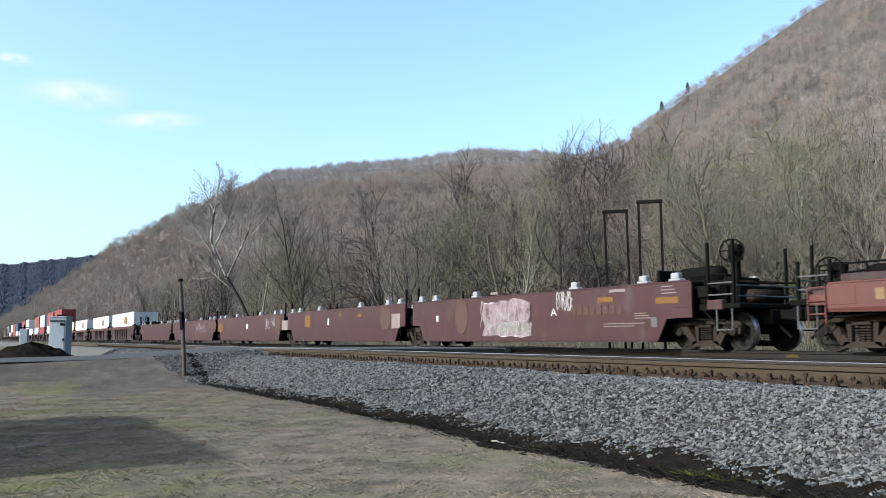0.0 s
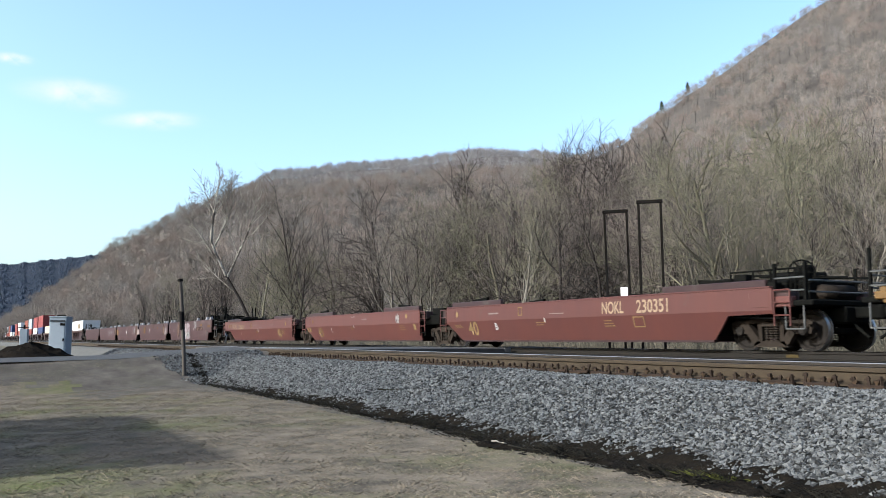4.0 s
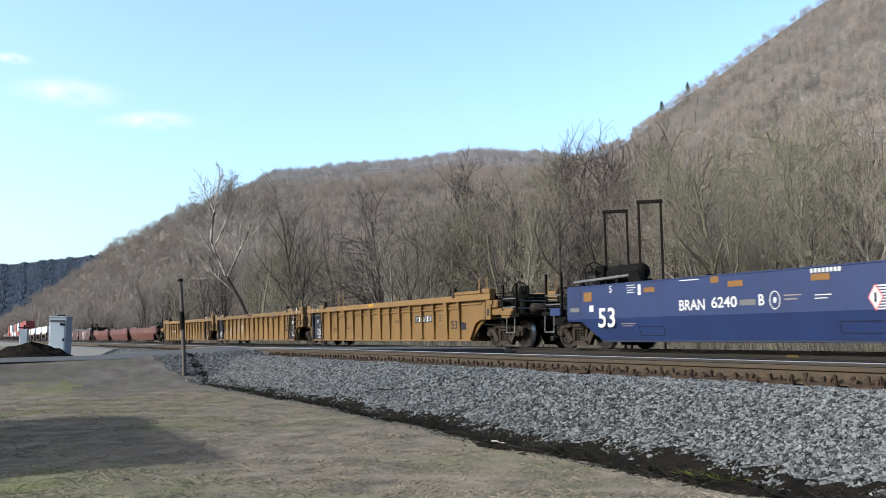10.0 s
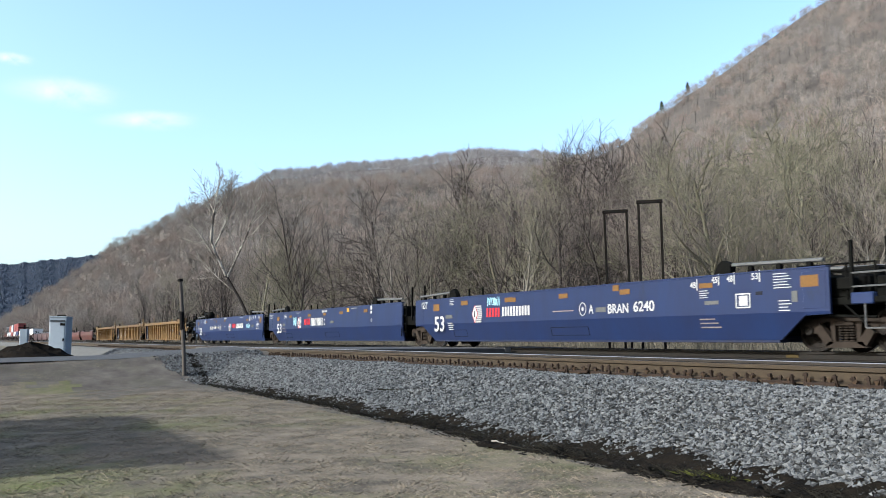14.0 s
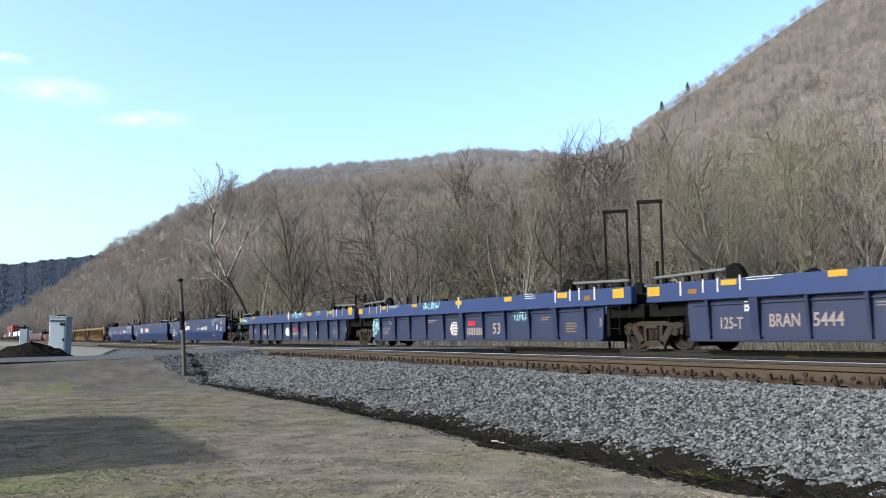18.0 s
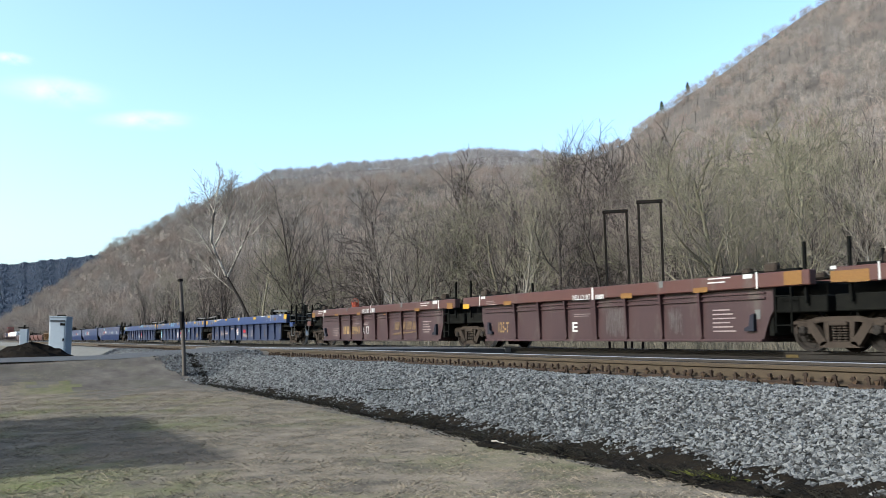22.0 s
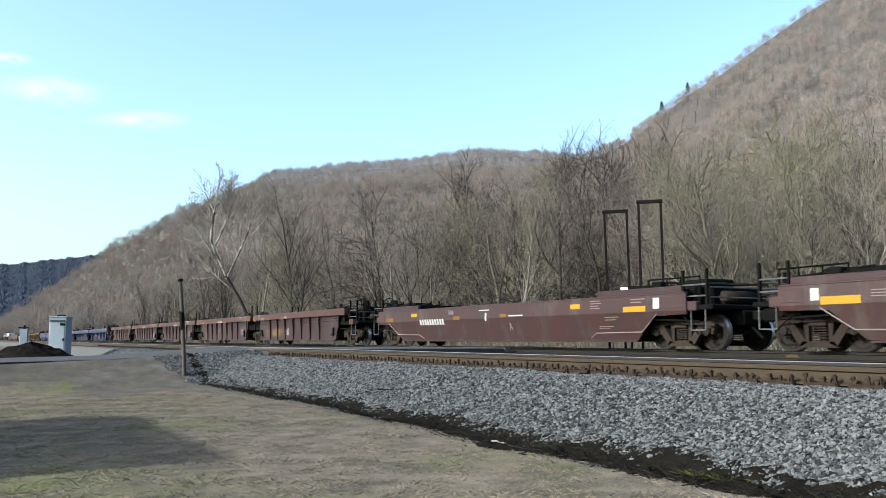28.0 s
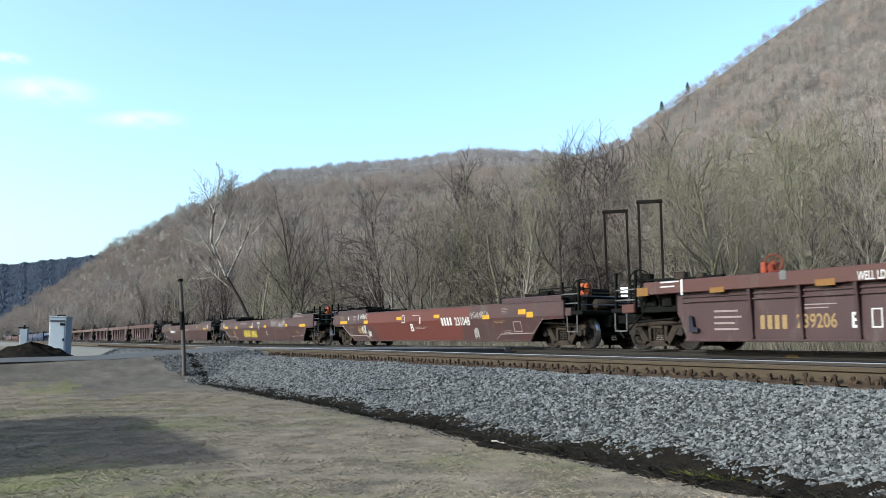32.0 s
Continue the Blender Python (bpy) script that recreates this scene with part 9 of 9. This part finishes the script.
lines(THIRD_48[0], "forty_eight", 1.60, 0.84, 0.62, 0.10, "tan", 2)
lines(THIRD_48[0], "forty_eight", 1.95, 1.23, 0.37, 0.28, "faded", 4)
mark(THIRD_48[0], "forty_eight", 1.18, 1.25, 0.08, 0.17, "white")
mark(THIRD_48[0], "forty_eight", 2.33, 1.27, 0.07, 0.27, "white")
lines(THIRD_48[0], "forty_eight", 0.45, 1.26, 0.56, 0.16, "tan", 3)
bars(THIRD_48[0], "forty_eight", 10.70, 0.94, 0.86, 0.30, "white", 4)
letters(THIRD_48[0], "forty_eight", 11.88, 0.93, 1.08, 0.31, "white", "231048")
letters(THIRD_48[0], "forty_eight", 7.77, 0.75, 0.27, 0.30, "white", "B")
lines(THIRD_48[0], "forty_eight", 8.56, 0.73, 1.06, 0.12, "faded", 2)
mark(THIRD_48[0], "forty_eight", 6.64, 1.14, 0.48, 0.13, "yellow")
mark(THIRD_48[0], "forty_eight", 9.94, 1.15, 0.47, 0.13, "yellow")
mark(THIRD_48[0], "forty_eight", 13.54, 1.04, 0.47, 0.14, "yellow")
mark(THIRD_48[0], "forty_eight", 15.78, 1.16, 0.43, 0.16, "yellow")
mark(THIRD_48[0], "forty_eight", 16.23, 1.06, 0.36, 0.18, "yellow")
outline(THIRD_48[0], "forty_eight", 7.05, 1.10, 0.24, 0.31, "white")
mark(THIRD_48[0], "forty_eight", 8.55, 1.03, 0.09, 0.26, "white")
lines(THIRD_48[0], "forty_eight", 8.29, 1.23, 0.81, 0.06, "white", 1)
scribble(THIRD_48[0], "forty_eight", 13.06, 1.13, 1.30, 0.26, "spraygrey", 84)
scribble(THIRD_48[0], "forty_eight", 12.73, 0.49, 0.30, 0.39, "white", 85)
outline(THIRD_48[0], "forty_eight", 15.41, 0.69, 0.47, 0.35, "faded")
lines(THIRD_48[0], "forty_eight", 14.37, 0.86, 0.72, 0.12, "tan", 2)
lines(THIRD_48[0], "forty_eight", 14.78, 0.53, 0.52, 0.11, "faded", 2)
lines(THIRD_48[0], "forty_eight", 14.75, 1.23, 0.38, 0.21, "faded", 4)
bars(LAST[0], "brown_ribbed", 4.10, 0.66, 0.81, 0.31, "tan", 4)
letters(LAST[0], "brown_ribbed", 5.22, 0.67, 1.01, 0.31, "tan", "239206")
letters(LAST[0], "brown_ribbed", 6.17, 0.67, 0.20, 0.32, "white", "B")
outline(LAST[0], "brown_ribbed", 6.63, 0.70, 0.24, 0.39, "white")
letters(LAST[0], "brown_ribbed", 6.82, 1.54, 0.96, 0.18, "white", "WELL LD LMT")
mark(LAST[0], "brown_ribbed", -0.02, 1.52, 0.44, 0.22, "orange")
mark(LAST[0], "brown_ribbed", 1.43, 1.57, 0.08, 0.39, "white")
lines(LAST[0], "brown_ribbed", 1.00, 1.67, 0.67, 0.23, "white", 2)
mark(LAST[0], "brown_ribbed", 2.59, 1.45, 0.46, 0.13, "orange")
mark(LAST[0], "brown_ribbed", 5.58, 1.46, 0.48, 0.14, "orange")
mark(LAST[0], "brown_ribbed", 4.52, 1.68, 0.18, 0.20, "cream")
lines(LAST[0], "brown_ribbed", 2.76, 0.73, 0.84, 0.57, "faded", 4)
lines(LAST[0], "brown_ribbed", 5.30, 0.98, 0.86, 0.15, "faded", 2)


for car in BLUE:
    outline(car, "blue", 3.55, 0.50, 0.95, 0.26, "dark", 0.014)
    outline(car, "blue", 10.10, 0.52, 1.85, 0.26, "dark", 0.014)


# ---- what moves ----
def motions():
    """The train runs at an even speed towards -x, its wheels turn with it, and the clouds drift."""
    times = [0.0, 1 / FPS, 2 / FPS] + [float(k) for k in range(1, 32)] + [SECONDS - 2 / FPS, SECONDS - 1 / FPS, SECONDS]
    for ob, u, *lift in MOVERS:
        z = RAIL_Z + (lift[0] if lift else 0.0)
        walk(ob, [(t, pose(u - SPEED * t, FAR_TRACK, z)) for t in times])
    spin = math.degrees(SPEED / FPS / WHEEL_R)
    for w, dx in WHEELSETS:
        walk(w, [(k / FPS, pose(dx, 0, WHEEL_R, 0, -spin * k, 0)) for k in range(int(SECONDS * FPS) + 1)])
    for ob, place, shift, turn in CLOUDS:
        walk(ob, [(t, Matrix.Translation(shift * t / SECONDS) @ turn) for t in (0.0, SECONDS)])


motions()
